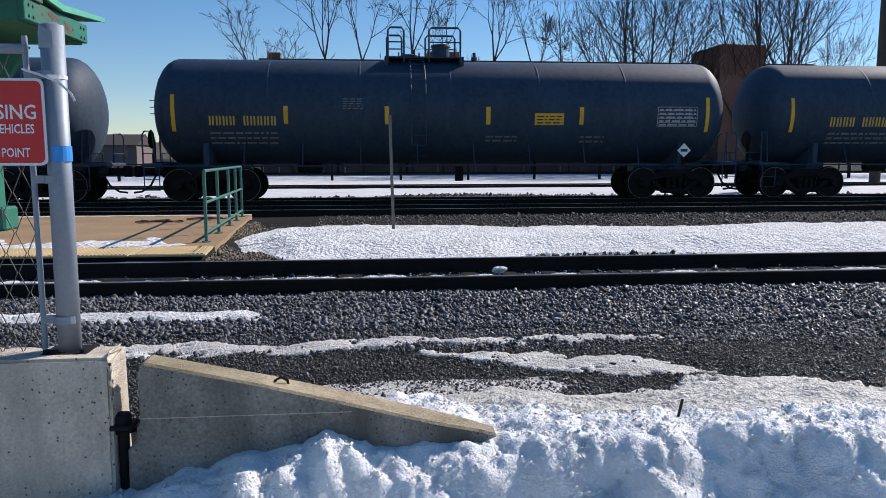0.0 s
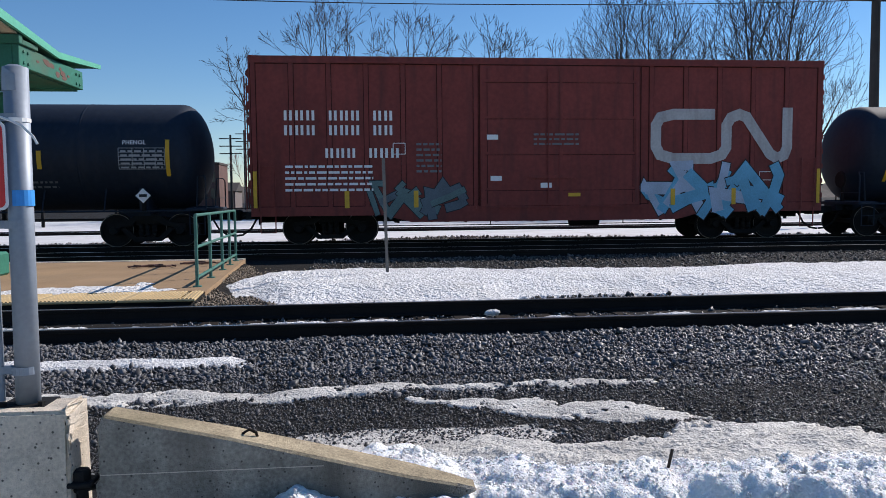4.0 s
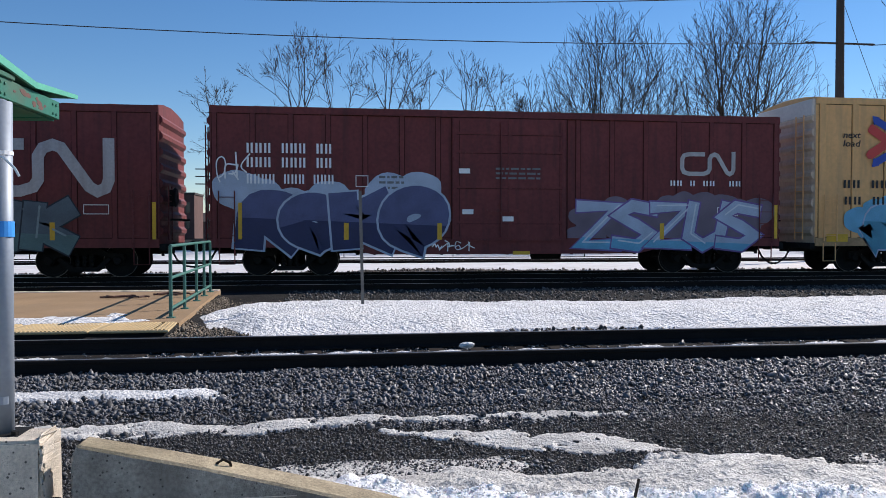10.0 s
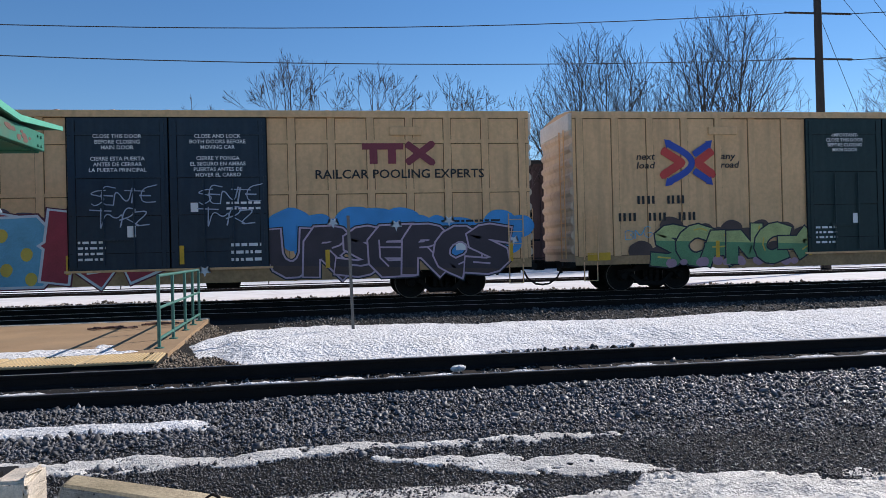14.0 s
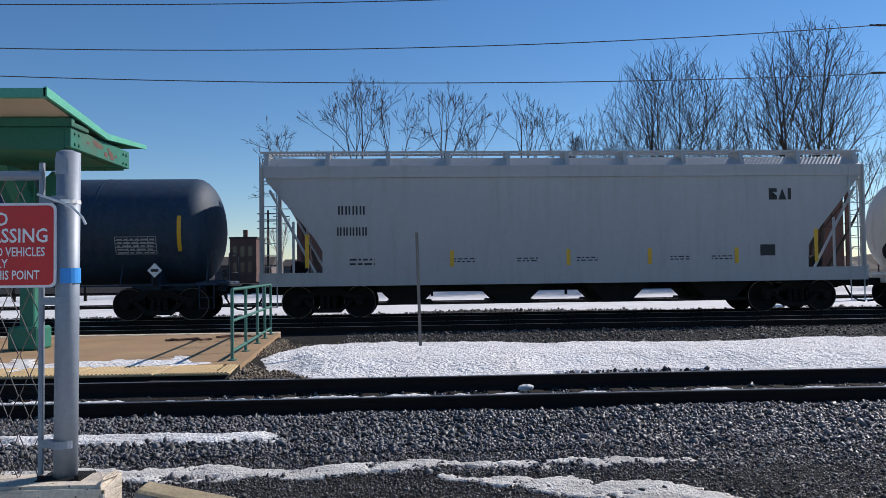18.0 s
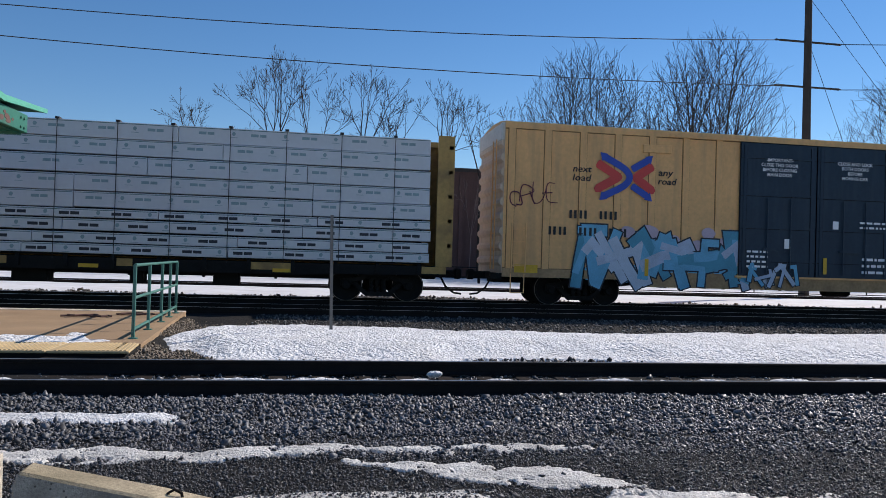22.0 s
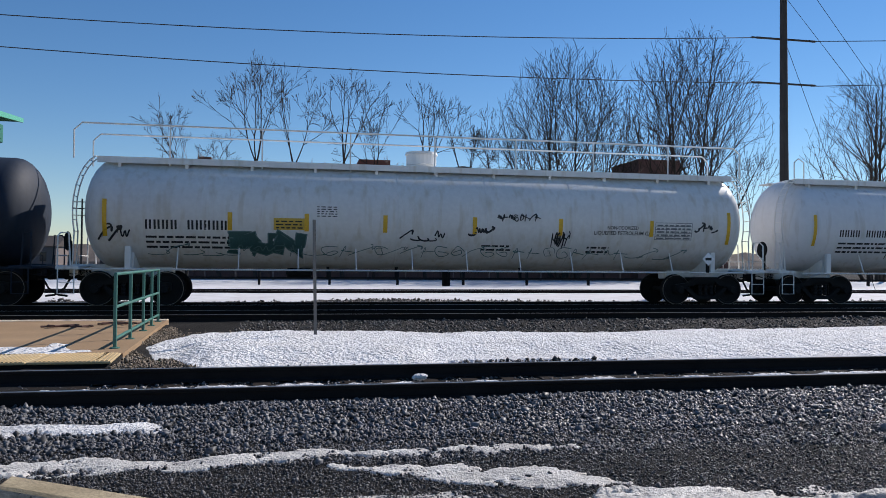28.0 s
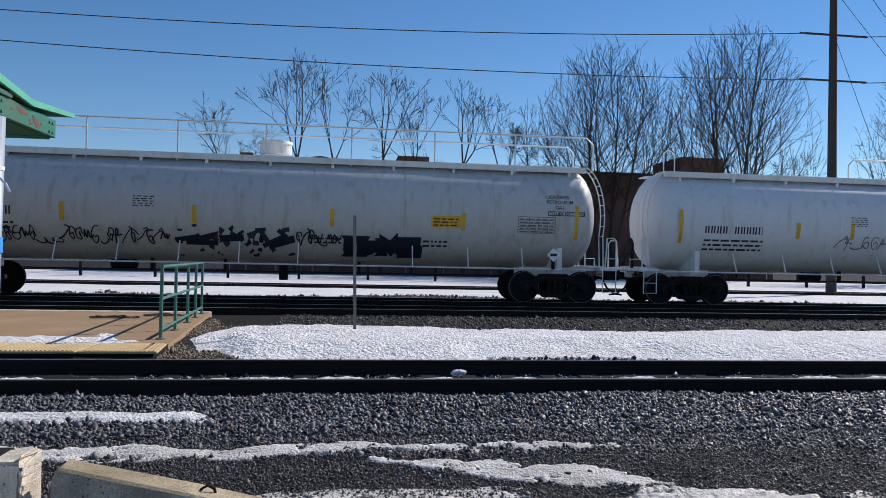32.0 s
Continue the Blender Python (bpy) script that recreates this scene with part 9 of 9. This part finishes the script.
def broad_tree(name, x, y, height, width, seed, label, material, stems=5, fan=0.3, low=0.28, r0=0.2, thick=1.0):
    """A full bare tree: straight limbs fan up from a short trunk; each carries rising branches, and these carry fine twigs."""
    rng = random.Random(seed)
    tr = thing(name, label, "tree", "bare trees", (x, y, -0.05))
    wood = Wood()
    mid, half, tall = Vector((0, 0, height * 0.56)), width / 2, height * 0.44

    def reach(p, d):
        """How far it is from p along d to the edge of the crown."""
        q = Vector(((p.x - mid.x) / half, (p.y - mid.y) / half, (p.z - mid.z) / tall))
        e = Vector((d.x / half, d.y / half, d.z / tall))
        a, b, c = e.dot(e), q.dot(e), q.dot(q) - 1
        disc = b * b - a * c
        return max(0.0, (math.sqrt(disc) - b) / a) if disc > 0 else 0.0

    def grow(p, d, length, rad, level):
        steps = max(3, int(length / (1.1, 0.8, 0.5, 0.4)[level]))
        tip = max(0.01, rad * 0.16)
        pts, last = bent(rng, p, d, length, steps, (0.05, 0.06, 0.08, 0.1)[level], (0.03, 0.02, 0.012, 0.012)[level])
        cut = max(2, int(len(pts) * 0.6)) if level == 0 else 0
        if level == 0:
            share = cut / (len(pts) - 1)
            wood.run(pts[: cut + 1], rad, rad + (tip - rad) * share, True)
            wood.run(pts[cut:], rad + (tip - rad) * share, tip, False)
        else:
            wood.run(pts, rad, tip, False)
        if level == 3:
            return
        spin = rng.uniform(0, 6.3)
        due = 0.0
        for i in range(1, len(pts)):
            f = i / (len(pts) - 1)
            if level == 0 and pts[i].z < height * low:
                continue
            due += (length / steps) * (1.0, 1.3, 1.5)[level] * thick
            while due >= 1.0:
                due -= 1.0
                spin += 2.4 + rng.uniform(-0.4, 0.4)
                dd = (pts[i] - pts[i - 1]).normalized()
                kd = turned(dd, rng.uniform(*((0.4, 0.8), (0.4, 0.8), (0.35, 0.75))[level]), spin)
                kd = (kd + Vector((0, 0, 0.05))).normalized()
                q = pts[i - 1].lerp(pts[i], rng.random())
                free = reach(q, kd) * rng.uniform(0.7, 1.12)
                kid = min(free, (height * 0.42, length * 0.6 + 0.5, rng.uniform(0.6, 1.3))[level])
                if kid < 0.45:
                    kid = rng.uniform(0.4, 0.8)
                    if level == 0:
                        continue
                r = rad + (tip - rad) * f
                grow(q, kd, kid, max(0.012, min(r * 0.66, 0.019 * kid + 0.008)), level + 1)

    for st in range(stems):
        off = (st - (stems - 1) / 2) / max(1, (stems - 1) / 2) if stems > 1 else 0.0
        d = Vector((fan * off + rng.uniform(-0.05, 0.05), rng.uniform(-0.6, 0.6) * fan, 1)).normalized()
        p = Vector((off * 0.8, rng.uniform(-0.5, 0.5), 0))
        far = max(reach(p, d), reach(p + d * height * 0.25, d) + height * 0.25)
        grow(p, d, far * rng.uniform(0.93, 1.03), r0 * rng.uniform(0.75, 1.0), 0)
    wood.build(tr, material, 1.0, 1.0)
    return tr


FINE, DENSE = "slender bare tree with open forked crown", "large bare tree with dense fan of rising limbs"
SMALL = "small bare tree beside the brick wall"
open_tree("tree", -5.4, 57, 13.6, 8.6, 12, "small bare tree with limbs leaning aside", M_BARKPALE, 3, 0.85, 0.4, -0.35, 0.15, 5)
open_tree("tree", -3.0, 57, 17.2, 7.0, 11, FINE, M_BARKPALE, 4, 0.6, 0.5, 0.0, 0.17, 5)
open_tree("tree", -0.3, 58, 16.2, 5.8, 13, FINE, M_BARKPALE, 3, 0.6, 0.54, 0.02, 0.14, 5)
open_tree("tree", 3.4, 57, 16.0, 6.2, 14, FINE, M_BARKPALE, 3, 0.65, 0.57, 0.0, 0.16, 5)
open_tree("tree", 5.9, 58, 14.9, 5.6, 22, FINE, M_BARKPALE, 3, 0.6, 0.54, 0.05, 0.13, 5)
open_tree("tree", 9.8, 57, 15.9, 6.2, 15, FINE, M_BARKPALE, 3, 0.65, 0.55, 0.0, 0.16, 5)
open_tree("tree", 12.9, 58, 14.4, 5.2, 16, SMALL, M_BARKPALE, 3, 0.6, 0.54, 0.0, 0.12, 5)
open_tree("tree", 15.9, 58, 14.7, 6.4, 19, SMALL, M_BARK, 4, 0.7, 0.5, -0.06, 0.14, 5)
broad_tree("tree", 21.6, 58, 19.4, 12.0, 17, DENSE, M_BARK, 9, 0.56, 0.26, 0.19, 1.05)
broad_tree("tree", 26.9, 61, 15.5, 6.0, 25, "bare tree half hidden between two larger ones", M_BARK, 3, 0.26, 0.3, 0.14, 0.7)
broad_tree("tree", 32.6, 58, 21.4, 13.0, 18, DENSE, M_BARK, 8, 0.54, 0.26, 0.2, 1.0)
open_tree("tree", 39.8, 60, 12.0, 5.0, 21, "bare tree with fine twigs", M_BARK, 3, 0.6, 0.35, 0.0, 0.12, 5)
broad_tree("tree", 50.5, 58, 19.2, 12.0, 20, "tall bare tree with open crown", M_BARK, 6, 0.56, 0.3, 0.2, 1.0)
for x, h, sd0 in ((-8.5, 6.0, 30), (-6.3, 9.5, 31), (-4.2, 8.5, 37), (-1.6, 8.0, 38), (2.4, 9.0, 32), (5.2, 8.6, 39), (8.0, 9.4, 33), (11.6, 8.0, 40), (14.4, 9.0, 34), (18.5, 8.6, 35), (25.0, 9.0, 36), (29.5, 8.2, 41)):
    open_tree("sapling", x, 55.0, h, h * 0.32, sd0, "thin pale sapling in front of the brick wall", M_TWIG, 3, 0.4, 0.35, 0.0, 0.05, 3)


# ---- ties and ballast stones ----
tm = mesh_of(box(bmesh.new(), -0.11, 0.11, -1.3, 1.3, -0.09, 0.0, 0.012), "tie", M_TIE)
for y0, head, x0, x1, nm in (((RAIL_NEAR + RAIL_FAR) / 2, HEAD_NEAR, -10, 22, "near"), (MID_Y, HEAD_BACK, -14, 30, "middle")):
    track = thing("track_ties", "row of dark wooden ties under the %s track" % nm, "railway ties", at=(0, y0, head - 0.17))
    tagged(track, kind="structure")
    x = x0
    while x < x1:
        t = part("tie", tm, None, track)
        t.location = (x, 0, 0.0)
        x += 0.52


def stones(name, x0, x1, y0, y1, count, size, height, seed, label, skip=None, material=None, category="gravel"):
    """Loose broken stones, joined into one mesh."""
    rs = np.random.RandomState(seed)
    base = np.array([(-1, -1, -1), (1, -1, -1), (1, 1, -1), (-1, 1, -1), (-1, -1, 1), (1, -1, 1), (1, 1, 1), (-1, 1, 1)], float)
    quads = np.array([(0, 3, 2, 1), (4, 5, 6, 7), (0, 1, 5, 4), (1, 2, 6, 5), (2, 3, 7, 6), (3, 0, 4, 7)])
    px, py = rs.uniform(x0, x1, count), rs.uniform(y0, y1, count)
    pz = np.array([height(a, b) for a, b in zip(px, py)])
    if skip is not None:
        ok = np.array([not skip(a, b) for a, b in zip(px, py)])
        px, py, pz = px[ok], py[ok], pz[ok]
    n = len(px)
    s = size * np.exp(rs.normal(0, 0.32, n))
    v = base[None] * rs.uniform(0.3, 1.0, (n, 8, 3))
    v *= (np.stack([rs.uniform(0.75, 1.5, n), rs.uniform(0.7, 1.2, n), rs.uniform(0.35, 0.65, n)], 1) * s[:, None])[:, None]
    q = rs.normal(size=(n, 4))
    q[:, 1:3] *= 0.6
    q /= np.linalg.norm(q, axis=1)[:, None]
    w, a, b, c = q.T
    rot = np.stack([np.stack([1 - 2 * (b * b + c * c), 2 * (a * b - c * w), 2 * (a * c + b * w)], 1), np.stack([2 * (a * b + c * w), 1 - 2 * (a * a + c * c), 2 * (b * c - a * w)], 1), np.stack([2 * (a * c - b * w), 2 * (b * c + a * w), 1 - 2 * (a * a + b * b)], 1)], 1)
    v = np.einsum("nij,nkj->nki", rot, v) + np.stack([px, py, pz + s * rs.uniform(-0.5, 1.1, n)], 1)[:, None]
    f = (quads[None] + 8 * np.arange(n)[:, None, None]).reshape(-1, 4)
    me = bpy.data.meshes.new(name)
    me.vertices.add(n * 8)
    me.vertices.foreach_set("co", v.reshape(-1))
    me.loops.add(f.size)
    me.loops.foreach_set("vertex_index", f.reshape(-1).astype(np.int32))
    me.polygons.add(len(f))
    me.polygons.foreach_set("loop_start", (np.arange(len(f)) * 4).astype(np.int32))
    me.update(calc_edges=True)
    me.validate()
    me.materials.append(material or M_STONE)
    return tagged(new(name, me), label, category, kind="stuff")


def icy(x, y):
    return max(tongue_one(x, y), tongue_two(x, y) if y < 6.4 else -1, tongue_three(x, y) if 0.5 < x < 2.8 and y < 5.9 else -1, packed(x, y) if x > -0.5 and y < 5.6 else -1) > 0.008 + 0.02 * nz(x, y, 9, 77)


stones("ballast_stones", -5.5, 10, 6.1, 8.12, 46000, 0.0155, ballast_height, 1, "coarse dark broken ballast stones beside the rail", icy)
stones("ballast_stones", -5.5, 10, 5.5, 6.5, 26000, 0.0115, ballast_height, 2, "smaller ballast stones at the foot of the bed", icy)
stones("fine_gravel", -3.5, 7, 4.1, 5.95, 70000, 0.0072, ballast_height, 5, "fine dark gravel between the ice patches", icy, M_GRIT)


def bare_bank(x, y):
    return bank(x, y) < 0.05 or (2.9 < y < 3.2 and x < 0.75)


stones("snow_crumbs", -1.2, 3.2, 2.3, 3.5, 9000, 0.006, lambda x, y: bank(x, y) - 0.001, 6, "loose crumbs of icy snow on the bank", bare_bank, M_BANK, "snow")
stones("ballast_stones", -5.5, 12, 9.0, 10.6, 9000, 0.013, lambda x, y: -0.02, 3, "ballast stones between the near rails")
stones("ballast_stones", -3, 30, 10.3, 18.0, 42000, 0.021, lambda x, y: max(0.0, 0.06 * ramp(y, 15.0, 16.8)) if y > 14 else -0.005, 4, "ballast stones in front of the middle track", skip=lambda x, y: x < -1.0 or middle_snow(x, y) > 0.01, material=M_STONEDARK)
stones("far_gravel", -25, 70, 25.2, 31.5, 70000, 0.034, lambda x, y: 0.0, 12, "pale gravel between the train's track and the snow field", lambda x, y: far_snow_height(x, y) > 0.03, M_STONEDARK)


def mound(x, y):
    return 0.004 + 0.13 * (1 - ramp(x - end_x(y), -0.05, 0.4)) + 0.015 * nz(x, y, 3.0, 95)


field("dirt_mound", -3.0, -1.0, 9.9, 16.6, 40, 100, mound, M_GROUND, "low heap of dirt against the platform end", "gravel", keep=-9)
stones("gravel_patch", -2.3, -0.6, 9.9, 16.5, 14000, 0.014, mound, 9, "brown gravel and dirt beside the platform end", lambda x, y: middle_snow(x, y) > 0.015 or x < end_x(y), M_DIRTSTONE)


# the stones next to the camera, one by one
STONE_MESHES = []
rs1 = random.Random(61)
for k in range(8):
    bm = bmesh.new()
    bmesh.ops.create_icosphere(bm, subdivisions=1, radius=1.0)
    sq = (rs1.uniform(0.9, 1.3), rs1.uniform(0.7, 1.0), rs1.uniform(0.45, 0.75))
    for v in bm.verts:
        f = rs1.uniform(0.7, 1.15)
        v.co = Vector((v.co.x * sq[0] * f, v.co.y * sq[1] * f, v.co.z * sq[2] * f))
    STONE_MESHES.append(mesh_of(bm, "stone", M_STONE1))
bed = bpy.data.objects["ballast_bed"]
count = 0
while count < 300:
    x, y = rs1.uniform(-1.6, 4.4), rs1.uniform(6.25, 8.0)
    if icy(x, y):
        continue
    s = rs1.uniform(0.016, 0.027)
    ob = part("stone", STONE_MESHES[count % 8], None, bed)
    ob.matrix_basis = pose(x, y, ballast_height(x, y) + s * 0.9, rs1.uniform(-30, 30), rs1.uniform(-30, 30), rs1.uniform(0, 360)) @ Matrix.Diagonal((s, s, s, 1))
    count += 1


def between_rails(x, y):
    d = 0.1 - abs(y - 8.98 - 0.03 * nz(x, 0, 0.6, 95)) + 0.17 * nz(x, y, 2.2, 96) + 0.06 * nz(x, y, 8.0, 98)
    return -0.03 + 0.085 * ramp(d, -0.04, 0.12) + 0.02 * nz(x, y, 9, 97)


field("rail_snow", -6, 22, 8.7, 9.3, 520, 20, between_rails, M_SNOW, "thin line of snow lying along the inside of the rail", "snow")


# ---- what moves ----
def motions():
    """The train rolls by; every car and wheelset is keyed."""
    for car, x in CARS:
        walk(car, [(t, pose(x - d, TRAIN_Y, HEAD_BACK)) for t, d in TRAVEL])
    times = np.array([t for t, _ in TRAVEL], float)
    dist = np.array([d for _, d in TRAVEL])
    for w, dx in WHEELS:
        car = w.parent.parent
        x0 = next(x for c, x in CARS if c is car)
        rows = []
        step = 1 / FPS
        first = float(np.interp(x0 - 36, dist, times))
        last = float(np.interp(x0 + 26, dist, times))
        first, last = max(step, first), min(32.0 - step, last)
        for t in [0.0, *np.arange(first, last, step), 32.0]:
            turn = -math.degrees(float(np.interp(min(max(t, first), last), times, dist)) / WHEEL_R)
            rows.append((t, pose(dx, 0, WHEEL_R, 0, turn, 0)))
        walk(w, rows)


TINY = ("arrow_emblem", "stencil_text", "reporting_mark", "data_table", "company_name", "notice_text", "graffiti", "outline", "fill", "lower_fill", "highlight", "backing", "scrawled_tag", "stencil_rule", "stencil_box", "door_stencil", "door_lettering", "lettering", "door_seam", "paper_label", "web_address", "wire_mesh", "printed_mark", "plate_rib", "roof_deck", "rust_streak", "tie_down_strap", "stake_pocket", "running_board")
for ob in scene.objects:
    if ob.parent and ob.name.split(".")[0] in TINY:
        tagged(ob, kind="stuff")
motions()
